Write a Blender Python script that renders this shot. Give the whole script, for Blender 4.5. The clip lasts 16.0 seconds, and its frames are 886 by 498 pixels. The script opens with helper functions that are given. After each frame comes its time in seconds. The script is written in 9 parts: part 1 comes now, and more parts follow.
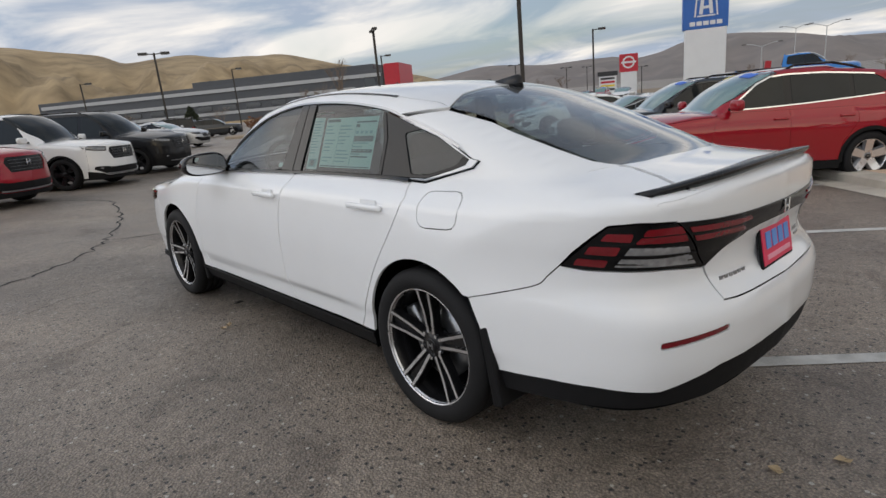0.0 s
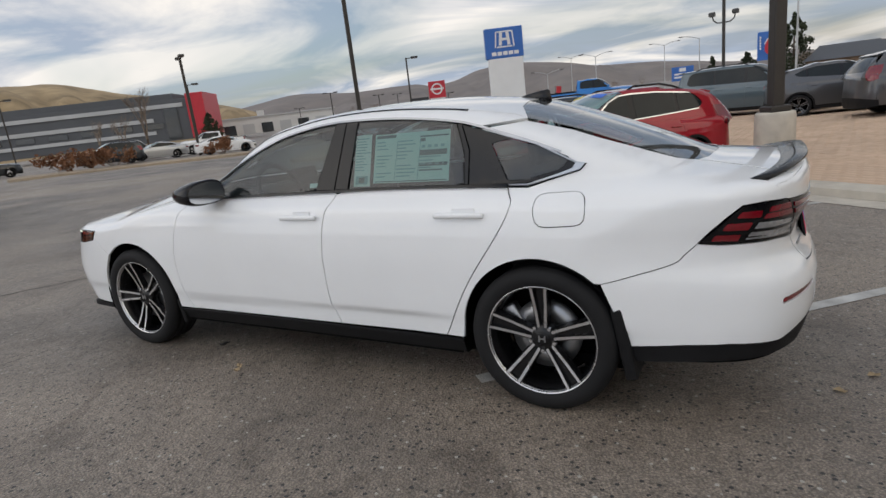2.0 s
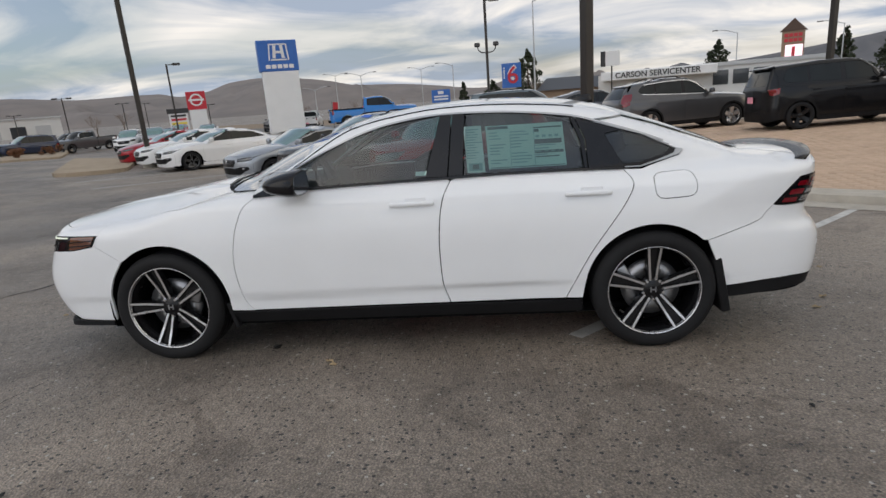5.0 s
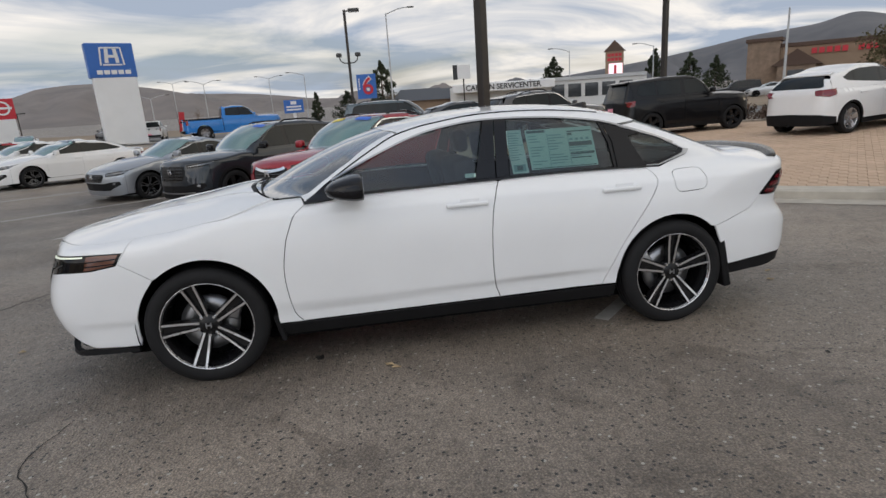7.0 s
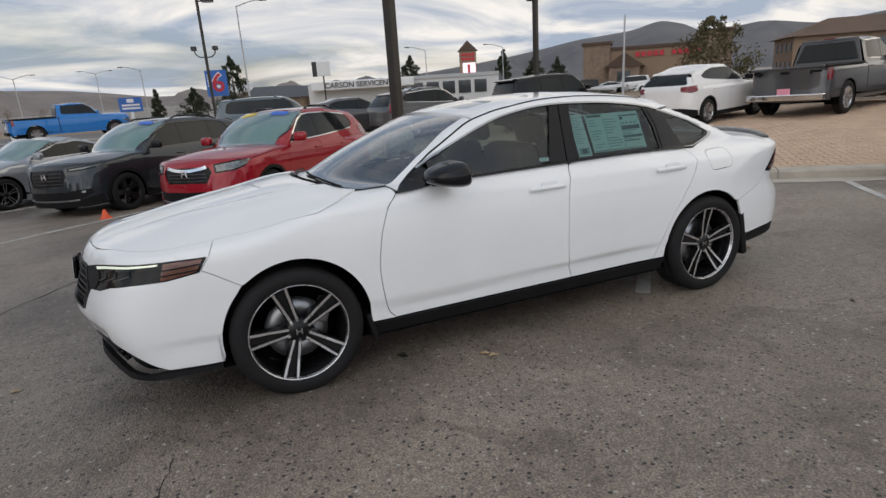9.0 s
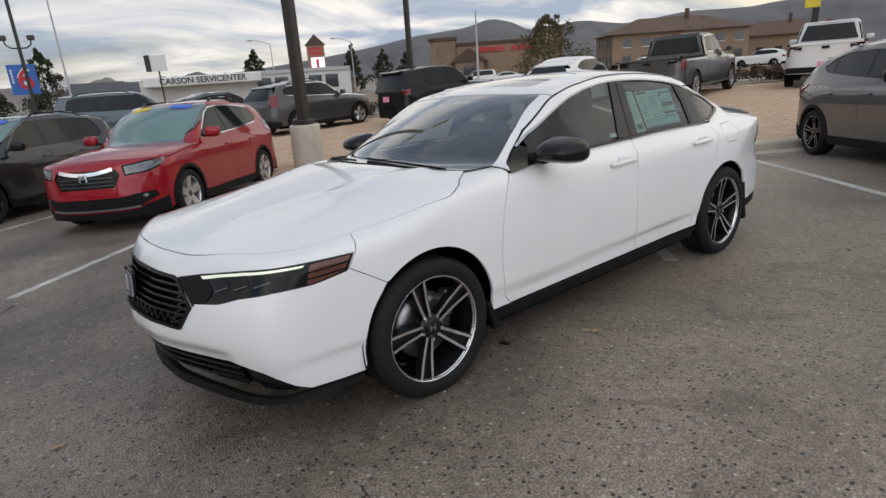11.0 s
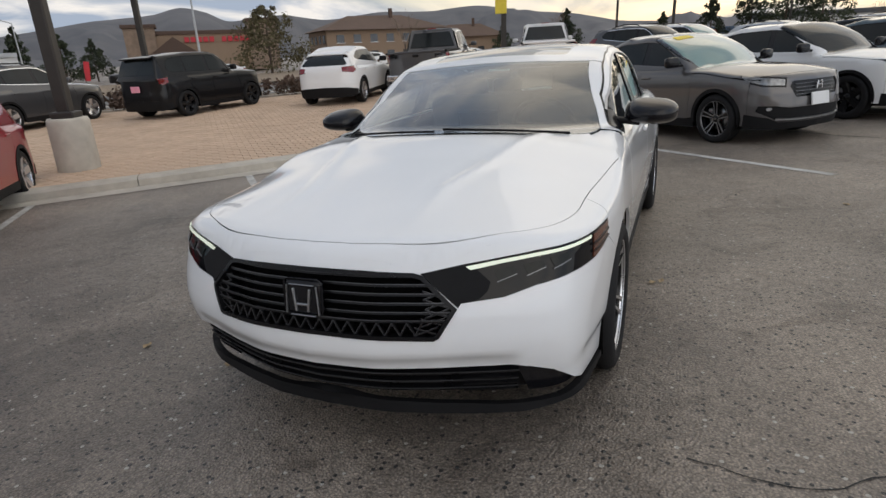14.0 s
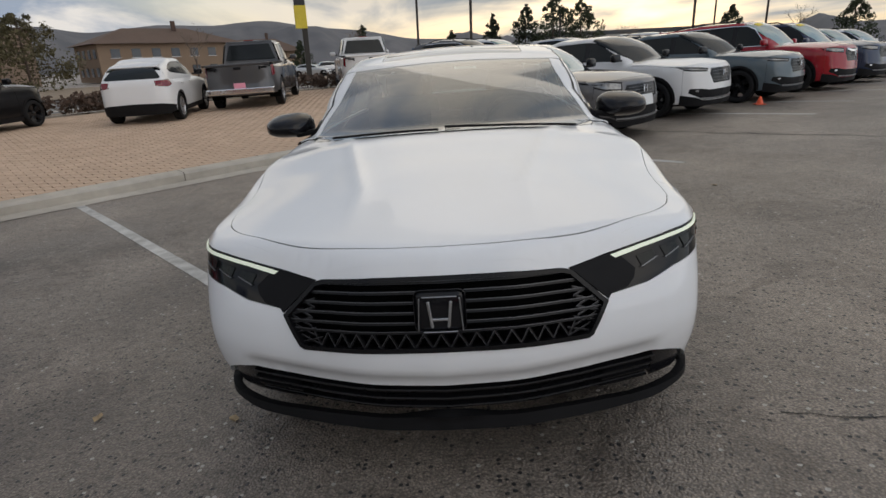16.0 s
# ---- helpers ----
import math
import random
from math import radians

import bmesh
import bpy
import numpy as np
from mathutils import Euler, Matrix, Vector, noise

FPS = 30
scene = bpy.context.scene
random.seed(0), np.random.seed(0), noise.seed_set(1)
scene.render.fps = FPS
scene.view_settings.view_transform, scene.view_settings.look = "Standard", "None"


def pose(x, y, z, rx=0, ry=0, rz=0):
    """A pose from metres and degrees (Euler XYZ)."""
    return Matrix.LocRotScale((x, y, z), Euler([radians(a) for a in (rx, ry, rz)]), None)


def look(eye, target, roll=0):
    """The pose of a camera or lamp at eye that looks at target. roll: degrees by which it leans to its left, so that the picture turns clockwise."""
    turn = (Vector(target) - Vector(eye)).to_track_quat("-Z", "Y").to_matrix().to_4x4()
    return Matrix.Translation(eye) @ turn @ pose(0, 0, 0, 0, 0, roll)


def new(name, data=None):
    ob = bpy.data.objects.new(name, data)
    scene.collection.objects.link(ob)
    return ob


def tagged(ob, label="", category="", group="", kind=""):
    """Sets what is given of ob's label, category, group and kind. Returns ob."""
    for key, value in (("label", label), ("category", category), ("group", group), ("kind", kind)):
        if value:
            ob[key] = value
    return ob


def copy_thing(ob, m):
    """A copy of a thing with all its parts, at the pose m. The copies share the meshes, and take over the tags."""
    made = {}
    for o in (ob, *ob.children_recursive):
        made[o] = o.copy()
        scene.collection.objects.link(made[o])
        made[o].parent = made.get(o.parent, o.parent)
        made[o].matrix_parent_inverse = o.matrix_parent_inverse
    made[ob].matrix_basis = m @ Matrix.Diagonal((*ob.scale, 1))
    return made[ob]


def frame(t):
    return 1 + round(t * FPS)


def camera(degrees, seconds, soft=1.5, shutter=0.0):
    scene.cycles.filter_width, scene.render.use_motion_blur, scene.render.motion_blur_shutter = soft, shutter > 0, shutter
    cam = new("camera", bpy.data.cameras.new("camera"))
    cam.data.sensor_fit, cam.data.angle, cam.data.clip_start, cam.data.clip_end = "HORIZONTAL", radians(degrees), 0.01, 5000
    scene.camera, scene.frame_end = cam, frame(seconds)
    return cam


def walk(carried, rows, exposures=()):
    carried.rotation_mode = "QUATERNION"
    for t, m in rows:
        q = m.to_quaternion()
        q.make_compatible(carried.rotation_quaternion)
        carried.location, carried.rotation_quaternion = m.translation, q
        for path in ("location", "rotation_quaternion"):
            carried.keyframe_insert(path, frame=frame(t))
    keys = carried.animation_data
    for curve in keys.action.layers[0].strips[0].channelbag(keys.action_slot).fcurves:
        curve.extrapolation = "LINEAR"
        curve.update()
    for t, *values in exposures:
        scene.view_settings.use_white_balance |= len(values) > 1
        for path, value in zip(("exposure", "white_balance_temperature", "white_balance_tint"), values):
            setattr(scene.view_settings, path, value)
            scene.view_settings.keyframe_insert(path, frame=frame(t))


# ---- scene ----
cam = camera(76.0, 16.0)
PATH = [
    (0, (-2.263, -3.105, 1.354), (-0.969, -1.671, 0.837), -5.47),
    (0.5, (-2.539, -2.944, 1.377), (-1.131, -1.616, 0.876), -6.28),
    (1, (-2.684, -2.679, 1.381), (-1.173, -1.464, 0.893), -6.89),
    (1.5, (-2.905, -2.463, 1.396), (-1.301, -1.381, 0.890), -7.00),
    (2, (-3.086, -2.234, 1.417), (-1.402, -1.275, 0.923), -6.81),
    (2.5, (-3.189, -1.965, 1.432), (-1.439, -1.124, 0.951), -6.52),
    (3, (-3.415, -1.715, 1.437), (-1.610, -1.005, 0.950), -6.12),
    (3.5, (-3.536, -1.455, 1.444), (-1.687, -0.868, 0.958), -5.73),
    (4, (-3.650, -1.163, 1.468), (-1.768, -0.695, 0.977), -5.33),
    (4.2, (-3.732, -1.040, 1.472), (-1.840, -0.626, 0.974), -5.13),
    (6.3, (-3.993, 0.141, 1.516), (-2.063, -0.002, 1.009), -4.02),
    (6.5, (-3.986, 0.252, 1.526), (-2.059, 0.062, 1.023), -4.01),
    (7, (-4.028, 0.567, 1.531), (-2.121, 0.257, 1.013), -3.91),
    (7.5, (-3.982, 0.853, 1.540), (-2.099, 0.423, 1.021), -3.80),
    (8, (-3.847, 1.155, 1.545), (-1.997, 0.605, 1.019), -3.79),
    (8.5, (-3.774, 1.521, 1.549), (-1.964, 0.863, 1.010), -3.68),
    (9, (-3.608, 1.796, 1.534), (-1.849, 1.022, 0.980), -3.67),
    (9.2, (-3.547, 1.922, 1.544), (-1.809, 1.100, 0.991), -3.77),
    (11.3, (-2.622, 2.981, 1.510), (-1.187, 1.727, 0.895), -3.85),
    (11.5, (-2.510, 3.051, 1.508), (-1.114, 1.761, 0.884), -3.80),
    (12, (-2.229, 3.226, 1.501), (-0.931, 1.847, 0.856), -3.68),
    (12.5, (-1.994, 3.468, 1.497), (-0.801, 2.004, 0.837), -3.36),
    (13, (-1.674, 3.566, 1.462), (-0.613, 2.004, 0.802), -2.93),
    (13.5, (-1.373, 3.734, 1.438), (-0.464, 2.077, 0.763), -2.60),
    (14, (-1.079, 3.846, 1.445), (-0.336, 2.100, 0.777), -2.47),
    (14.5, (-0.773, 3.870, 1.430), (-0.215, 2.056, 0.763), -2.73),
    (15, (-0.474, 3.959, 1.403), (-0.083, 2.101, 0.741), -2.80),
    (15.5, (-0.256, 3.977, 1.389), (-0.014, 2.092, 0.729), -2.78),
    (16, (-0.077, 3.916, 1.377), (0.038, 2.014, 0.732), -2.35),
]
SLOPE = pose(0, 0, 0, 0.43, 2.6, 0)
walk(cam, [(t, look(eye, target, roll)) for t, eye, target, roll in PATH], [(0, 0.36), (9, 0.32), (12.5, 0.42), (14.5, 0.24), (16, 0.06)])

# ---- world and sun ----
SUN_AZ, SUN_EL = -100.0, 24.0
world = bpy.data.worlds.new("world")
scene.world = world
world.use_nodes = True
wn, wl = world.node_tree.nodes, world.node_tree.links
wn.clear()


def wnode(kind, **values):
    n = wn.new(kind)
    for key, value in values.items():
        n.inputs[key.replace("_", " ")].default_value = value
    return n


sky = wn.new("ShaderNodeTexSky")
sky.sky_type, sky.sun_disc = "NISHITA", False
sky.sun_elevation, sky.sun_rotation = radians(SUN_EL), radians(90 - SUN_AZ)
sky.air_density, sky.dust_density, sky.ozone_density = 1.0, 2.0, 1.0
w_co = wn.new("ShaderNodeTexCoord")
w_xyz = wn.new("ShaderNodeSeparateXYZ")
wl.new(w_co.outputs["Generated"], w_xyz.inputs[0])
# clouds lie on a flat layer: divide the direction by its height
w_h = wn.new("ShaderNodeMath"); w_h.operation = "MAXIMUM"; w_h.inputs[1].default_value = 0.0
wl.new(w_xyz.outputs[2], w_h.inputs[0])
w_h2 = wn.new("ShaderNodeMath"); w_h2.operation = "ADD"; w_h2.inputs[1].default_value = 0.17
wl.new(w_h.outputs[0], w_h2.inputs[0])
w_dx = wn.new("ShaderNodeMath"); w_dx.operation = "DIVIDE"
w_dy = wn.new("ShaderNodeMath"); w_dy.operation = "DIVIDE"
wl.new(w_xyz.outputs[0], w_dx.inputs[0]); wl.new(w_h2.outputs[0], w_dx.inputs[1])
wl.new(w_xyz.outputs[1], w_dy.inputs[0]); wl.new(w_h2.outputs[0], w_dy.inputs[1])
w_p = wn.new("ShaderNodeCombineXYZ")
wl.new(w_dx.outputs[0], w_p.inputs[0]); wl.new(w_dy.outputs[0], w_p.inputs[1])
w_map = wn.new("ShaderNodeMapping")
w_map.inputs["Rotation"].default_value = (0, 0, radians(20))
w_map.inputs["Scale"].default_value = (0.62, 0.42, 1)
wl.new(w_p.outputs[0], w_map.inputs[0])
w_n1 = wnode("ShaderNodeTexNoise", Scale=0.8, Detail=5.0, Roughness=0.5, Distortion=0.6)
wl.new(w_map.outputs[0], w_n1.inputs["Vector"])
w_n2 = wnode("ShaderNodeTexNoise", Scale=1.9, Detail=8.0, Roughness=0.55, Distortion=0.7)
wl.new(w_map.outputs[0], w_n2.inputs["Vector"])
w_cover = wn.new("ShaderNodeValToRGB")
w_cover.color_ramp.elements[0].position, w_cover.color_ramp.elements[1].position = 0.26, 0.50
wl.new(w_n1.outputs["Fac"], w_cover.inputs[0])
w_tone = wn.new("ShaderNodeValToRGB")
w_tone.color_ramp.elements[0].position, w_tone.color_ramp.elements[1].position = 0.41, 0.60
w_tone.color_ramp.elements[0].color = (0.36, 0.42, 0.52, 1)
w_tone.color_ramp.elements[1].color = (0.86, 0.82, 0.775, 1)
wl.new(w_n2.outputs["Fac"], w_tone.inputs[0])
# clouds glow warmer and brighter round the sun behind them
w_dot = wn.new("ShaderNodeVectorMath"); w_dot.operation = "DOT_PRODUCT"
w_dot.inputs[1].default_value = (math.cos(radians(SUN_EL)) * math.cos(radians(SUN_AZ)), math.cos(radians(SUN_EL)) * math.sin(radians(SUN_AZ)), math.sin(radians(SUN_EL)))
wl.new(w_co.outputs["Generated"], w_dot.inputs[0])
w_glow = wn.new("ShaderNodeMapRange")
w_glow.inputs["From Min"].default_value, w_glow.inputs["From Max"].default_value = 0.70, 1.0
wl.new(w_dot.outputs["Value"], w_glow.inputs[0])
w_warm = wn.new("ShaderNodeMix"); w_warm.data_type = "RGBA"; w_warm.blend_type = "MULTIPLY"
w_warm.inputs["B"].default_value = (1.0, 0.92, 0.77, 1)
wl.new(w_glow.outputs[0], w_warm.inputs[0]); wl.new(w_tone.outputs[0], w_warm.inputs["A"])
w_sky = wn.new("ShaderNodeMix"); w_sky.data_type = "RGBA"; w_sky.blend_type = "MULTIPLY"
w_sky.inputs[0].default_value = 1.0
w_sky.inputs["B"].default_value = (0.085, 0.085, 0.085, 1)
wl.new(sky.outputs[0], w_sky.inputs["A"])
w_mix = wn.new("ShaderNodeMix"); w_mix.data_type = "RGBA"
wl.new(w_cover.outputs[0], w_mix.inputs[0]); wl.new(w_sky.outputs["Result"], w_mix.inputs["A"]); wl.new(w_warm.outputs["Result"], w_mix.inputs["B"])
w_bg = wn.new("ShaderNodeBackground"); w_bg.inputs["Strength"].default_value = 1.2
# cloud darker overhead and along the horizon; unseen middle band brightened to light doors
w_up = wn.new("ShaderNodeValToRGB")
for at, value in ((0.0, 0.30), (0.20, 0.315), (0.40, 0.50), (0.62, 0.46), (1.0, 0.31)):
    e = w_up.color_ramp.elements[0] if at == 0.0 else w_up.color_ramp.elements[1] if at == 1.0 else w_up.color_ramp.elements.new(at)
    e.position, e.color = at, (value, value, value, 1)
wl.new(w_xyz.outputs[2], w_up.inputs[0])
w_lift = wn.new("ShaderNodeMath"); w_lift.operation = "MULTIPLY"; w_lift.inputs[1].default_value = 2.45
wl.new(w_up.outputs[0], w_lift.inputs[0])
w_zen = wn.new("ShaderNodeVectorMath"); w_zen.operation = "SCALE"
wl.new(w_mix.outputs["Result"], w_zen.inputs[0]); wl.new(w_lift.outputs[0], w_zen.inputs["Scale"])
# clouds out of view towards -x are brightened to light the car's left side
w_fill_dot = wn.new("ShaderNodeVectorMath"); w_fill_dot.operation = "DOT_PRODUCT"
w_fill_dot.inputs[1].default_value = (-0.88, 0.45, 0.15)
wl.new(w_co.outputs["Generated"], w_fill_dot.inputs[0])
w_fill = wn.new("ShaderNodeMapRange"); w_fill.interpolation_type = "SMOOTHSTEP"
for key, value in (("From Min", 0.25), ("From Max", 1.0), ("To Min", 1.0), ("To Max", 1.95)):
    w_fill.inputs[key].default_value = value
wl.new(w_fill_dot.outputs["Value"], w_fill.inputs[0])
w_lit = wn.new("ShaderNodeVectorMath"); w_lit.operation = "SCALE"
wl.new(w_zen.outputs[0], w_lit.inputs[0]); wl.new(w_fill.outputs[0], w_lit.inputs["Scale"])
wl.new(w_lit.outputs[0], w_bg.inputs["Color"])
w_out = wn.new("ShaderNodeOutputWorld")
wl.new(w_bg.outputs[0], w_out.inputs[0])

sun = new("sun", bpy.data.lights.new("sun", "SUN"))
sun.data.energy, sun.data.angle, sun.data.color = 0.18, radians(45), (1.0, 0.93, 0.84)
sun.matrix_world = look((0, 0, 0), [-c for c in w_dot.inputs[1].default_value])

# ---- materials ----
def mat(name, base, rough=0.5, metal=0.0, vary=0.12, scale=6.0, bump=0.0, bump_scale=60.0, coat=0.0, rand=0.0, second=None, spec=0.5, rough_vary=0.08):
    """A painted or natural surface: colour varied at two scales, grain in the roughness and a fine relief."""
    m = bpy.data.materials.new(name)
    m.use_nodes = True
    n, l = m.node_tree.nodes, m.node_tree.links
    b = n["Principled BSDF"]
    co = n.new("ShaderNodeTexCoord")
    big = n.new("ShaderNodeTexNoise"); big.inputs["Scale"].default_value = scale * 0.22; big.inputs["Detail"].default_value = 4
    fine = n.new("ShaderNodeTexNoise"); fine.inputs["Scale"].default_value = scale; fine.inputs["Detail"].default_value = 6
    l.new(co.outputs["Object"], big.inputs["Vector"]); l.new(co.outputs["Object"], fine.inputs["Vector"])
    add = n.new("ShaderNodeMath"); add.operation = "ADD"
    l.new(big.outputs["Fac"], add.inputs[0]); l.new(fine.outputs["Fac"], add.inputs[1])
    half = n.new("ShaderNodeMapRange")
    half.inputs["From Min"].default_value, half.inputs["From Max"].default_value = 0.6, 1.4
    l.new(add.outputs[0], half.inputs[0])
    mix = n.new("ShaderNodeMix"); mix.data_type = "RGBA"
    second = second or [min(1, c * (1 + vary)) for c in base[:3]]
    mix.inputs["A"].default_value = (*[c * (1 - vary) for c in base[:3]], 1)
    mix.inputs["B"].default_value = (*second[:3], 1)
    l.new(half.outputs[0], mix.inputs[0])
    out = mix.outputs["Result"]
    if rand:
        info = n.new("ShaderNodeObjectInfo"); geo = n.new("ShaderNodeNewGeometry")
        s = n.new("ShaderNodeMath"); s.operation = "ADD"
        l.new(info.outputs["Random"], s.inputs[0]); l.new(geo.outputs["Random Per Island"], s.inputs[1])
        r = n.new("ShaderNodeMapRange")
        r.inputs["From Max"].default_value = 2.0
        r.inputs["To Min"].default_value, r.inputs["To Max"].default_value = 1 - rand, 1 + rand
        l.new(s.outputs[0], r.inputs[0])
        hsv = n.new("ShaderNodeHueSaturation")
        l.new(out, hsv.inputs["Color"]); l.new(r.outputs[0], hsv.inputs["Value"])
        out = hsv.outputs["Color"]
    l.new(out, b.inputs["Base Color"])
    rr = n.new("ShaderNodeMapRange")
    rr.inputs["To Min"].default_value, rr.inputs["To Max"].default_value = max(0, rough - rough_vary), min(1, rough + rough_vary)
    l.new(fine.outputs["Fac"], rr.inputs[0]); l.new(rr.outputs[0], b.inputs["Roughness"])
    b.inputs["Metallic"].default_value = metal
    b.inputs["Coat Weight"].default_value = coat
    b.inputs["Coat Roughness"].default_value = 0.03
    b.inputs["Specular IOR Level"].default_value = spec
    if bump:
        bn = n.new("ShaderNodeTexNoise"); bn.inputs["Scale"].default_value = bump_scale; bn.inputs["Detail"].default_value = 8
        l.new(co.outputs["Object"], bn.inputs["Vector"])
        bp = n.new("ShaderNodeBump"); bp.inputs["Strength"].default_value = bump; bp.inputs["Distance"].default_value = 0.02
        l.new(bn.outputs["Fac"], bp.inputs["Height"]); l.new(bp.outputs[0], b.inputs["Normal"])
    return m


def paint(name, base, metal=0.0, rough=0.32, coat=1.0):
    """Car paint: base coat with flake, dust film and a clear coat."""
    return mat(name, base, rough, metal, 0.03, 3.0, 0.0, coat=coat, rough_vary=0.05, spec=0.15)


def glow(name, colour, strength):
    m = mat(name, colour, 0.3)
    b = m.node_tree.nodes["Principled BSDF"]
    b.inputs["Emission Color"].default_value = (*colour, 1)
    b.inputs["Emission Strength"].default_value = strength
    return m


def glass(name, tint, alpha, rough=0.02, power=4.0, floor=0.085):
    """Tinted car glass: clear to straight looks, with the tint on it and real reflection."""
    m = bpy.data.materials.new(name)
    m.use_nodes = True
    n, l = m.node_tree.nodes, m.node_tree.links
    n.clear()
    o = n.new("ShaderNodeOutputMaterial")
    t = n.new("ShaderNodeBsdfTransparent"); t.inputs[0].default_value = (*tint, 1)
    g = n.new("ShaderNodeBsdfGlossy"); g.inputs["Roughness"].default_value = rough
    g.inputs["Color"].default_value = (0.95, 0.97, 1, 1)
    co = n.new("ShaderNodeTexCoord"); dn = n.new("ShaderNodeTexNoise"); dn.inputs["Scale"].default_value = 5.0; dn.inputs["Detail"].default_value = 6
    l.new(co.outputs["Object"], dn.inputs["Vector"])
    d = n.new("ShaderNodeBsdfDiffuse"); d.inputs[0].default_value = (0.5, 0.52, 0.52, 1)
    lw = n.new("ShaderNodeLayerWeight"); lw.inputs["Blend"].default_value = 0.5
    pw = n.new("ShaderNodeMath"); pw.operation = "POWER"; pw.inputs[1].default_value = power
    l.new(lw.outputs["Facing"], pw.inputs[0])
    f = n.new("ShaderNodeMath"); f.operation = "MULTIPLY_ADD"; f.inputs[1].default_value, f.inputs[2].default_value = 1 - floor, floor
    l.new(pw.outputs[0], f.inputs[0])
    # grey dust film; on the rear screen it also stands for reflected sky
    dust = n.new("ShaderNodeMapRange"); dust.inputs["To Min"].default_value, dust.inputs["To Max"].default_value = alpha * 0.5, alpha * 1.5
    l.new(dn.outputs["Fac"], dust.inputs[0])
    md = n.new("ShaderNodeMixShader"); l.new(dust.outputs[0], md.inputs[0]); l.new(t.outputs[0], md.inputs[1]); l.new(d.outputs[0], md.inputs[2])
    mg = n.new("ShaderNodeMixShader"); l.new(f.outputs[0], mg.inputs[0]); l.new(md.outputs[0], mg.inputs[1]); l.new(g.outputs[0], mg.inputs[2])
    l.new(mg.outputs[0], o.inputs[0])
    return m


WHITE = paint("pearl_white_paint", (0.84, 0.85, 0.865))
BLACK_GLOSS = mat("black_gloss", (0.008, 0.008, 0.010), 0.15, coat=0.10, vary=0.2, spec=0.28)
BLACK_PLASTIC = mat("black_plastic", (0.010, 0.010, 0.011), 0.6, vary=0.25, scale=20, bump=0.05, bump_scale=300, spec=0.16)
LINER = mat("dark_liner", (0.004, 0.004, 0.004), 0.9, spec=0.05)
RUBBER = mat("tyre_rubber", (0.013, 0.013, 0.014), 0.7, vary=0.3, scale=10, bump=0.1, bump_scale=120, spec=0.22)
ALLOY = mat("machined_alloy", (0.72, 0.72, 0.74), 0.28, 0.95, 0.06)
RIM_BLACK = mat("rim_black", (0.008, 0.008, 0.009), 0.25, 0.0, 0.2, spec=0.35)
RIM_GREY = mat("rim_grey", (0.25, 0.25, 0.26), 0.35, 0.7, 0.1)
STEEL = mat("brake_steel", (0.35, 0.35, 0.36), 0.35, 0.9, 0.15, 12)
CHROME = mat("chrome", (0.82, 0.83, 0.85), 0.12, 1.0, 0.03)
SATIN = mat("satin_chrome", (0.46, 0.47, 0.49), 0.32, 1.0, 0.05)
GLASS_DARK = glass("tinted_glass", (0.44, 0.52, 0.52), 0.012, power=5.0, floor=0.06)
GLASS_REAR = glass("rear_tinted_glass", (0.40, 0.50, 0.50), 0.012, power=5.0, floor=0.06)
GLASS_QUARTER = glass("quarter_tinted_glass", (0.20, 0.25, 0.25), 0.01, power=5.0, floor=0.06)
# film share raised to put a pale sky sheen on this pane
GLASS_BACK = glass("rear_screen_glass", (0.62, 0.70, 0.68), 0.11)
GLASS_CLEAR = glass("windscreen_glass", (0.50, 0.58, 0.59), 0.03, power=2.3, floor=0.06)
RED_LENS = mat("red_lens", (0.17, 0.002, 0.008), 0.12, coat=0.8, vary=0.25, scale=30)
SMOKE_LENS = mat("smoked_lens", (0.005, 0.005, 0.006), 0.08, coat=0.0, vary=0.3, scale=40, spec=0.3)
CLEAR_LENS = mat("clear_lens", (0.40, 0.41, 0.43), 0.12, 0.6, 0.55, 45, coat=0.8)
LAMP_GLASS = mat("lamp_glass", (0.16, 0.165, 0.17), 0.15, 0.5, 0.8, 22, coat=0.6)
AMBER_LENS = mat("amber_lens", (0.12, 0.030, 0.010), 0.15, coat=0.8, vary=0.3, scale=40)
PROJECTOR = mat("projector_glass", (0.010, 0.012, 0.011), 0.12, 0.0, 0.5, 60, spec=0.25)
DRL = glow("daytime_light", (0.80, 0.86, 0.70), 0.3)
SEAT = mat("seat_cloth", (0.035, 0.035, 0.037), 0.85, vary=0.2, scale=20, bump=0.2, bump_scale=200)
LINING = mat("grey_headliner", (0.09, 0.09, 0.088), 0.95, vary=0.1, scale=20, spec=0.1)
PAPER = mat("sticker_paper", (0.62, 0.88, 0.80), 0.6, vary=0.04)
PAPER_BACK = mat("sticker_pale", (0.70, 0.90, 0.84), 0.6, vary=0.04)
INK = mat("sticker_ink", (0.05, 0.13, 0.13), 0.6, vary=0.2)
INK_PALE = mat("sticker_ink_pale", (0.25, 0.48, 0.46), 0.6, vary=0.2)
PLATE_RED = mat("dealer_plate_red", (0.75, 0.03, 0.10), 0.4, vary=0.08)
PLATE_BLUE = mat("dealer_plate_blue", (0.10, 0.30, 0.75), 0.4)
PLATE_PINK = mat("dealer_plate_pink", (0.85, 0.35, 0.45), 0.4)
ROOF_GLASS = mat("roof_glass", (0.03, 0.033, 0.036), 0.05, coat=1.0, vary=0.1, spec=0.9, rough_vary=0.02)
CARBON = mat("carbon_weave", (0.012, 0.012, 0.013), 0.25, 0.0, 0.5, 90, coat=0.2, spec=0.2)
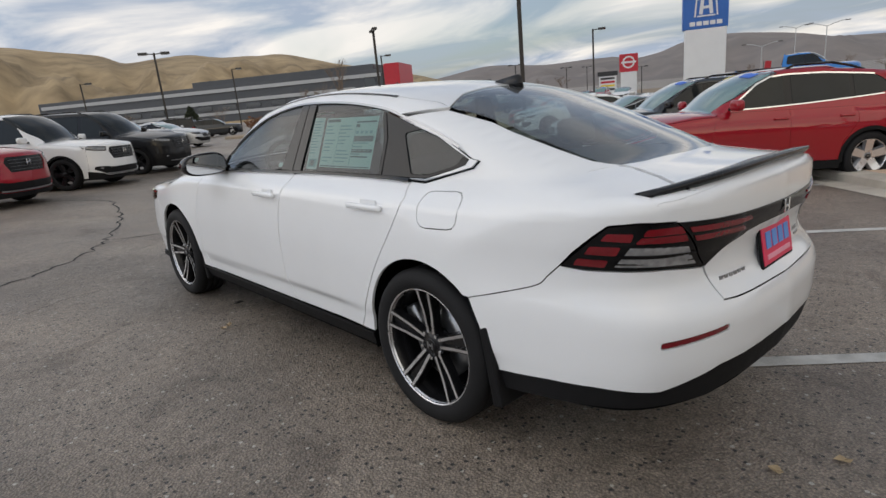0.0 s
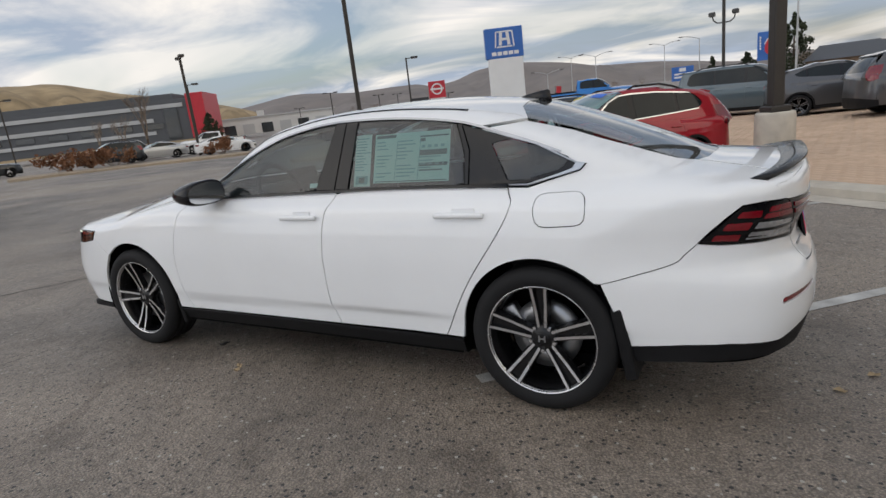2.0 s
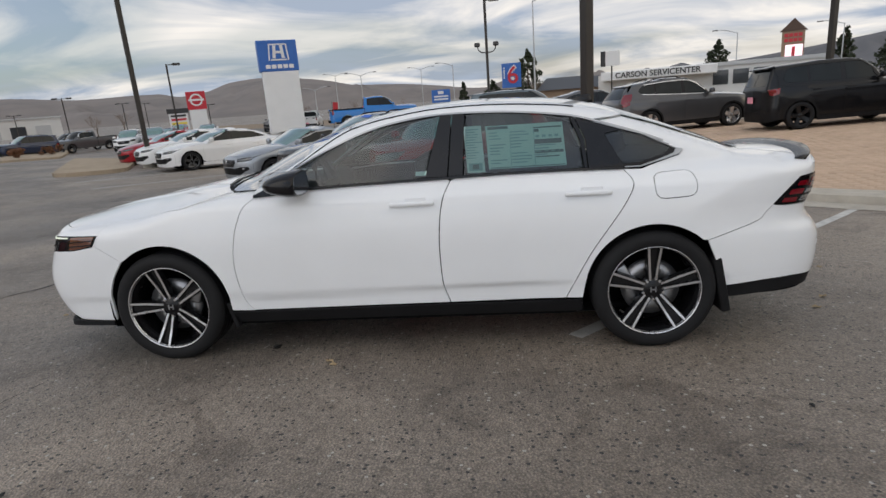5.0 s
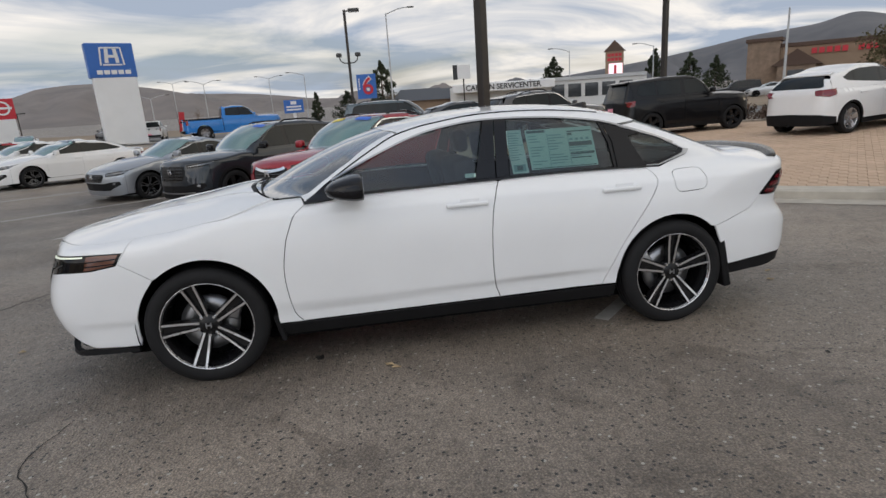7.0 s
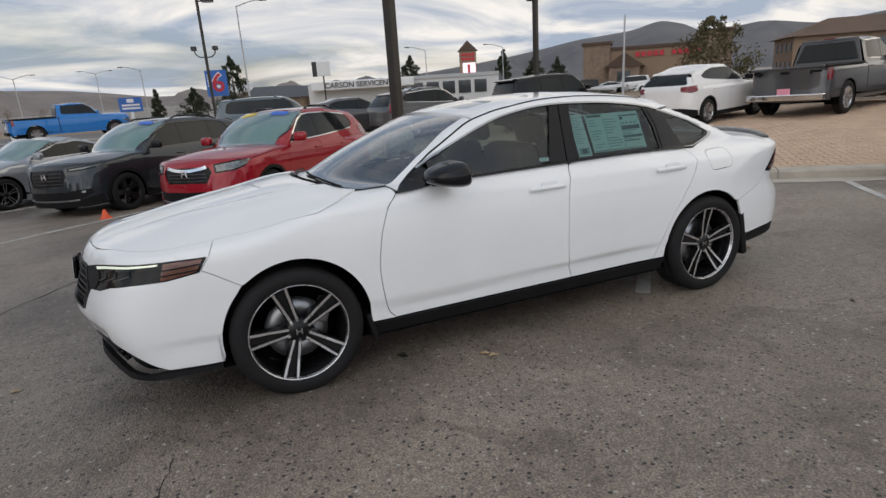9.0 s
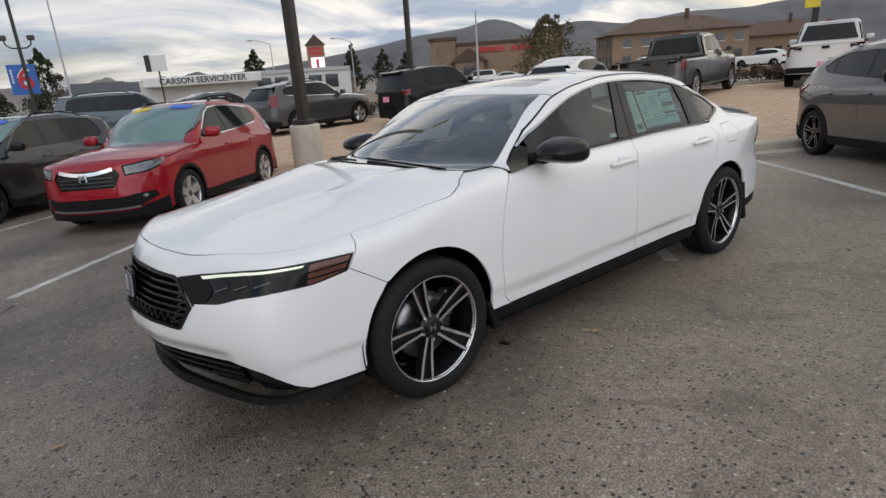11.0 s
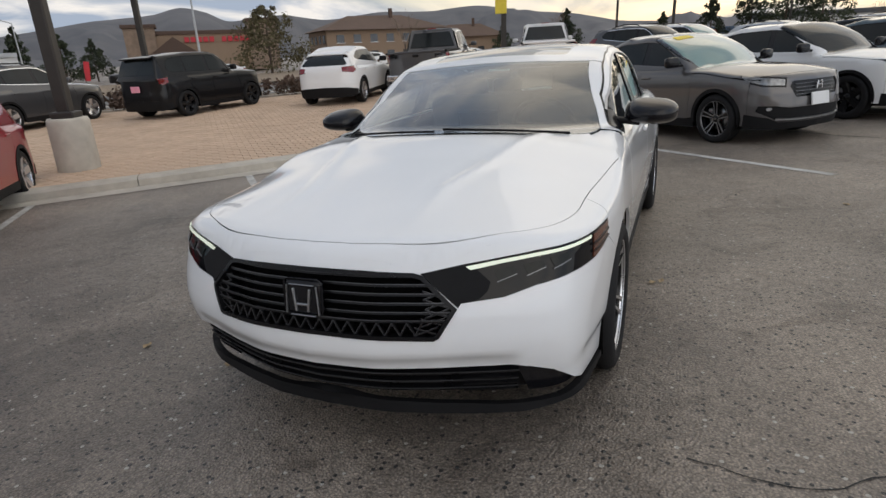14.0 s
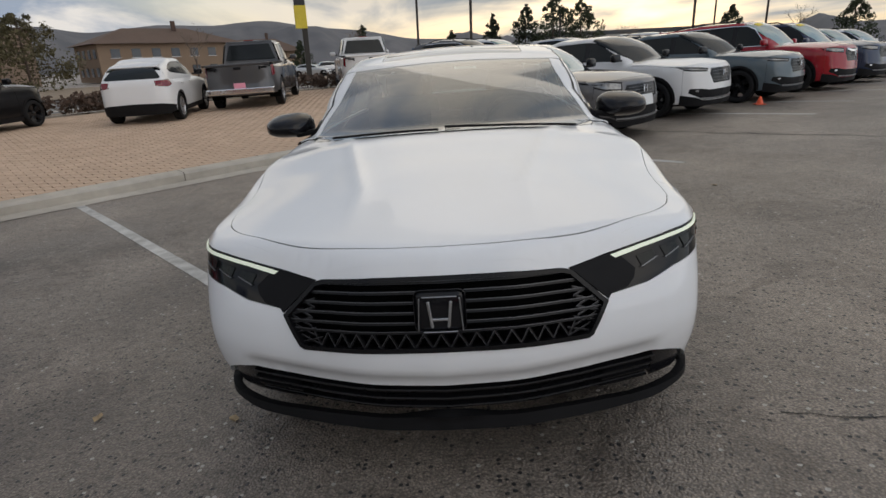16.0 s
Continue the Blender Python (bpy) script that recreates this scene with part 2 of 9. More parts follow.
# paler than the bars; on the white saloon its strips stand for edge highlights
BAR_EDGE = mat("grille_bar_edge", (0.085, 0.085, 0.09), 0.35, 0.6, 0.1)
GRILLE_BLACK = mat("grille_black", (0.006, 0.006, 0.007), 0.28, vary=0.2, spec=0.25)
MIRROR = mat("mirror_silver", (0.55, 0.57, 0.60), 0.03, 1.0, 0.02, rough_vary=0.01)

# ---- mesh helpers ----
from mathutils import geometry


def link(name, verts, faces, material, parent=None, label="", smooth=False, normals=None):
    me = bpy.data.meshes.new(name)
    me.from_pydata([tuple(map(float, v)) for v in verts], [], [tuple(map(int, f)) for f in faces])
    me.materials.append(material)
    if smooth:
        me.polygons.foreach_set("use_smooth", [True] * len(me.polygons))
    me.update()
    if normals is not None:
        me.normals_split_custom_set_from_vertices([tuple(map(float, v)) for v in normals])
    ob = new(name, me)
    if parent is not None:
        ob.parent = parent
    if label:
        ob["label"] = label
    return ob


def part(name, bm, material, parent=None, label="", smooth=False):
    """Links a bmesh as ONE mesh object under a thing or a part."""
    me = bpy.data.meshes.new(name)
    bm.to_mesh(me)
    bm.free()
    me.materials.append(material)
    if smooth:
        me.polygons.foreach_set("use_smooth", [True] * len(me.polygons))
    ob = new(name, me)
    if parent is not None:
        ob.parent = parent
    if label:
        ob["label"] = label
    return ob


def thing(name, m, label, category, group="", kind=""):
    ob = new(name)
    ob.empty_display_size = 0.1
    ob.matrix_world = m
    return tagged(ob, label, category, group, kind)


def box(bm, size, at=(0, 0, 0), turn=(0, 0, 0), bevel=0.0, seg=2):
    """A bevelled block, added to bm."""
    m = pose(*at, *turn) @ Matrix.Diagonal((*size, 1))
    made = bmesh.ops.create_cube(bm, size=1.0, matrix=m)
    if bevel:
        edges = list({e for v in made["verts"] for e in v.link_edges})
        bmesh.ops.bevel(bm, geom=edges, offset=bevel, segments=seg, profile=0.5, affect="EDGES")
    return bm


def tube(bm, a, b, r1, r2=None, n=12):
    """A straight, tapered round bar from a to b."""
    a, b = Vector(a), Vector(b)
    d = b - a
    m = Matrix.Translation((a + b) / 2) @ d.to_track_quat("Z", "Y").to_matrix().to_4x4()
    bmesh.ops.create_cone(bm, cap_ends=True, segments=n, radius1=r1, radius2=r1 if r2 is None else r2, depth=d.length, matrix=m)
    return bm


def spin(profile, n, axis="x"):
    """Verts and faces of a closed or open profile of (radius, offset) turned round an axis."""
    verts, faces, k = [], [], len(profile)
    for i in range(n):
        c, s = math.cos(2 * math.pi * i / n), math.sin(2 * math.pi * i / n)
        for r, o in profile:
            verts.append((o, r * c, r * s) if axis == "x" else (r * c, r * s, o))
    for i in range(n):
        for j in range(k - 1):
            a, b = i * k + j, ((i + 1) % n) * k + j
            faces.append((a, b, b + 1, a + 1))
    return verts, faces


# ---- car bodies as smooth solids ----
def curve(pairs, n=600):
    """A smooth curve through (x, y) pairs with no overshoot, as a fast function."""
    xs, ys = np.array(sorted(pairs), float).T
    h, d = np.diff(xs), np.diff(ys) / np.diff(xs)
    m = np.zeros(len(xs))
    m[0], m[-1] = d[0], d[-1]
    for i in range(1, len(xs) - 1):
        if d[i - 1] * d[i] > 0:
            w1, w2 = 2 * h[i] + h[i - 1], h[i] + 2 * h[i - 1]
            m[i] = (w1 + w2) / (w1 / d[i - 1] + w2 / d[i])
    gx = np.linspace(xs[0], xs[-1], n)
    i = np.clip(np.searchsorted(xs, gx) - 1, 0, len(xs) - 2)
    t = (gx - xs[i]) / h[i]
    gy = (2 * t**3 - 3 * t**2 + 1) * ys[i] + (t**3 - 2 * t**2 + t) * h[i] * m[i] + (3 * t**2 - 2 * t**3) * ys[i + 1] + (t**3 - t**2) * h[i] * m[i + 1]
    return lambda x: np.interp(x, gx, gy)


def smax(a, b, k):
    h = np.clip(0.5 + 0.5 * (a - b) / k, 0, 1)
    return b + (a - b) * h + k * h * (1 - h)


def smin(a, b, k):
    return -smax(-a, -b, k)


class Shape:
    """The outer skin of a car: below 0 inside. y runs forward, z up, x to its right."""

    def __init__(self, plan, sect, deck, crown, nose, nose_c, tail, tail_c, cab, cab_w, lean, cab_base, bend_f, bend_r, roof_crown, k=0.045, bend_y=-0.8):
        self.plan, self.sect, self.deck, self.crown = curve(plan), curve(sect), curve(deck), curve(crown)
        self.nose, self.nose_c, self.tail, self.tail_c = curve(nose), curve(nose_c), curve(tail), curve(tail_c)
        self.cab, self.cab_w, self.lean, self.cab_base = curve(cab), curve(cab_w), lean, cab_base
        self.bend_f, self.bend_r, self.roof_crown, self.k, self.bend_y = bend_f, bend_r, roof_crown, k, bend_y

    def f(self, p):
        x, y, z = np.abs(p[:, 0]), p[:, 1], p[:, 2]
        side = x - self.plan(y) - self.sect(z)
        top = (z - self.deck(y) + self.crown(y) * (x / 0.8) ** 2.4) * 0.95
        front = (y - self.nose(z) + self.nose_c(x)) * 0.9
        back = (-y - self.tail(z) + self.tail_c(x)) * 0.9
        low = smax(smax(side, top, self.k), smax(front, back, 0.02), self.k * 0.8)
        yy = y + np.where(y > 0, self.bend_f, -self.bend_r) * (x / 0.75) ** 2 * np.where(y > 0, np.clip((y - self.bend_y) / 0.35, 0, 1), np.clip(np.abs(y + 0.3) / 0.5, 0, 1))
        roof = (z - self.cab(yy) + self.roof_crown * (x / 0.6) ** 2) * 0.85
        wall = (x - self.cab_w(y) + self.lean * (z - self.cab_base)) * 0.94
        return smin(low, smax(smax(roof, wall, 0.06), self.cab_base - 0.1 - z, 0.01), 0.025)

    def lift(self, start, way, reach=2.2):
        """Where rays from outside first meet the skin, and its normals."""
        start, way = np.asarray(start, float), np.asarray(way, float)
        n = len(start)
        steps = np.linspace(0, reach, 90)
        lo, hi, found = np.zeros(n), np.full(n, reach), np.zeros(n, bool)
        for a, b in zip(steps[:-1], steps[1:]):
            v = self.f(start + way * b)
            new_hit = (v <= 0) & ~found
            lo[new_hit], hi[new_hit] = a, b
            found |= new_hit
            if found.all():
                break
        for _ in range(22):
            mid = (lo + hi) / 2
            inside = self.f(start + way * mid[:, None]) <= 0
            hi, lo = np.where(inside, mid, hi), np.where(inside, lo, mid)
        p = start + way * hi[:, None]
        g = np.stack([self.f(p + np.eye(3)[i] * 0.004) - self.f(p - np.eye(3)[i] * 0.004) for i in range(3)], 1)
        return p, g / np.maximum(np.linalg.norm(g, axis=1), 1e-9)[:, None]


FRONT_AXIS, REAR_AXIS, ARC = 1.0, -1.1, 1.35


def chart_rays(kind, q):
    """From flat chart coordinates to rays: side (y, z), slant (y, height across the shoulder), top (x, y), front and rear (arc, z)."""
    q = np.asarray(q, float)
    o, one = np.zeros(len(q)), np.ones(len(q))
    if kind == "side":
        return np.stack([o - 1.6, q[:, 0], q[:, 1]], 1), np.stack([one, o, o], 1)
    if kind == "top":
        return np.stack([q[:, 0], q[:, 1], o + 2.2], 1), np.stack([o, o, -one], 1)
    if kind == "slant":
        d = np.stack([one * 0.78, o, one * -0.626], 1)
        return np.stack([q[:, 1] * 0.626, q[:, 0], q[:, 1] * 0.78], 1) - d * 1.9, d
    a = q[:, 0] / ARC
    sgn, axis = (1, FRONT_AXIS) if kind == "front" else (-1, REAR_AXIS)
    d = np.stack([np.sin(a), sgn * np.cos(a), o], 1)
    return np.stack([o, o + axis, q[:, 1]], 1) + d * 2.4, -d


def to_chart(kind, p):
    p = np.asarray(p, float)
    if kind == "side":
        return p[:, [1, 2]]
    if kind == "top":
        return p[:, [0, 1]]
    if kind == "slant":
        return np.stack([p[:, 1], p[:, 0] * 0.626 + p[:, 2] * 0.78], 1)
    sgn, axis = (1, FRONT_AXIS) if kind == "front" else (-1, REAR_AXIS)
    return np.stack([np.arctan2(p[:, 0], sgn * (p[:, 1] - axis)) * ARC, p[:, 2]], 1)


def inside(poly, q):
    x, y = q[:, 0], q[:, 1]
    hit = np.zeros(len(q), bool)
    for (x1, y1), (x2, y2) in zip(poly, np.roll(poly, -1, 0)):
        c = (y1 > y) != (y2 > y)
        hit ^= c & (x < (x2 - x1) * (y - y1) / (y2 - y1 + 1e-12) + x1)
    return hit


def dense(poly, step, closed=True):
    out, n = [], len(poly)
    for i in range(n if closed else n - 1):
        a, b = np.array(poly[i], float), np.array(poly[(i + 1) % n], float)
        k = max(1, int(np.ceil(np.linalg.norm(b - a) / step)))
        out += [a + (b - a) * j / k for j in range(k)]
    if not closed:
        out.append(np.array(poly[-1], float))
    return np.array(out)


def rounded(poly, r=0.02, only=None):
    """The polygon with its corners rounded off."""
    out, n = [], len(poly)
    for i in range(n):
        p, a, b = (np.array(poly[j % n], float) for j in (i, i - 1, i + 1))
        da, db = np.linalg.norm(a - p), np.linalg.norm(b - p)
        k = min(r, da * 0.45, db * 0.45)
        s, e = p + (a - p) / da * k, p + (b - p) / db * k
        out += [tuple((1 - t) ** 2 * s + 2 * t * (1 - t) * p + t * t * e) for t in (0, 0.33, 0.67, 1)]
    return out


def smooth_line(pts, n=8):
    """An open line made smooth through its points."""
    p = np.array(pts, float)
    p = np.vstack([2 * p[0] - p[1], p, 2 * p[-1] - p[-2]])
    out = []
    for i in range(1, len(p) - 2):
        for t in np.linspace(0, 1, n, endpoint=False):
            out.append(0.5 * (2 * p[i] + (p[i + 1] - p[i - 1]) * t + (2 * p[i - 1] - 5 * p[i] + 4 * p[i + 1] - p[i + 2]) * t**2 + (3 * p[i] - p[i - 1] - 3 * p[i + 1] + p[i + 2]) * t**3))
    return [tuple(q) for q in out] + [tuple(p[-2])]


def shrink(poly, gap):
    """The polygon drawn in by a gap all round."""
    p = np.array(poly, float)
    keep = [i for i in range(len(p)) if np.linalg.norm(p[i] - p[i - 1]) > 1e-6]
    p = p[keep]
    area = 0.5 * np.sum(p[:, 0] * np.roll(p[:, 1], -1) - np.roll(p[:, 0], -1) * p[:, 1])
    d1, d2 = p - np.roll(p, 1, 0), np.roll(p, -1, 0) - p
    d1, d2 = (d / np.linalg.norm(d, axis=1)[:, None] for d in (d1, d2))
    n1, n2 = (np.stack([-d[:, 1], d[:, 0]], 1) * np.sign(area) for d in (d1, d2))
    m = n1 + n2
    m /= np.maximum(np.sum(m * n1, 1), 0.5)[:, None]
    return p + m * gap


def panel(shape, kind, outer, material, name, parent, holes=(), gap=0.0018, step=0.035, out=0.0, edge=0.014, mirror=False, label="", warp=None):
    """A sheet of the skin cut along a flat outline, with turned-in edges. mirror: also its twin across the car."""
    outer = shrink(outer, gap) if gap else np.array(outer, float)
    holes = [shrink(h, -gap) if gap else np.array(h, float) for h in holes]
    loops = [dense(outer, step * 0.7)] + [dense(h, step * 0.7) for h in holes]
    lo, hi = outer.min(0), outer.max(0)
    gx, gy = np.meshgrid(np.arange(lo[0] + step / 2, hi[0], step), np.arange(lo[1] + step / 2, hi[1], step))
    grid = np.stack([gx.ravel(), gy.ravel()], 1)
    edge_pts = np.vstack(loops)
    if len(grid):
        far = np.array([np.min(np.sum((edge_pts - g) ** 2, 1)) > (step * 0.45) ** 2 for g in grid])
        grid = grid[far & inside(loops[0], grid)]
    pts, edges, at = [], [], 0
    for lp in loops:
        edges += [(at + i, at + (i + 1) % len(lp)) for i in range(len(lp))]
        at += len(lp)
    pts = np.vstack([edge_pts, grid]) if len(grid) else edge_pts
    v2, _, tris, *_ = geometry.delaunay_2d_cdt([Vector(p) for p in pts], edges, [], 0, 1e-6)
    q, tris = np.array([tuple(v) for v in v2]), np.array([t[:3] for t in tris])
    mid = q[tris].mean(1)
    ok = inside(loops[0], mid)
    for h in loops[1:]:
        ok &= ~inside(h, mid)
    tris = tris[ok]
    used, tris = np.unique(tris, return_inverse=True)
    tris = tris.reshape(-1, 3)
    q = q[used]
    p, nrm = shape.lift(*chart_rays(kind, q))
    if warp:
        t1 = np.cross(nrm, np.array([0.3, 0.2, 0.93]))
        t1 /= np.linalg.norm(t1, axis=1)[:, None]
        t2 = np.cross(nrm, t1)
        bent = nrm.copy()
        for tt in (t1, t2):
            bent -= tt * ((warp(p + tt * 0.003) - warp(p - tt * 0.003)) / 0.006)[:, None]
        p = p + nrm * (out + warp(p))[:, None]
        nrm = bent / np.linalg.norm(bent, axis=1)[:, None]
    else:
        p = p + nrm * out
    a, b, c = p[tris[0]]
    flip = np.mean(np.sum(np.cross(p[tris[:, 1]] - p[tris[:, 0]], p[tris[:, 2]] - p[tris[:, 0]]) * nrm[tris[:, 0]], 1)) < 0
    if flip:
        tris = tris[:, ::-1]
    count = {}
    for t in tris:
        for i in range(3):
            e = (t[i], t[(i + 1) % 3])
            count[e] = 1
    rim = [e for e in count if (e[1], e[0]) not in count]
    verts, norms, faces = list(p), list(nrm), [tuple(t) for t in tris]
    if edge:
        for a, b in rim:
            s = len(verts)
            w = np.cross(p[b] - p[a], nrm[a])
            w = w / max(np.linalg.norm(w), 1e-9)
            verts += [p[a], p[b], p[b] - nrm[b] * edge, p[a] - nrm[a] * edge]
            norms += [w] * 4
            faces.append((s + 1, s, s + 3, s + 2))
    made = [link(name, verts, faces, material, parent, label, True, norms)]
    if mirror:
        flipx = np.array([-1, 1, 1])
        made.append(link(name, np.array(verts) * flipx, [f[::-1] for f in faces], material, parent, label, True, np.array(norms) * flipx))
    return made


def strip(shape, kind, line, width, material, name, parent, out=0.004, thick=0.006, mirror=False, label=""):
    """A thin moulding laid on the skin along a line of the chart."""
    q = dense(line, 0.03, closed=False)
    d = np.gradient(q, axis=0)
    d /= np.maximum(np.linalg.norm(d, axis=1), 1e-9)[:, None]
    nn = np.stack([-d[:, 1], d[:, 0]], 1) * width / 2
    p1, n1 = shape.lift(*chart_rays(kind, q - nn))
    p2, n2 = shape.lift(*chart_rays(kind, q + nn))
    rows = [p1 + n1 * (out - thick), p1 + n1 * out, p2 + n2 * out, p2 + n2 * (out - thick)]
    k = len(q)
    verts = np.vstack(rows)
    faces = [(r * k + i, r * k + i + 1, (r + 1) * k + i + 1, (r + 1) * k + i) for r in range(3) for i in range(k - 1)]
    made = [link(name, verts, faces, material, parent, label)]
    if mirror:
        made.append(link(name, verts * np.array([-1, 1, 1]), [f[::-1] for f in faces], material, parent, label))
    return made


def arch(y0, z0, r, a0, a1, n=22, squash=1.0):
    return [(y0 + r * math.cos(radians(a)), z0 + squash * r * math.sin(radians(a))) for a in np.linspace(a0, a1, n)]


def wheel(parent, at, outward, radius, width, style, front=False):
    """A wheel: tyre with tread and rounded shoulders, rim barrel, spokes, hub cap, bolts, brake disc and caliper."""
    s = 1 if outward > 0 else -1
    hub = new("wheel")
    hub.parent = parent
    hub.matrix_local = Matrix.Translation(at) @ (Matrix.Identity(4) if s > 0 else pose(0, 0, 0, 0, 0, 180))
    hub["label"] = style["label"]
    rr = radius * style.get("rim", 0.735)
    w = width / 2
    prof = [(rr * 0.97, -w * 0.86), (rr + 0.012, -w * 0.97), (radius - 0.045, -w * 1.03), (radius - 0.016, -w * 0.93), (radius, -w * 0.72), (radius, -w * 0.42), (radius - 0.008, -w * 0.40), (radius - 0.008, -w * 0.35), (radius, -w * 0.33),
            (radius, -w * 0.04), (radius - 0.008, -w * 0.02), (radius - 0.008, w * 0.02), (radius, w * 0.04), (radius, w * 0.33), (radius - 0.008, w * 0.35), (radius - 0.008, w * 0.40), (radius, w * 0.42), (radius, w * 0.72),
            (radius - 0.016, w * 0.93), (radius - 0.045, w * 1.03), (rr + 0.012, w * 0.97), (rr * 0.97, w * 0.86)]
    v, f = spin(prof, 56)
    link("tyre", v, f, RUBBER, hub, "black rubber tyre", True)
    lip = [(rr * 0.90, -w * 0.8), (rr * 0.90, w * 0.2), (rr * 0.955, w * 0.74), (rr * 0.99, w * 0.88), (rr * 1.005, w * 0.90), (rr * 1.005, w * 0.8)]
    v, f = spin(lip, 56)
    link("rim", v, f, style["barrel"], hub, "", True)
    v, f = spin([(rr * 0.962, w * 0.78), (rr * 0.985, w * 0.895), (rr * 1.0, w * 0.915), (rr * 1.008, w * 0.9)], 56)
    link("rim_edge", v, f, style["face"], hub, "", True)
    n, kind = style["spokes"], style["kind"]
    for i in range(n):
        turn = Matrix.Rotation(radians(360 / n * i + style.get("phase", 90)), 4, "X")
        # pairs of tapering bars from hub to rim, face cut bright over a dark flank
        for sgn in ((-1, 1) if kind == "split" else (0,)):
            y0, y1 = (0.015 * sgn, 0.033 * sgn) if kind == "split" else (0, 0.004)
            h0, h1 = (0.0105, 0.0105) if kind == "split" else (style.get("w0", 0.03), style.get("w1", 0.02))
            r0, r1 = rr * 0.20, rr * 0.965
            x0, x1 = w * 0.60, w * 0.86
            verts = []
            for r, yc, hh, xo in ((r0, y0, h0, x0), (r0 + (r1 - r0) * 0.5, (y0 + y1) / 2, (h0 + h1) / 2, x0 + (x1 - x0) * 0.35), (r1, y1, h1, x1)):
                verts += [(xo, yc - hh, r), (xo, yc + hh, r), (xo - 0.035, yc + hh * 1.5, r), (xo - 0.035, yc - hh * 1.5, r)]
            faces = [(a * 4 + j, a * 4 + (j + 1) % 4, a * 4 + 4 + (j + 1) % 4, a * 4 + 4 + j) for a in range(2) for j in range(4)]
            faces += [(3, 2, 1, 0), (8, 9, 10, 11)]
            ob = link("spoke", [turn @ Vector(q) for q in verts], faces, style["barrel"], hub)
            fv = []
            for a in range(3):
                for j in (0, 1):
                    q = Vector(verts[a * 4 + j])
                    q.x += 0.0015
                    q.y = q.y * 1.0 + (0.0042 if j == 0 else -0.0042) * (1 if kind == "split" else 0.2)
                    fv.append(turn @ q)
            if style.get("bright", True):
                link("spoke_face", fv, [(0, 2, 3, 1)[::-1], (2, 4, 5, 3)[::-1]], style["face"], hub)
        if kind == "split":
            # dark web between the two bars
            verts = [(w * 0.50, -0.02, rr * 0.2), (w * 0.50, 0.02, rr * 0.2), (w * 0.70, 0.035, rr * 0.95), (w * 0.70, -0.035, rr * 0.95)]
            verts += [(x - 0.02, y, z) for x, y, z in verts]
            link("spoke_web", [turn @ Vector(q) for q in verts], [(0, 1, 2, 3), (7, 6, 5, 4), (0, 4, 5, 1), (2, 6, 7, 3), (1, 5, 6, 2), (0, 3, 7, 4)], style["barrel"], hub)
    v, f = spin([(0.0005, w * 0.66), (rr * 0.10, w * 0.655), (rr * 0.125, w * 0.63), (rr * 0.235, w * 0.60), (rr * 0.26, w * 0.5), (rr * 0.26, 0)], 32)
    link("hub_disc", v, f, style["barrel"], hub, "", True)
    v, f = spin([(0.0005, w * 0.685), (0.026, w * 0.684), (0.031, w * 0.67), (0.031, w * 0.62)], 24)
    link("hub_cap", v, f, RIM_BLACK if style.get("cap", 1) else SATIN, hub, "", True)
    bm = bmesh.new()
    x = w * 0.69
    for yy in (-0.013, 0.013):
        box(bm, (0.003, 0.006, 0.03), (x, yy, 0), (0, 0, 0))
    box(bm, (0.003, 0.022, 0.007), (x, 0, 0))
    part("cap_mark", bm, SATIN, hub, "bright maker's mark")
    for i in range(5):
        a = radians(72 * i + 54)
        bm = bmesh.new()
        tube(bm, (w * 0.56, 0.057 * math.cos(a), 0.057 * math.sin(a)), (w * 0.68, 0.057 * math.cos(a), 0.057 * math.sin(a)), 0.0095, 0.0085, 6)
        part("lug_nut", bm, CHROME if style.get("bright", True) else RIM_BLACK, hub)
    v, f = spin([(0.06, -w * 0.15), (0.06, w * 0.12), (rr * 0.64, w * 0.12), (rr * 0.64, -w * 0.1)], 40)
    link("brake_disc", v, f, STEEL, hub, "grey steel brake disc", True)
    bm = bmesh.new()
    box(bm, (0.06, 0.07, 0.13), (w * 0.05, -0.145 * s if front else 0.145 * s, 0.07), (30 if not front else -20, 0, 0), 0.012)
    part("brake_caliper", bm, STEEL, hub, "cast metal brake caliper", True)
    v, f = spin([(rr * 0.88, -w * 0.7), (0.02, -w * 0.7)], 32)
    link("backing_plate", v, f, LINER, hub)
    return hub


def arch_liner(parent, y, z, r, x_in, x_out):
    """The dark inside of a wheel house."""
    verts, faces, n = [], [], 20
    for i in range(n + 1):
        a = math.pi * (1.2 * i / n - 0.1)
        for x in (x_out, x_in):
            verts.append((x, y + r * math.cos(a), z + r * math.sin(a)))
    faces = [(2 * i, 2 * i + 1, 2 * i + 3, 2 * i + 2) for i in range(n)]
    base = len(verts)
    verts.append((x_in, y, z))
    faces += [(base, 2 * i + 1, 2 * i + 3) for i in range(n)]
    return link("wheel_house", verts, faces, LINER, parent)

# ---- ground ----
def lot(u, v, z=0.0):
    """From stall coordinates (u along the stalls, v across them) to the world."""
    return ((v - u) / math.sqrt(2), (u + v) / math.sqrt(2), z)


GU = curve([(-4000, -3), (-400, -2), (-60, -0.5), (-22, -0.10), (-15, -0.08), (-9, -0.20), (-6.0, -0.225), (-4.0, -0.15), (0, 0), (3, 0.112), (5, 0.16), (9, 0.27), (13, 0.34), (30, 0.3), (400, 0), (4000, 0)], 40000)
GV = curve([(-4000, 0), (-400, 0), (-30, 0.28), (-14, 0.30), (-10, 0.262), (-5, 0.133), (0, 0), (5.0, -0.133), (8, -0.20), (11.5, -0.27), (18, -0.25), (30, -0.35), (60, -0.8), (400, -3), (4000, -4)], 40000)


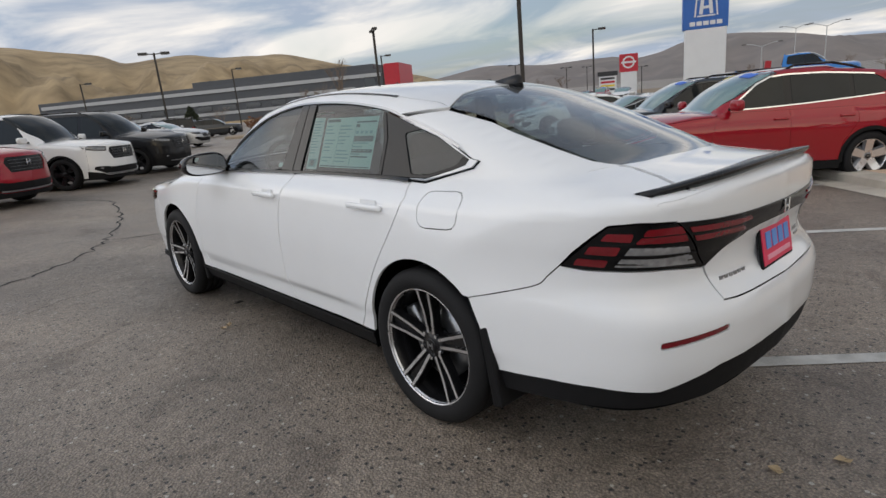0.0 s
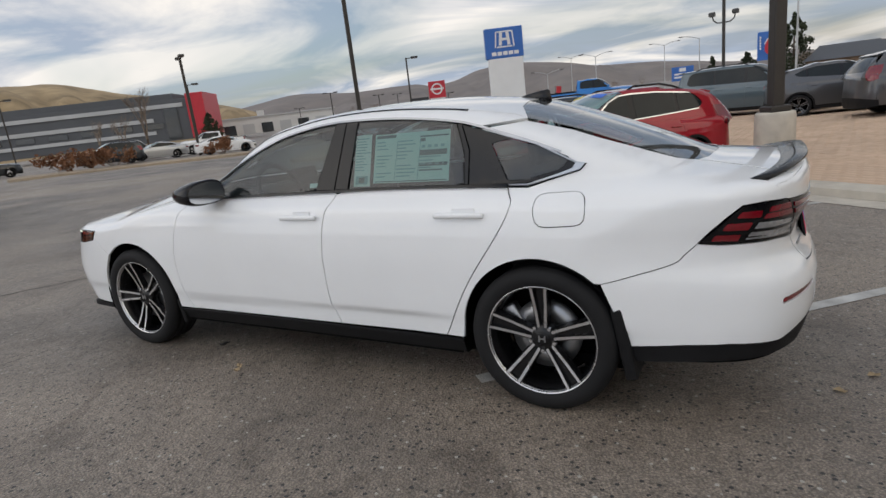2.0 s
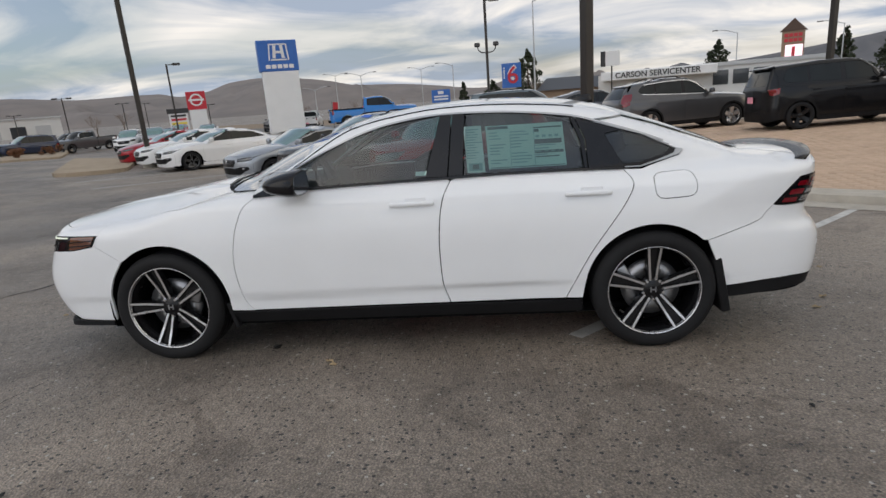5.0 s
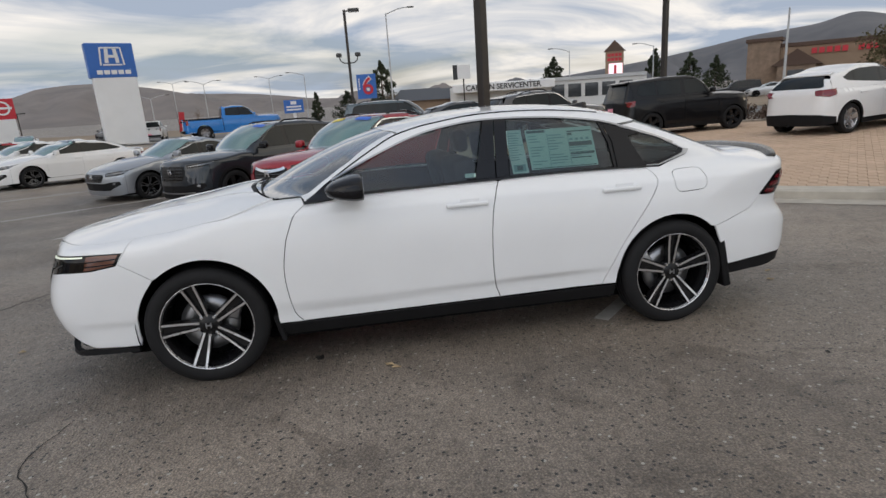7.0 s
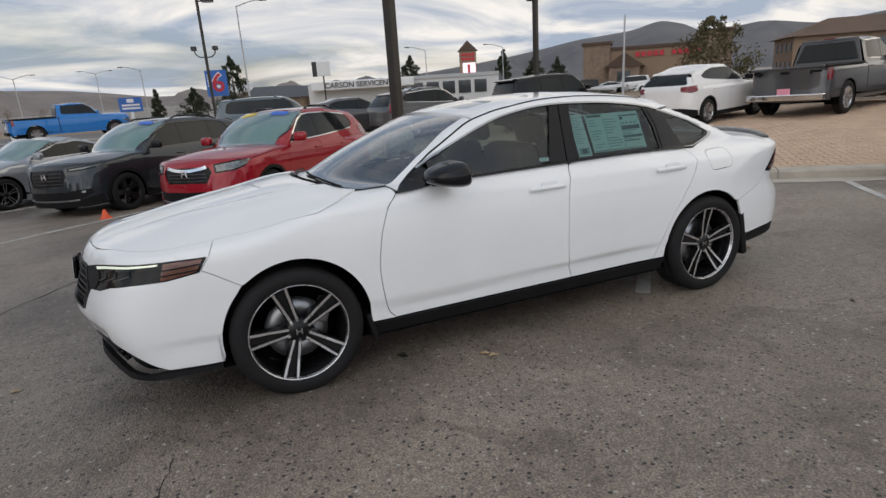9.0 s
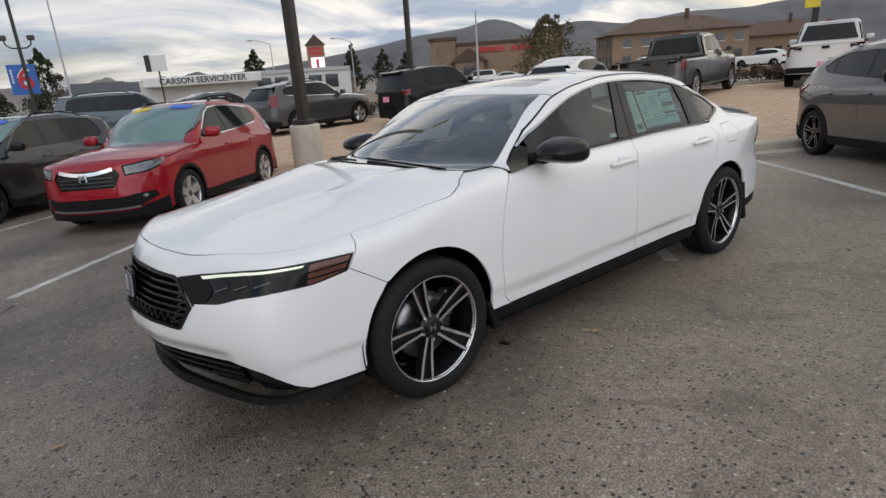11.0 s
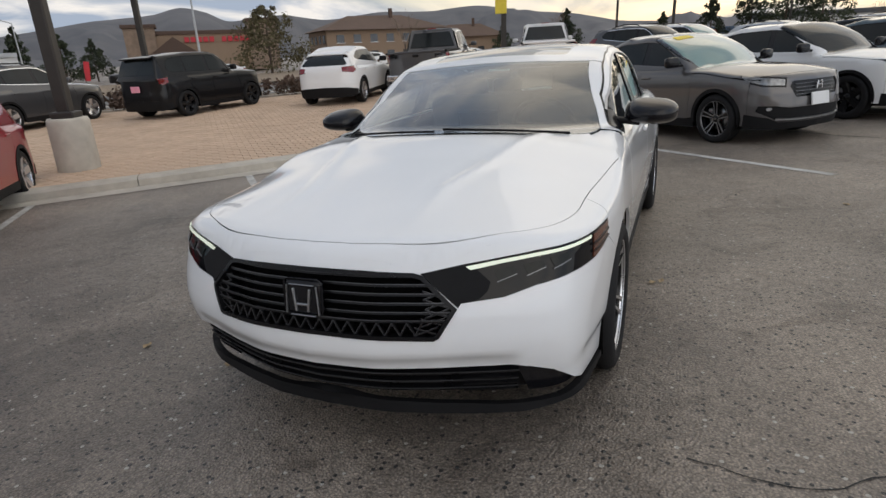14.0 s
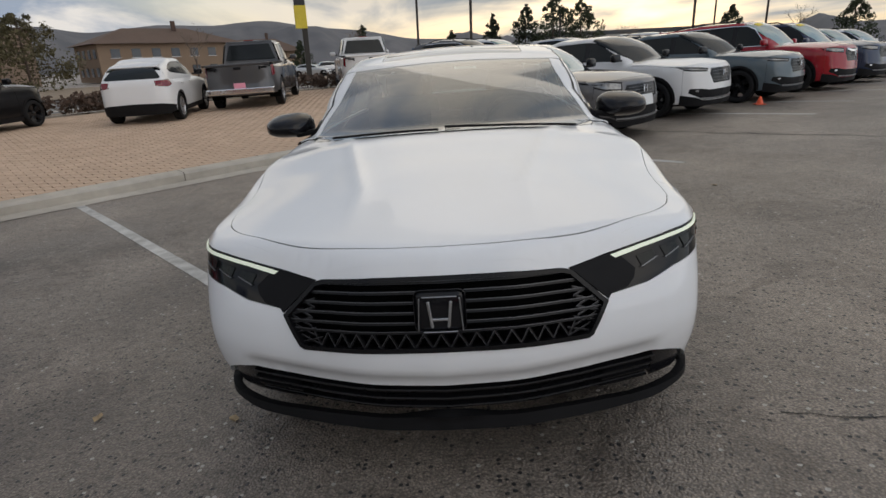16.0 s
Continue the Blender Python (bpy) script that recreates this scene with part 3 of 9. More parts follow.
def ground_z(x, y):
    u, v = (y - x) / math.sqrt(2), (x + y) / math.sqrt(2)
    return float(GU(u) + GV(v))


def asphalt():
    """Worn asphalt: pale aggregate, dark binder, dusty drifts, damp and oil stains."""
    m = bpy.data.materials.new("asphalt")
    m.use_nodes = True
    n, l = m.node_tree.nodes, m.node_tree.links
    b = n["Principled BSDF"]
    co = n.new("ShaderNodeTexCoord")

    def noise_tex(scale, detail=5, rough=0.55, dist=0.0):
        t = n.new("ShaderNodeTexNoise")
        t.inputs["Scale"].default_value, t.inputs["Detail"].default_value, t.inputs["Roughness"].default_value, t.inputs["Distortion"].default_value = scale, detail, rough, dist
        l.new(co.outputs["Object"], t.inputs["Vector"])
        return t.outputs["Fac"]

    def ramp(src, a, b_, ca, cb):
        r = n.new("ShaderNodeValToRGB")
        r.color_ramp.elements[0].position, r.color_ramp.elements[1].position = a, b_
        r.color_ramp.elements[0].color, r.color_ramp.elements[1].color = (*ca, 1), (*cb, 1)
        l.new(src, r.inputs[0])
        return r.outputs[0]

    def mixed(kind, fac, a, c):
        x = n.new("ShaderNodeMix"); x.data_type = "RGBA"; x.blend_type = kind
        if isinstance(fac, float):
            x.inputs[0].default_value = fac
        else:
            l.new(fac, x.inputs[0])
        l.new(a, x.inputs["A"])
        if isinstance(c, tuple):
            x.inputs["B"].default_value = (*c, 1)
        else:
            l.new(c, x.inputs["B"])
        return x.outputs["Result"]

    base = ramp(noise_tex(0.55, 6, 0.6, 0.4), 0.33, 0.68, (0.108, 0.094, 0.081), (0.28, 0.243, 0.208))
    base = mixed("MIX", ramp(noise_tex(0.16, 4, 0.5, 0.8), 0.42, 0.66, (0, 0, 0), (0.6, 0.6, 0.6)), base, (0.40, 0.335, 0.268))
    base = mixed("MULTIPLY", ramp(noise_tex(1.7, 7, 0.65, 1.2), 0.54, 0.72, (0, 0, 0), (0.85, 0.85, 0.85)), base, (0.50, 0.47, 0.45))
    grain = n.new("ShaderNodeTexVoronoi"); grain.inputs["Scale"].default_value = 95
    l.new(co.outputs["Object"], grain.inputs["Vector"])
    base = mixed("MULTIPLY", 0.7, base, ramp(grain.outputs["Distance"], 0.1, 0.75, (1.45, 1.42, 1.38), (0.45, 0.45, 0.46)))
    base = mixed("MULTIPLY", 0.8, base, ramp(noise_tex(120, 4, 0.7), 0.36, 0.64, (0.55, 0.54, 0.53), (1.50, 1.48, 1.45)))
    base = mixed("MULTIPLY", 0.6, base, ramp(noise_tex(20, 5, 0.7), 0.34, 0.62, (0.65, 0.64, 0.63), (1.32, 1.31, 1.29)))
    cell = n.new("ShaderNodeTexVoronoi"); cell.inputs["Scale"].default_value = 42
    l.new(co.outputs["Object"], cell.inputs["Vector"])
    sep = n.new("ShaderNodeSeparateColor")
    l.new(cell.outputs["Color"], sep.inputs[0])
    near = n.new("ShaderNodeMath"); near.operation = "LESS_THAN"; near.inputs[1].default_value = 0.36
    l.new(cell.outputs["Distance"], near.inputs[0])
    few = n.new("ShaderNodeMath"); few.operation = "GREATER_THAN"; few.inputs[1].default_value = 0.965
    l.new(sep.outputs[0], few.inputs[0])
    few2 = n.new("ShaderNodeMath"); few2.operation = "LESS_THAN"; few2.inputs[1].default_value = 0.17
    l.new(sep.outputs[0], few2.inputs[0])
    for sel, colour in ((few, (0.42, 0.40, 0.36)), (few2, (0.02, 0.02, 0.02))):
        both_ = n.new("ShaderNodeMath"); both_.operation = "MULTIPLY"
        l.new(near.outputs[0], both_.inputs[0]); l.new(sel.outputs[0], both_.inputs[1])
        base = mixed("MIX", both_.outputs[0], base, colour)
    l.new(base, b.inputs["Base Color"])
    rr = n.new("ShaderNodeMapRange"); rr.inputs["To Min"].default_value, rr.inputs["To Max"].default_value = 0.36, 0.66
    l.new(noise_tex(0.9, 5), rr.inputs[0]); l.new(rr.outputs[0], b.inputs["Roughness"])
    b.inputs["Specular IOR Level"].default_value = 0.65
    bp = n.new("ShaderNodeBump"); bp.inputs["Strength"].default_value = 0.5; bp.inputs["Distance"].default_value = 0.01
    bp2 = n.new("ShaderNodeBump"); bp2.inputs["Strength"].default_value = 0.45; bp2.inputs["Distance"].default_value = 0.03
    l.new(noise_tex(14, 5), bp2.inputs["Height"])
    l.new(grain.outputs["Distance"], bp.inputs["Height"]); bp.invert = True
    l.new(bp2.outputs[0], bp.inputs["Normal"]); l.new(bp.outputs[0], b.inputs["Normal"])
    return m


ASPHALT = asphalt()
ticks = sorted({round(s * k, 2) for s in (-1, 1) for k in [i * 0.5 for i in range(0, 61)] + [30 * 1.17**i for i in range(1, 30)]})
n = len(ticks)
verts = []
for u in ticks:
    for v in ticks:
        x, y, _ = lot(u, v)
        verts.append((x, y, ground_z(x, y)))
faces = [(i * n + j, i * n + j + 1, i * n + n + j + 1, i * n + n + j)[::-1] for i in range(n - 1) for j in range(n - 1)]
tagged(link("ground", verts, faces, ASPHALT, smooth=True), "worn grey asphalt car park with dusty patches", "ground", kind="structure")


def sheet_uv(name, u0, u1, v0, v1, dz, material, label, category, step=1.0, wave=0.0):
    """A surface laid a little above the ground between two u and two v lines."""
    us = np.linspace(u0, u1, max(2, int(abs(u1 - u0) / step) + 1))
    vs = np.linspace(v0, v1, max(2, int(abs(v1 - v0) / step) + 1))
    vv = []
    for u in us:
        for v in vs:
            x, y, _ = lot(u, v)
            vv.append((x, y, ground_z(x, y) + dz + wave * noise.noise((x * 0.3, y * 0.3, 0))))
    k = len(vs)
    ff = [(i * k + j, i * k + j + 1, i * k + k + j + 1, i * k + k + j) for i in range(len(us) - 1) for j in range(k - 1)]
    ob = link(name, vv, ff, material)
    if ob.data.polygons[0].normal.z < 0:
        ob.data.flip_normals()
    return tagged(ob, label, category, kind="structure")


LINE_PAINT = mat("worn_line_paint", (0.42, 0.41, 0.385), 0.75, vary=0.35, scale=9, second=(0.74, 0.73, 0.70), bump=0.3, bump_scale=120)
CONCRETE = mat("kerb_concrete", (0.46, 0.42, 0.36), 0.88, vary=0.18, scale=5, bump=0.3, bump_scale=70, second=(0.60, 0.555, 0.48), spec=0.3)
CRACK = mat("crack_tar", (0.02, 0.02, 0.02), 0.8, vary=0.3)
DIRT = mat("dry_dirt", (0.26, 0.20, 0.14), 0.95, vary=0.25, scale=2, bump=0.4, bump_scale=20)
ROAD = mat("road_asphalt", (0.16, 0.155, 0.15), 0.85, vary=0.12, scale=1.0, bump=0.2, bump_scale=60)
for i, v in enumerate((-22.0, -19.3, -16.5, -13.6, -10.7, -8.45, -3.8, -1.22, 1.45, 4.3, 7.4, 11.2, 15.2, 18.0)):
    sheet_uv("parking_line", -5.6, -0.2, v - 0.05, v + 0.05, 0.004, LINE_PAINT, "worn white parking line on the asphalt", "parking line", 0.5)


def crack(points, width):
    v_, f_ = [], []
    pts = smooth_line(points, 7)
    random.seed(len(points))
    for i, p in enumerate(pts):
        q = pts[min(i + 1, len(pts) - 1)]
        o = pts[max(i - 1, 0)]
        d = Vector((q[0] - o[0], q[1] - o[1])).normalized()
        j = random.uniform(-1, 1) * width * 1.2
        w_ = width * random.uniform(0.4, 1.2) / 2
        for s in (-1, 1):
            x, y = p[0] - d.y * (s * w_ + j), p[1] + d.x * (s * w_ + j)
            v_.append((x, y, ground_z(x, y) + 0.003))
    f_ = [(2 * i, 2 * i + 1, 2 * i + 3, 2 * i + 2) for i in range(len(pts) - 1)]
    ob = link("crack", v_, f_, CRACK)
    if ob.data.polygons[0].normal.z < 0:
        ob.data.flip_normals()
    tagged(ob, "dark open crack in the asphalt", "crack", kind="structure")


crack([(-3.6, 1.6), (-1.94, 3.06), (-1.66, 3.31), (-1.27, 3.68), (-0.85, 4.39), (-0.53, 5.22), (-0.12, 6.44), (0.19, 7.99), (0.33, 9.36), (-0.6, 10.8), (-2.2, 12.0)], 0.035)
crack([(-0.69, 4.56), (-0.2, 4.36), (0.5, 4.02), (1.28, 3.68), (1.74, 3.48), (2.9, 2.9)], 0.022)
crack([(-1.5, -7.2), (-2.92, -5.74), (-3.88, -4.79), (-5.19, -3.61), (-7.0, -2.0)], 0.04)
crack([(-1.9, 1.9), (-1.55, 2.1), (-1.2, 2.05)], 0.008)

# kerb of separate cast lengths, and the forecourt behind it
KERB_U = -5.95
v_at = -24.0
kerb = thing("kerb", Matrix.Identity(4), "pale concrete kerb along the forecourt", "kerb", kind="structure")
while v_at < 34:
    v_end = v_at + 3.0
    vv, ff = [], []
    for v in (v_at + 0.006, (v_at + v_end) / 2, v_end - 0.006):
        for du, dz in ((0.0, -0.05), (0.0, 0.105), (-0.03, 0.135), (-0.30, 0.135), (-0.30, -0.05)):
            x, y, _ = lot(KERB_U + du, v)
            vv.append((x, y, ground_z(*lot(KERB_U, v)[:2]) + dz))
    ff = [(i * 5 + j, i * 5 + j + 1, i * 5 + j + 6, i * 5 + j + 5) for i in range(2) for j in range(4)] + [(4, 3, 2, 1, 0), (10, 11, 12, 13, 14)]
    link("kerb_length", vv, ff, CONCRETE, kerb)
    # gutter pan in front
    v_at = v_end
sheet_uv("gutter", KERB_U, KERB_U + 0.38, -24, 34, 0.006, CONCRETE, "pale concrete gutter pan", "gutter", 1.0)
PAVER = mat("tan_paver", (0.54, 0.385, 0.27), 0.92, vary=0.14, scale=7, bump=0.2, bump_scale=90, rand=0.07, second=(0.66, 0.49, 0.36), spec=0.25)
BED = mat("paver_bedding", (0.42, 0.30, 0.21), 0.95, vary=0.2, scale=5, spec=0.2)
PAVE_END = -18.6
sheet_uv("forecourt", KERB_U - 0.3, PAVE_END, -24, 34, 0.112, BED, "sand bed of the paved forecourt", "pavement", 0.5)
sheet_uv("planting_strip", PAVE_END - 0.3, -21.2, -24, 34, 0.10, DIRT, "dry earth planting strip", "planting bed", 1.0, 0.03)
sheet_uv("verge_kerb", PAVE_END, PAVE_END - 0.28, -24, 34, 0.19, CONCRETE, "pale concrete edging of the planting strip", "kerb", 1.0)
sheet_uv("road", -22.0, -36.0, -120, 160, 0.03, ROAD, "grey street beyond the forecourt", "road", 4.0)
sheet_uv("road_kerb", -21.2, -22.0, -60, 80, 0.16, CONCRETE, "pale concrete pavement beside the street", "pavement", 2.0)
sheet_uv("far_verge", -36.0, -70.0, -160, 200, 0.05, DIRT, "dry tan verge beyond the street", "verge", 6.0, 0.1)

# ---- other vehicles ----
GLASS_FAR = mat("parked_car_glass", (0.012, 0.015, 0.016), 0.05, vary=0.3, scale=3, coat=0.0, spec=0.3)
SHADE = mat("screen_sunshade", (0.40, 0.63, 0.55), 0.6, vary=0.1, scale=4)
YELLOW = mat("yellow_sticker", (0.75, 0.58, 0.05), 0.5)
BLUE_STICK = mat("blue_sticker", (0.05, 0.16, 0.62), 0.5)
WHITE_PLATE = mat("white_plate", (0.75, 0.76, 0.76), 0.5)


def clip_y(poly, lo, hi):
    """The part of a flat outline between two values of its first coordinate."""
    def cut(pts, value, keep_above):
        out = []
        for a, b in zip(pts, pts[1:] + pts[:1]):
            ia, ib = (a[0] >= value) == keep_above, (b[0] >= value) == keep_above
            if ia:
                out.append(a)
            if ia != ib:
                t = (value - a[0]) / (b[0] - a[0])
                out.append((value, a[1] + t * (b[1] - a[1])))
        return out
    return cut(cut(list(poly), lo, True), hi, False)


def make_car(name, label, m, paint_mat, L, W, H, wb, fo, kind="suv", R=0.345, hood=(1.07, 0.90), belt=1.04, cowl=None, screen=0.85, rear_rake=0.22, step=0.075,
             wheel_style=None, cladding=True, shade=True, rails=False, stickers=(), plate=None, grille_z=(0.55, 0.80), lamp_z=(0.72, 0.85), grille_w=0.5, tail=None, chrome_line=False, detail=True, cab_end=None, tailgate_plate=None, clear=0.22, group="", fall=0.07, rise=0.05, mirror_mat=None, roof_back=0.30, glass_back=0.12):
    """One parked vehicle, with its own proportions, paint and trim."""
    w = W / 2
    yn, yt = wb / 2 + fo, wb / 2 + fo - L
    cy = cowl if cowl is not None else wb / 2 - 0.42
    top_y = cy - screen
    pickup, sedan = kind == "pickup", kind == "sedan"
    roof_end = {"suv": yt + roof_back, "sedan": yt + 1.55, "pickup": cab_end if cab_end is not None else -wb / 2 + 0.55}[kind]
    cab_low = {"suv": [(yt + 0.06, belt), (yt - 0.1, belt - 0.5)], "sedan": [(yt + 0.50, belt + 0.04), (yt, belt - 0.3)], "pickup": [(roof_end - 0.10, belt + 0.1), (roof_end - 0.16, belt - 0.4)]}[kind]
    mid = (top_y + roof_end) / 2
    cab = [(cy + 0.5, belt - 0.3), (cy, hood[0] - 0.01), (cy - screen * 0.5, hood[0] + (H - hood[0]) * 0.60), (top_y, H - 0.045), (top_y - 0.35, H - 0.012), (mid, H), (roof_end + 0.9, H - 0.008 - fall * 0.10), (roof_end + 0.45, H - 0.015 - fall * 0.38), (roof_end, H - (fall if kind != "pickup" else 0.05))] + cab_low
    deck = [(yt - 0.1, belt + 0.0), (yt + 0.1, belt + (0.05 if sedan else 0)), (cy - 0.4, belt), (cy, hood[0]), ((cy + yn) / 2, (hood[0] + hood[1]) / 2 + 0.03), (yn - 0.18, hood[1]), (yn, hood[1] - 0.08), (yn + 0.2, hood[1] - 0.3)]
    S = Shape(
        plan=[(yt - 0.2, w - 0.10), (yt + 0.25, w - 0.045), (-wb / 2, w - 0.003), (0, w - 0.015), (wb / 2, w - 0.003), (yn - 0.4, w - 0.03), (yn + 0.1, w - 0.10)],
        sect=[(0.05, -0.06), (0.3, -0.02), (0.5, -0.006), (0.72, 0.0), (belt - 0.16, -0.012), (belt - 0.06, -0.035), (belt, -0.075), (belt + 0.1, -0.16), (belt + 0.3, -0.5)],
        deck=deck, crown=[(yt, 0.03), (cy, 0.05), (yn - 0.5, 0.09), (yn, 0.06)],
        nose=[(0.0, yn - 0.12), (0.25, yn - 0.03), (0.45, yn), (0.65, yn - 0.015), (hood[1] - 0.1, yn - 0.05), (hood[1], yn - 0.10), (hood[1] + 0.2, yn - 0.3)],
        nose_c=[(0, 0), (w * 0.4, 0.04), (w * 0.65, 0.13), (w * 0.82, 0.25), (w * 0.92, 0.40), (w, 0.62), (w * 1.4, 3)],
        tail=[(0.0, -yt - 0.12), (0.3, -yt - 0.02), (0.5, -yt), (0.75, -yt - 0.02), (belt, -yt - 0.05), (belt + 0.15, -yt - (0.02 if sedan else 0.08)), (H, -yt - rear_rake - 0.1)],
        tail_c=[(0, 0), (w * 0.5, 0.03), (w * 0.75, 0.10), (w * 0.88, 0.20), (w * 0.95, 0.36), (w, 0.60), (w * 1.4, 3)],
        cab=cab, cab_w=[(yt, w - 0.20), (roof_end, w - 0.13), (0, w - 0.10), (cy, w - 0.13)],
        lean=0.34 if kind != "pickup" else 0.25, cab_base=belt, bend_f=0.14, bend_r=0.06 if sedan else 0.02, roof_crown=0.03, k=0.05)
    car = thing(name, m, label, "car" if not pickup else "pickup truck", group)
    P = lambda kd, poly, mt, nm, parent=car, **k: panel(S, kd, poly, mt, nm, parent, **{"step": step, "gap": 0.002, "edge": 0.012, **k})
    L3 = lambda kd, pts: S.lift(*chart_rays(kd, pts))[0]
    global FRONT_AXIS, REAR_AXIS
    keep = FRONT_AXIS, REAR_AXIS
    FRONT_AXIS, REAR_AXIS = yn - 1.35, yt + 1.35
    Fc = lambda pts: [tuple(q) for q in to_chart("front", pts)]
    Rc = lambda pts: [tuple(q) for q in to_chart("rear", pts)]
    ar = R + 0.055
    ysf, ysr = min(yn - 0.40, wb / 2 + ar + 0.25), yt + 0.34
    hub_z = R
    zb = clear
    hood_at = lambda y: float(S.deck(y)) - float(S.crown(y)) - 0.035
    hood_side = [(y, hood_at(y)) for y in np.linspace(cy - 0.05, ysf, 9)]
    door1, door2, door3 = wb / 2 - ar - 0.12, wb / 2 - ar - 0.12 - 1.02, -wb / 2 + ar * 0.3
    if pickup:
        door3 = min(door3, roof_end + 0.1)
        door3 = roof_end - 0.02
    sill = zb + 0.10
    af = [(wb / 2 + ar * math.cos(a), hub_z + ar * math.sin(a)) for a in np.linspace(-0.35, math.pi + 0.35, 22)]
    arr = [(-wb / 2 + ar * math.cos(a), hub_z + ar * math.sin(a)) for a in np.linspace(-0.35, math.pi + 0.35, 22)]
    seam_f = [(ysf, z) for z in np.linspace(hood_at(ysf), zb + 0.03, 7)]
    afi = [p for p in af if p[1] > sill]
    belt_at = lambda y: belt - 0.012 + 0.02 * (0.5 - (y - yt) / L)
    P("side", hood_side + seam_f[1:] + [(wb / 2 + ar * 0.97, zb + 0.03)] + afi + [(door1, sill), (door1 + 0.06, 0.7), (door1, belt_at(door1))], paint_mat, "fender", mirror=True)
    P("side", [(door1, belt_at(door1)), (door2, belt_at(door2)), (door2, sill), (door1, sill), (door1 + 0.06, 0.7)], paint_mat, "front_door", mirror=True)
    ari = [p for p in arr if p[1] > sill]
    if pickup:
        P("side", [(door2, belt_at(door2)), (door3, belt_at(door3)), (door3, sill), (door2, sill)], paint_mat, "rear_door", mirror=True)
        bed_top = [(y, belt - 0.035) for y in (door3 - 0.03, ysr)]
        P("side", bed_top + [(ysr, zb + 0.1), (-wb / 2 - ar, zb + 0.1)] + ari[::-1] + [(door3 - 0.03, sill)], paint_mat, "bed_side", mirror=True)
    else:
        cut = [p for p in ari[::-1] if p[0] > door3 - 0.02 or True]
        P("side", [(door2, belt_at(door2)), (door3 + 0.1, belt_at(door3)), (door3 + 0.08, 0.85), (-wb / 2 + ar, 0.55), (-wb / 2 + ar + 0.02, sill), (door2, sill)], paint_mat, "rear_door", mirror=True)
        P("side", [(door3 + 0.1, belt_at(door3)), (ysr, belt_at(ysr)), (ysr, zb + 0.06), (-wb / 2 - ar * 0.97, zb + 0.06)] + ari[::-1] + [(-wb / 2 + ar, 0.55), (door3 + 0.08, 0.85)], paint_mat, "quarter_panel", mirror=True)
    P("side", [(wb / 2 - ar, sill - 0.004), (-wb / 2 + ar, sill - 0.004), (-wb / 2 + ar, zb - 0.02), (wb / 2 - ar, zb - 0.02)], BLACK_PLASTIC if cladding else paint_mat, "sill", mirror=True, out=0.004)
    if cladding:
        for a in (af, arr):
            strip(S, "side", [(q[0], q[1]) for q in a if q[1] > zb], 0.05, BLACK_PLASTIC, "arch_trim", car, out=0.008, thick=0.03, mirror=True)
    # upper side with its windows
    rail_z = lambda y: float(S.cab(y)) - 0.045 - 0.02 * (y > top_y)
    scr = [(cy - 0.10 - (screen + 0.02) * t, hood[0] - 0.035 + (rail_z(top_y) - hood[0] + 0.02) * t**0.85) for t in np.linspace(0, 1, 7)]
    top_line = [(y, rail_z(y)) for y in np.linspace(top_y - 0.12, roof_end + 0.05, 9)]
    if kind == "suv":
        back = [(roof_end - 0.02, H - 0.16), (ysr + 0.02, belt + 0.22), (ysr, belt_at(ysr))]
    elif sedan:
        back = [(roof_end - 0.35, H - 0.18), (yt + 0.62, belt + 0.06), (yt + 0.5, belt_at(ysr))]
    else:
        back = [(roof_end + 0.0, H - 0.16), (roof_end - 0.02, belt_at(roof_end))]
    upper = scr + top_line + back + [(y, belt_at(y)) for y in np.linspace(back[-1][0], cy - 0.05, 6)][1:]
    gt = lambda y: min(rail_z(y) - 0.055, H - 0.12)
    front_tip = cy - 0.30
    gl_end = {"suv": ysr + glass_back, "sedan": yt + 0.95, "pickup": roof_end + 0.14}[kind]
    gb = lambda y: belt + 0.03 + rise * min(1.0, max(0.0, (front_tip - y) / (front_tip - gl_end))) ** 1.5
    low_run = [(y, gb(y)) for y in np.linspace(gl_end + 0.12, front_tip, 7)]
    tops = [(y, gt(y)) for y in np.linspace(top_y - 0.02, gl_end + (0.22 if kind == "suv" else 0.5 if sedan else 0.04), 7)]
    dlo = rounded([(front_tip - 0.12, gb(front_tip) + 0.10), (top_y + 0.18, gt(top_y) - 0.09)] + tops + ([(gl_end + 0.09, gt(gl_end + 0.22) - 0.07)] if kind == "suv" else []) + [(gl_end, gb(gl_end) + (0.07 if kind == "suv" else 0.02))] + low_run, 0.07)
    P("side", upper, paint_mat, "upper_side", mirror=True, holes=[dlo], gap=0.0005)
    P("side", dlo, BLACK_GLOSS, "window_surround", mirror=True, out=-0.010, gap=0, edge=0)
    for a, b in ((front_tip, door2 + 0.04), (door2 - 0.05, door3 + (0.12 if not pickup else 0.0)), (door3 + 0.08, gl_end)):
        g = clip_y(dlo, min(a, b), max(a, b))
        if len(g) > 2 and abs(a - b) > 0.15:
            P("side", g, GLASS_FAR, "side_window", mirror=True, out=-0.006, gap=0.012, edge=0.002)
    if chrome_line:
        strip(S, "side", [q for q in tops[::-1]] + [(top_y + 0.18, gt(top_y) - 0.09), (front_tip - 0.12, gb(front_tip) + 0.10)], 0.02, CHROME, "window_trim", car, out=0.006, mirror=True)
        strip(S, "side", [(y, z - 0.01) for y, z in low_run], 0.016, CHROME, "window_trim", car, out=0.006, mirror=True)
    # bonnet, screen, roof
    hs = L3("side", hood_side)
    he = [(-w * 0.86, yn - 0.45), (-w * 0.70, yn - 0.28), (-w * 0.45, yn - 0.20), (0, yn - 0.17)]
    he = smooth_line([(hs[-1][0] + 0.01, ysf)] + he[1:], 4)
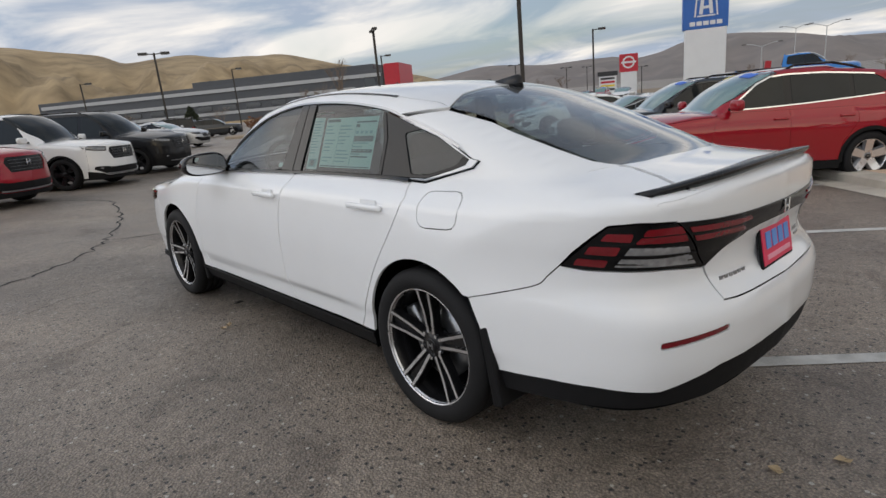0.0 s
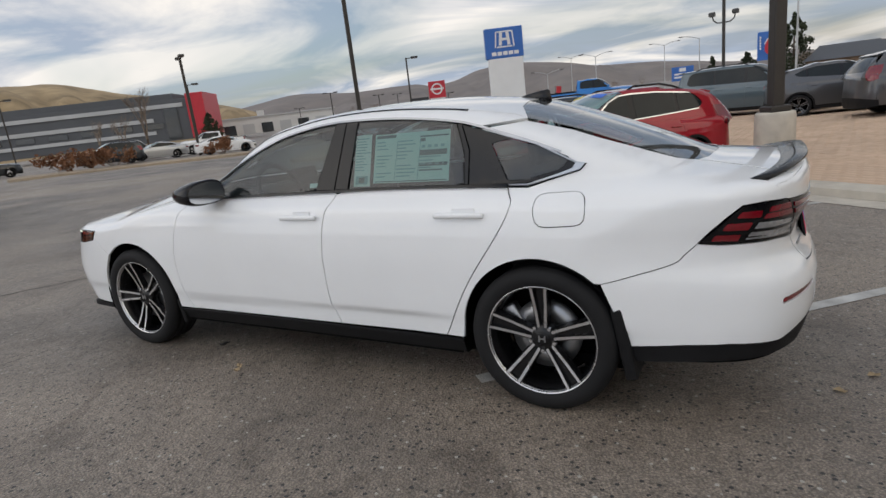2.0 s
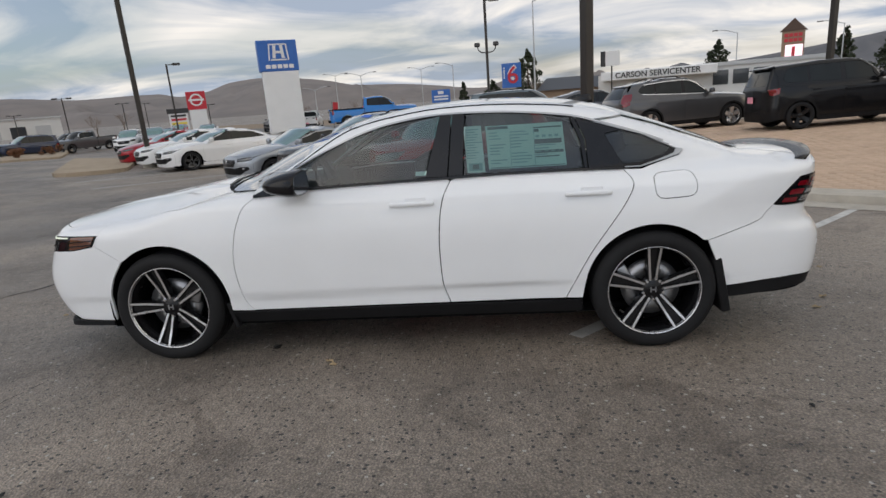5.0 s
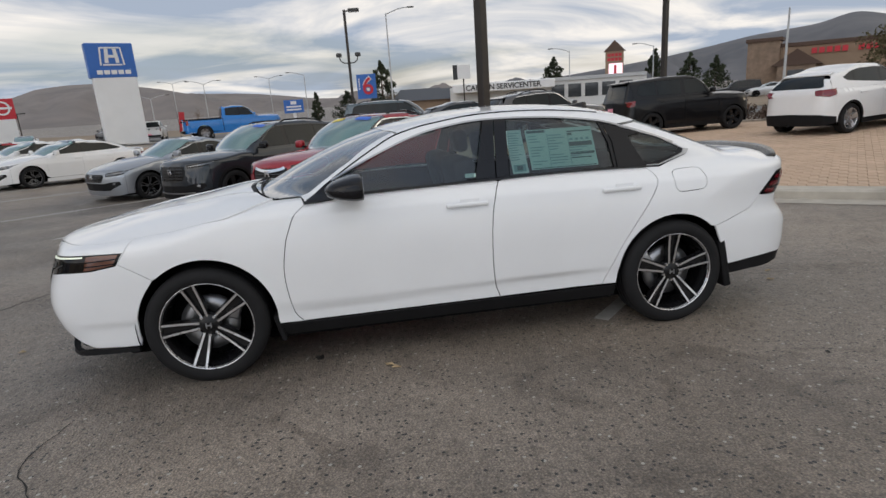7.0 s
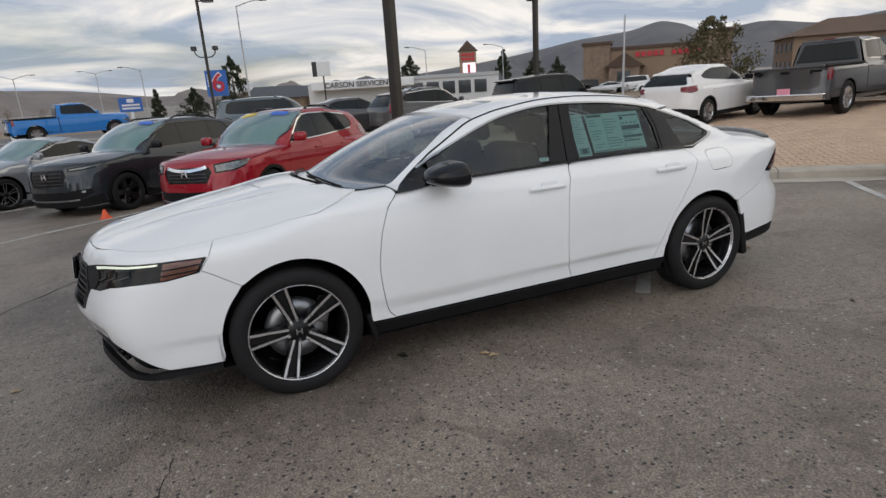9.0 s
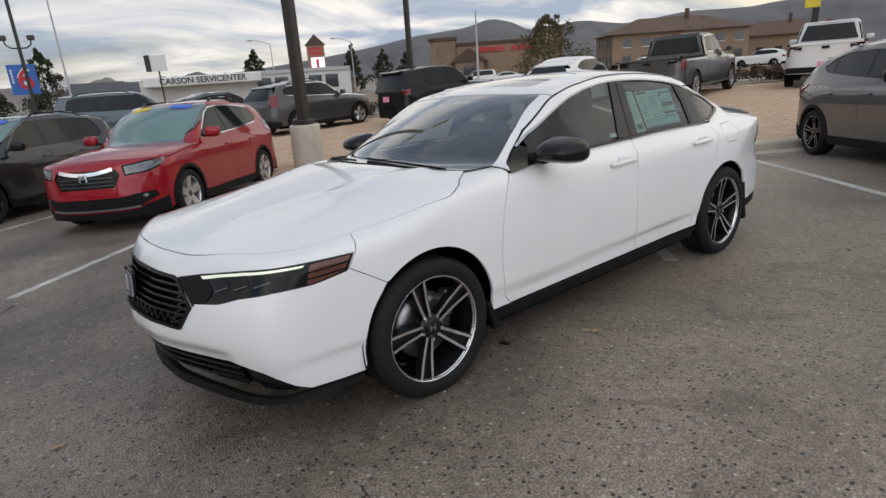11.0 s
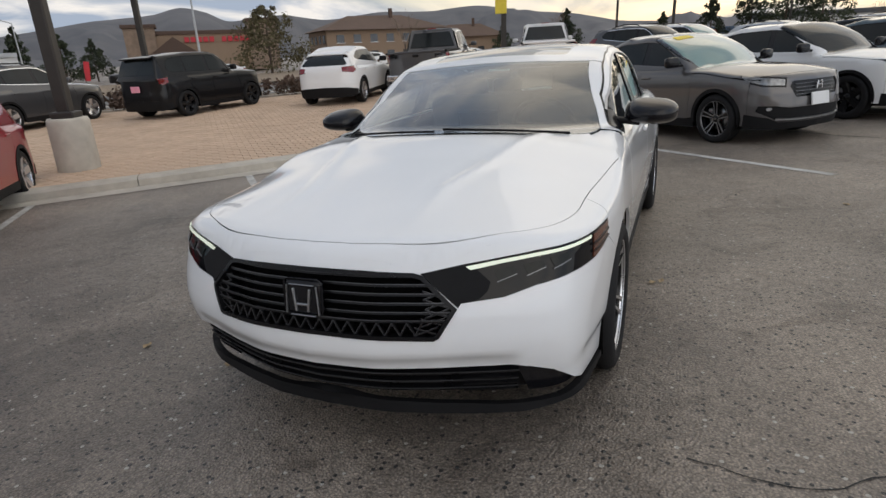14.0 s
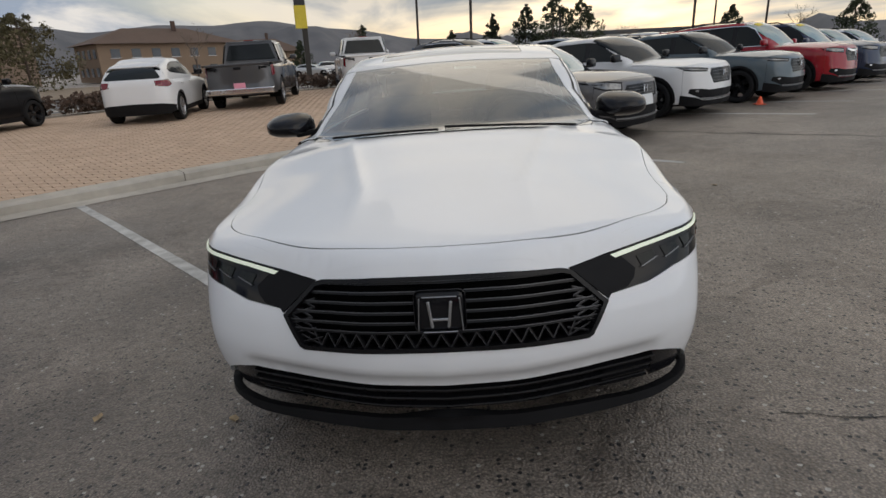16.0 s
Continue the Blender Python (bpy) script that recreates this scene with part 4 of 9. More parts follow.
    cw = [(hs[0][0] + 0.06, cy - 0.14), (-w * 0.5, cy - 0.02), (0, cy + 0.03)]
    half = [(p[0] + 0.004, p[1]) for p in hs] + he[1:]
    P("top", half + [(-x, y) for x, y in half[::-1][1:]] + [(-x, y) for x, y in cw[:-1]] + cw[::-1], paint_mat, "bonnet")
    A = L3("side", scr)
    tl = L3("side", top_line)
    wt = [(tl[0][0], tl[0][1]), (-w * 0.4, top_y - 0.03), (0, top_y - 0.01)]
    wh = [(p[0], p[1]) for p in A] + wt[1:]
    ws = wh + [(-x, y) for x, y in wh[::-1][1:]] + [(-x, y) for x, y in [(-w * 0.5, cy - 0.04), (0, cy + 0.01)][:-1]] + [(0, cy + 0.01), (-w * 0.5, cy - 0.04)]
    P("top", ws, GLASS_CLEAR if shade else GLASS_FAR, "windscreen", out=-0.002, gap=0.004, edge=0.004)
    if shade:
        P("top", shrink(ws, 0.05), SHADE, "sunshade", out=-0.03, gap=0, edge=0)
    for sx, mt in stickers:
        x0, x1 = sx * w * 0.18, sx * w * 0.52
        P("top", rounded([(x0, top_y + 0.06), (x1, top_y + 0.03), (x1, top_y + 0.17), (x0, top_y + 0.20)], 0.04), mt, "screen_sticker", out=0.002, gap=0, edge=0.001)
    re_ = [(-w * 0.62, roof_end + 0.02), (-w * 0.3, roof_end - 0.01), (0, roof_end - 0.02)]
    rh = wt[::-1][:-1] + [(p[0], p[1]) for p in tl] + re_
    P("top", rh + [(-x, y) for x, y in rh[::-1][1:-1]], paint_mat, "roof", gap=0.0005)
    if rails:
        for sx in (-1, 1):
            bm = bmesh.new()
            za = lambda y: float(S.cab(y)) - 0.035
            pts = [(sx * w * 0.62, y, za(y) + up) for y, up in ((top_y - 0.25, -0.01), (top_y - 0.40, 0.05), (mid, 0.055), (roof_end + 0.65, 0.05), (roof_end + 0.42, -0.01))]
            for a, b in zip(pts, pts[1:]):
                tube(bm, a, b, 0.018, n=8)
            part("roof_rail", bm, BLACK_GLOSS, car, "", True)
    # front end
    nl = [(x, y + 0.004) for x, y in he]
    nf = L3("top", nl)
    sf = L3("side", seam_f)
    lamp_in, lamp_out = w * grille_w + 0.03, w * 0.97
    yl = curve([(0, yn), (w * 0.45, yn - 0.06), (w * 0.7, yn - 0.17), (w * 0.88, yn - 0.34), (w * 0.98, yn - 0.55)])
    lz0, lz1 = lamp_z
    lamp = Fc([(-lamp_in, float(yl(lamp_in)), lz1 - 0.03), (-w * 0.8, float(yl(w * 0.8)), lz1 + 0.005), (-lamp_out, float(yl(lamp_out)) + 0.02, lz1 + 0.03), (-w * 0.93, float(yl(w * 0.93)), (lz0 + lz1) / 2), (-w * 0.8, float(yl(w * 0.8)), lz0 + 0.01), (-lamp_in - 0.02, float(yl(lamp_in)), lz0 - 0.01)])
    gz0, gz1 = grille_z
    gw = w * grille_w
    both_ = lambda pts: pts + [(-x, y) for x, y in pts[::-1] if abs(x) > 1e-6]
    gr = both_(Fc([(0, yn, gz1), (-gw * 0.9, float(yl(gw)), gz1), (-gw, float(yl(gw)), (gz0 + gz1) / 2 + 0.04), (-gw * 0.8, float(yl(gw)), gz0), (0, yn, gz0)]))
    low = both_(Fc([(0, yn, 0.47), (-w * 0.5, float(yl(w * 0.5)), 0.47), (-w * 0.66, float(yl(w * 0.66)), 0.50), (-w * 0.84, float(yl(w * 0.84)), 0.51), (-w * 0.86, float(yl(w * 0.86)), 0.44), (-w * 0.72, float(yl(w * 0.72)), 0.36), (-w * 0.62, float(yl(w * 0.62)), 0.30), (0, yn, 0.29)]))
    bump = both_(Fc(nf[::-1]) + Fc(sf[1:]) + Fc([(-w * 0.8, float(yl(w * 0.8)), zb), (0, yn, zb)]))
    P("front", bump, paint_mat, "front_bumper", holes=[gr, lamp, [(-x, y) for x, y in lamp][::-1], low], gap=0.001)
    P("front", gr, GRILLE_BLACK, "grille", out=-0.015, gap=0, edge=0)
    P("front", low, BLACK_PLASTIC, "lower_grille", out=-0.015, gap=0, edge=0)
    if detail:
        for i in range(4):
            z = gz0 + (gz1 - gz0) * (0.15 + 0.22 * i)
            ww = gw * 0.82
            strip(S, "front", Fc([(x, float(yl(abs(x))), z + (0.05 * (abs(x) / ww) ** 2 if i == 3 and chrome_line else 0)) for x in np.linspace(-ww, ww, 9)]), 0.045 if i == 3 and chrome_line else 0.010, CHROME if i == 3 and chrome_line else BAR_EDGE, "grille_bar", car, out=0.0, thick=0.02)
        for sx in (-1, 1):
            fog = [(sx * w * (0.74 + 0.045 * math.cos(a)), float(yl(w * 0.74)), 0.465 + 0.022 * math.sin(a)) for a in np.linspace(0, 6.28, 13)[:-1]]
            P("front", Fc(fog), CLEAR_LENS, "fog_lamp", out=0.0, gap=0, edge=0.01)
        if cladding:
            strip(S, "front", Fc([(x, float(yl(abs(x))), 0.315 + 0.05 * (abs(x) / w) ** 3) for x in np.linspace(-w * 0.66, w * 0.66, 9)]), 0.022, SATIN, "skid_strip", car, out=0.006, thick=0.02)
        bm = bmesh.new()
        yb_ = float(L3("front", Fc([(0, yn, (gz0 + gz1) / 2 + 0.03)]))[0, 1])
        for sx in (-1, 1):
            box(bm, (0.022, 0.02, 0.10), (sx * 0.04, yb_ + 0.012, (gz0 + gz1) / 2 + 0.03), (0, -sx * 8, 0), 0.004)
        box(bm, (0.07, 0.02, 0.018), (0, yb_ + 0.012, (gz0 + gz1) / 2 + 0.03), bevel=0.004)
        part("badge", bm, CHROME, car, "chrome maker's badge")
    for sx in (-1, 1):
        lp = lamp if sx < 0 else [(-x, y) for x, y in lamp][::-1]
        hl = P("front", lp, SMOKE_LENS, "headlamp", out=-0.003)[0]
        inner = shrink(lp, 0.022)
        P("front", inner, LAMP_GLASS, "lamp_lens", hl, out=0.002, gap=0, edge=0.003)
    if cladding:
        lowc = both_(Fc([(0, yn, 0.285), (-w * 0.62, float(yl(w * 0.62)), 0.295), (-w * 0.74, float(yl(w * 0.74)), 0.355), (-w * 0.98, ysf + 0.02, 0.41), (-w * 0.98, ysf, zb), (-w * 0.8, float(yl(w * 0.8)), zb - 0.02), (0, yn, zb - 0.02)]))
        P("front", lowc, BLACK_PLASTIC, "front_valance", out=0.006)
    if plate:
        bm = bmesh.new(); box(bm, (0.32, 0.02, 0.16), (0, yn + 0.012, 0.56), (8, 0, 0), 0.006); part("front_plate", bm, plate, car)
    # rear end
    yr_ = curve([(0, yt), (w * 0.5, yt + 0.03), (w * 0.75, yt + 0.10), (w * 0.9, yt + 0.25), (w * 0.99, yt + 0.5)])
    bp = L3("side", [(ysr, z) for z in np.linspace(zb + 0.06, belt_at(ysr), 6)])
    tz0, tz1, tw = tail or (0.80, 1.02, 0.34)
    tl_x = w * (1 - tw)
    tlamp = Rc([(-tl_x, float(yr_(tl_x)), tz1 - 0.02), (-w * 0.985, ysr - 0.04, tz1), (-w * 0.99, ysr - 0.03, tz0 + 0.05), (-w * 0.88, float(yr_(w * 0.88)), tz0), (-tl_x - 0.01, float(yr_(tl_x)), tz0 + 0.04)])
    hole = [tlamp, [(-x, y) for x, y in tlamp][::-1]]
    if kind == "suv":
        bk = L3("side", back[::-1])
        rl = L3("top", [(x, y - 0.003) for x, y in smooth_line(re_, 4)])
        out_half = Rc([(0, yt, zb + 0.04), (-w * 0.8, float(yr_(w * 0.8)), zb + 0.05)]) + Rc(bp) + Rc(bk[1:]) + Rc(rl)
        wz0, wz1 = belt + 0.04, H - 0.16
        rw = both_(Rc([(0, yt + 0.2, wz1), (-w * 0.60, yt + 0.25, wz1 - 0.01), (-w * 0.70, yt + 0.22, wz0 + 0.03), (-w * 0.64, yt + 0.2, wz0), (0, yt + 0.15, wz0)]))
        P("rear", both_(out_half), paint_mat, "tailgate", holes=hole + [rw])
        P("rear", rw, GLASS_FAR, "rear_window", out=-0.004, edge=0.004)
        bm = bmesh.new(); box(bm, (W * 0.62, 0.20, 0.035), (0, roof_end - 0.06, float(S.cab(roof_end)) - 0.035), (12, 0, 0), 0.014); part("roof_spoiler", bm, paint_mat, car)
    else:
        edge_y = yt + 0.06
        be = L3("top", smooth_line([(-w * 0.84, ysr - 0.02), (-w * 0.66, yt + 0.12), (-w * 0.4, edge_y + 0.02), (0, edge_y)], 4))
        out_half = Rc([(0, yt, zb + 0.04), (-w * 0.8, float(yr_(w * 0.8)), zb + 0.05)]) + Rc(bp) + Rc(be)
        P("rear", both_(out_half), paint_mat, "tailgate" if pickup else "rear_panel", holes=hole)
        if sedan:
            rgl = [(p[0], p[1]) for p in L3("side", back[:2])]
            rg = [(0, roof_end - 0.03), (-w * 0.55, roof_end + 0.0)] + rgl + [(-w * 0.5, yt + 0.54), (0, yt + 0.50)]
            P("top", rg + [(-x, y) for x, y in rg[::-1][1:-1]], GLASS_FAR, "rear_window", out=-0.003)
            bt = [(0, yt + 0.49), (-w * 0.5, yt + 0.53), (-w * 0.74, yt + 0.62), (-w * 0.80, ysr)] + [(p[0], p[1]) for p in be]
            P("top", bt + [(-x, y) for x, y in bt[::-1][1:-1]], paint_mat, "boot_lid")
        else:
            for nm, wide, thick, y_at, z_lo, z_hi, mt in (("cab_back", 0.84, 0.05, -0.05, belt - 0.08, H - 0.03, paint_mat), ("rear_window", 0.74, 0.03, -0.080, belt + 0.07, H - 0.13, GLASS_FAR)):
                bm = bmesh.new()
                box(bm, (W * wide, thick, z_hi - z_lo), (0, roof_end + y_at, (z_lo + z_hi) / 2), (0, 0, 0), 0.012)
                for v in bm.verts:
                    k = max(0.0, (v.co.z - z_lo) / (z_hi - z_lo))
                    v.co.x *= 1 - 0.20 * k ** 1.5
                    v.co.y += 0.10 * k
                part(nm, bm, mt, car)
            bm = bmesh.new(); box(bm, (0.30, 0.05, 0.04), (0, roof_end + 0.06, H - 0.02), bevel=0.012); part("stop_lamp", bm, RED_LENS, car)
            for sx in (-1, 1):
                bm = bmesh.new(); box(bm, (0.05, 0.03, 0.10), (sx * W * 0.30, yt - 0.002, belt - 0.14), bevel=0.008); part("tailgate_trim", bm, BLACK_PLASTIC, car)
            bm = bmesh.new(); box(bm, (0.20, 0.025, 0.07), (0, yt - 0.008, belt - 0.13), bevel=0.01); part("tailgate_handle", bm, BLACK_PLASTIC, car)
            bl = roof_end - yt - 0.2
            bm = bmesh.new(); box(bm, (W * 0.78, bl, 0.05), (0, roof_end - 0.12 - bl / 2, belt - 0.13), bevel=0.01); part("bed_floor", bm, BLACK_PLASTIC, car)
            for sx in (-1, 1):
                bm = bmesh.new(); box(bm, (0.14, bl, 0.05), (sx * (w - 0.13), roof_end - 0.12 - bl / 2, belt - 0.03), bevel=0.015); part("bed_rail", bm, BLACK_PLASTIC, car)
            bm = bmesh.new(); box(bm, (W * 0.86, 0.10, 0.07), (0, yt + 0.07, belt - 0.03), bevel=0.02); part("tailgate_cap", bm, paint_mat, car)
            bm = bmesh.new(); box(bm, (W * 0.92, 0.16, 0.16), (0, yt + 0.02, 0.52), bevel=0.03); part("rear_bumper", bm, CHROME if chrome_line else BLACK_PLASTIC, car)
    if cladding and not pickup:
        lowr = both_(Rc([(0, yt, 0.50), (-w * 0.7, float(yr_(w * 0.7)), 0.48), (-w * 0.99, ysr, 0.42), (-w * 0.98, ysr + 0.02, zb + 0.06), (-w * 0.8, float(yr_(w * 0.8)), zb), (0, yt, zb)]))
        P("rear", lowr, BLACK_PLASTIC, "rear_valance", out=0.006)
    for sx in (-1, 1):
        tp = tlamp if sx < 0 else [(-x, y) for x, y in tlamp][::-1]
        P("rear", tp, RED_LENS, "tail_lamp", out=0.006, edge=0.02)
    if tailgate_plate:
        bm = bmesh.new(); box(bm, (0.32, 0.02, 0.16), (0, yt - 0.012, 0.80 if not pickup else 0.66), bevel=0.005); part("dealer_plate", bm, tailgate_plate, car)
    # dark inside and underside
    inner = [(cy - 0.1, belt - 0.05), (wb / 2 + ar + 0.1, 0.7), (wb / 2 + ar + 0.08, 0.45)] + [(wb / 2 + (ar + 0.03) * math.cos(a), hub_z + (ar + 0.03) * math.sin(a)) for a in np.linspace(0.3, math.pi, 9)] + [(wb / 2 - ar - 0.03, zb), (-wb / 2 + ar + 0.03, zb)] + [(-wb / 2 + (ar + 0.03) * math.cos(a), hub_z + (ar + 0.03) * math.sin(a)) for a in np.linspace(0, math.pi - 0.3, 9)] + [(ysr + 0.02, 0.6), (ysr + 0.05, belt - 0.06)]
    P("side", inner, LINER, "inner_body", mirror=True, out=-0.03, gap=0, edge=0, step=0.15)
    P("top", [(-w * 0.7, cy), (-w * 0.7, yn - 0.5), (0, yn - 0.3), (w * 0.7, yn - 0.5), (w * 0.7, cy)], LINER, "engine_cover", out=-0.03, gap=0, edge=0, step=0.2)
    bm = bmesh.new(); box(bm, (W * 0.78, L - 0.9, 0.08), (0, (yn + yt) / 2, zb + 0.02), bevel=0.02); part("underbody", bm, LINER, car)
    bm = bmesh.new(); box(bm, (W * 0.74, max(0.6, cy - max(roof_end, yt + 0.5)) , 0.5), (0, (cy + max(roof_end, yt + 0.5)) / 2 - 0.1, belt - 0.25), bevel=0.05); part("cabin_floor", bm, SEAT, car)
    for y in (wb / 2, -wb / 2):
        for sx in (-1, 1):
            arch_liner(car, y, hub_z, ar + 0.02, sx * (w - 0.36), sx * (w - 0.03))
            wheel(car, (sx * (w - 0.125), y, R), sx, R, 0.225, wheel_style, y > 0)
    # mirrors and handles
    for sx in (-1, 1):
        bm = bmesh.new(); box(bm, (0.22, 0.12, 0.15), (sx * (w + 0.07), cy - 0.32, belt + 0.09), (0, 0, sx * -8), 0.045, 3)
        part("door_mirror", bm, mirror_mat or paint_mat, car, "", True)
        bm = bmesh.new(); box(bm, (0.10, 0.05, 0.04), (sx * (w - 0.06), cy - 0.30, belt + 0.04), bevel=0.012); part("mirror_foot", bm, BLACK_PLASTIC, car)
        for y in (door2 + 0.14, door3 + 0.24):
            px = abs(L3("side", [(y, belt - 0.13)])[0, 0])
            bm = bmesh.new(); box(bm, (0.03, 0.19, 0.028), (sx * (px + 0.012), y, belt - 0.13), bevel=0.010); part("door_handle", bm, paint_mat, car)
    FRONT_AXIS, REAR_AXIS = keep
    return car


FIVE_BRIGHT = dict(label="silver five-spoke alloy wheel", spokes=5, kind="plain", barrel=RIM_GREY, face=ALLOY, rim=0.70, w0=0.05, w1=0.055, phase=0)
FIVE_DARK = dict(label="black alloy wheel with bright edges", spokes=5, kind="split", barrel=RIM_BLACK, face=RIM_GREY, rim=0.72, phase=0)
FIVE_BLACK = dict(label="black alloy wheel", spokes=5, kind="plain", barrel=RIM_BLACK, face=RIM_BLACK, rim=0.70, w0=0.04, w1=0.05, bright=False)
SIX_TRUCK = dict(label="bright six-spoke truck wheel", spokes=6, kind="plain", barrel=RIM_GREY, face=ALLOY, rim=0.66, w0=0.05, w1=0.06)

P_RED = paint("deep_red_paint", (0.31, 0.004, 0.014), 0.15)
P_DARK = paint("dark_slate_paint", (0.022, 0.027, 0.034), 0.4)
P_SILVER = paint("silver_blue_paint", (0.36, 0.38, 0.41), 0.6)
P_GREY = paint("steel_grey_paint", (0.085, 0.085, 0.09), 0.5)
P_GREY_W = paint("warm_grey_paint", (0.11, 0.105, 0.105), 0.5)
P_BLUEGREY = paint("blue_grey_paint", (0.085, 0.115, 0.135), 0.3)
P_BLACK = paint("black_paint", (0.006, 0.006, 0.007), 0.0, coat=0.45)
P_WHITE = paint("plain_white_paint", (0.78, 0.78, 0.78))
P_NAVY = paint("navy_paint", (0.015, 0.025, 0.06), 0.4)
P_BLUE = paint("bright_blue_paint", (0.015, 0.17, 0.52), 0.1)
P_SILVER2 = paint("silver_paint", (0.5, 0.51, 0.52), 0.6)

CRV = dict(roof_back=0.56, glass_back=0.34, rear_rake=0.46, L=4.59, W=1.855, H=1.65, wb=2.66, fo=0.92, R=0.345, hood=(1.08, 0.95), belt=1.06, screen=0.88, wheel_style=FIVE_BRIGHT, rails=True, chrome_line=True, grille_z=(0.60, 0.83), lamp_z=(0.745, 0.90), tail=(0.86, 1.24, 0.20), fall=0.13, rise=0.13)
CRV_NEW = dict(roof_back=0.42, glass_back=0.25, rear_rake=0.36, fall=0.10, rise=0.06, chrome_line=False, mirror_mat=BLACK_GLOSS, L=4.69, W=1.866, H=1.67, wb=2.70, fo=0.92, R=0.355, hood=(1.10, 0.98), belt=1.07, screen=0.90, wheel_style=FIVE_BLACK, grille_z=(0.58, 0.86), lamp_z=(0.83, 0.91), rails=True, tail=(0.86, 1.24, 0.18))
HRV = dict(roof_back=0.58, glass_back=0.38, fall=0.16, rise=0.14, mirror_mat=BLACK_GLOSS, L=4.33, W=1.79, H=1.56, wb=2.61, fo=0.88, R=0.335, hood=(1.04, 0.90), belt=1.03, screen=0.90, wheel_style=FIVE_DARK, grille_z=(0.60, 0.80), lamp_z=(0.74, 0.88), tail=(0.86, 1.04, 0.40), rear_rake=0.62, plate=WHITE_PLATE)
HRV_NEW = dict(roof_back=0.55, glass_back=0.34, fall=0.14, rise=0.10, mirror_mat=BLACK_GLOSS, L=4.56, W=1.84, H=1.60, wb=2.655, fo=0.93, R=0.345, hood=(1.06, 0.95), belt=1.05, screen=0.92, wheel_style=FIVE_BLACK, grille_z=(0.58, 0.84), lamp_z=(0.80, 0.88), grille_w=0.48, rear_rake=0.46)
PILOT = dict(L=4.99, W=1.99, H=1.79, wb=2.82, fo=0.98, R=0.37, hood=(1.16, 1.04), belt=1.12, screen=0.85, wheel_style=FIVE_BLACK, grille_z=(0.66, 0.94), lamp_z=(0.86, 0.98), grille_w=0.52, rails=True)
RIDGE = dict(PILOT, shade=False, H=1.85, mirror_mat=None)
JEEP = dict(L=4.24, W=1.81, H=1.69, wb=2.57, fo=0.80, R=0.345, hood=(1.12, 1.04), belt=1.10, screen=0.62, wheel_style=FIVE_BLACK, shade=False, tail=(0.88, 1.06, 0.20), rear_rake=0.10, tailgate_plate=PLATE_PINK)
PICKUP = dict(kind="pickup", L=5.88, W=2.06, H=1.92, wb=3.70, fo=0.98, R=0.41, hood=(1.25, 1.18), belt=1.26, screen=0.85, wheel_style=SIX_TRUCK, clear=0.36, shade=False, tail=(0.88, 1.20, 0.13), cab_end=-0.72, cladding=False, tailgate_plate=PLATE_PINK, chrome_line=True)
SALOON = dict(kind="sedan", L=4.80, W=1.84, H=1.43, wb=2.76, fo=0.95, R=0.33, hood=(1.0, 0.78), belt=0.96, screen=0.95, wheel_style=FIVE_DARK, cladding=False, grille_z=(0.50, 0.68), lamp_z=(0.64, 0.74), tail=(0.72, 0.86, 0.4), shade=True, clear=0.18)

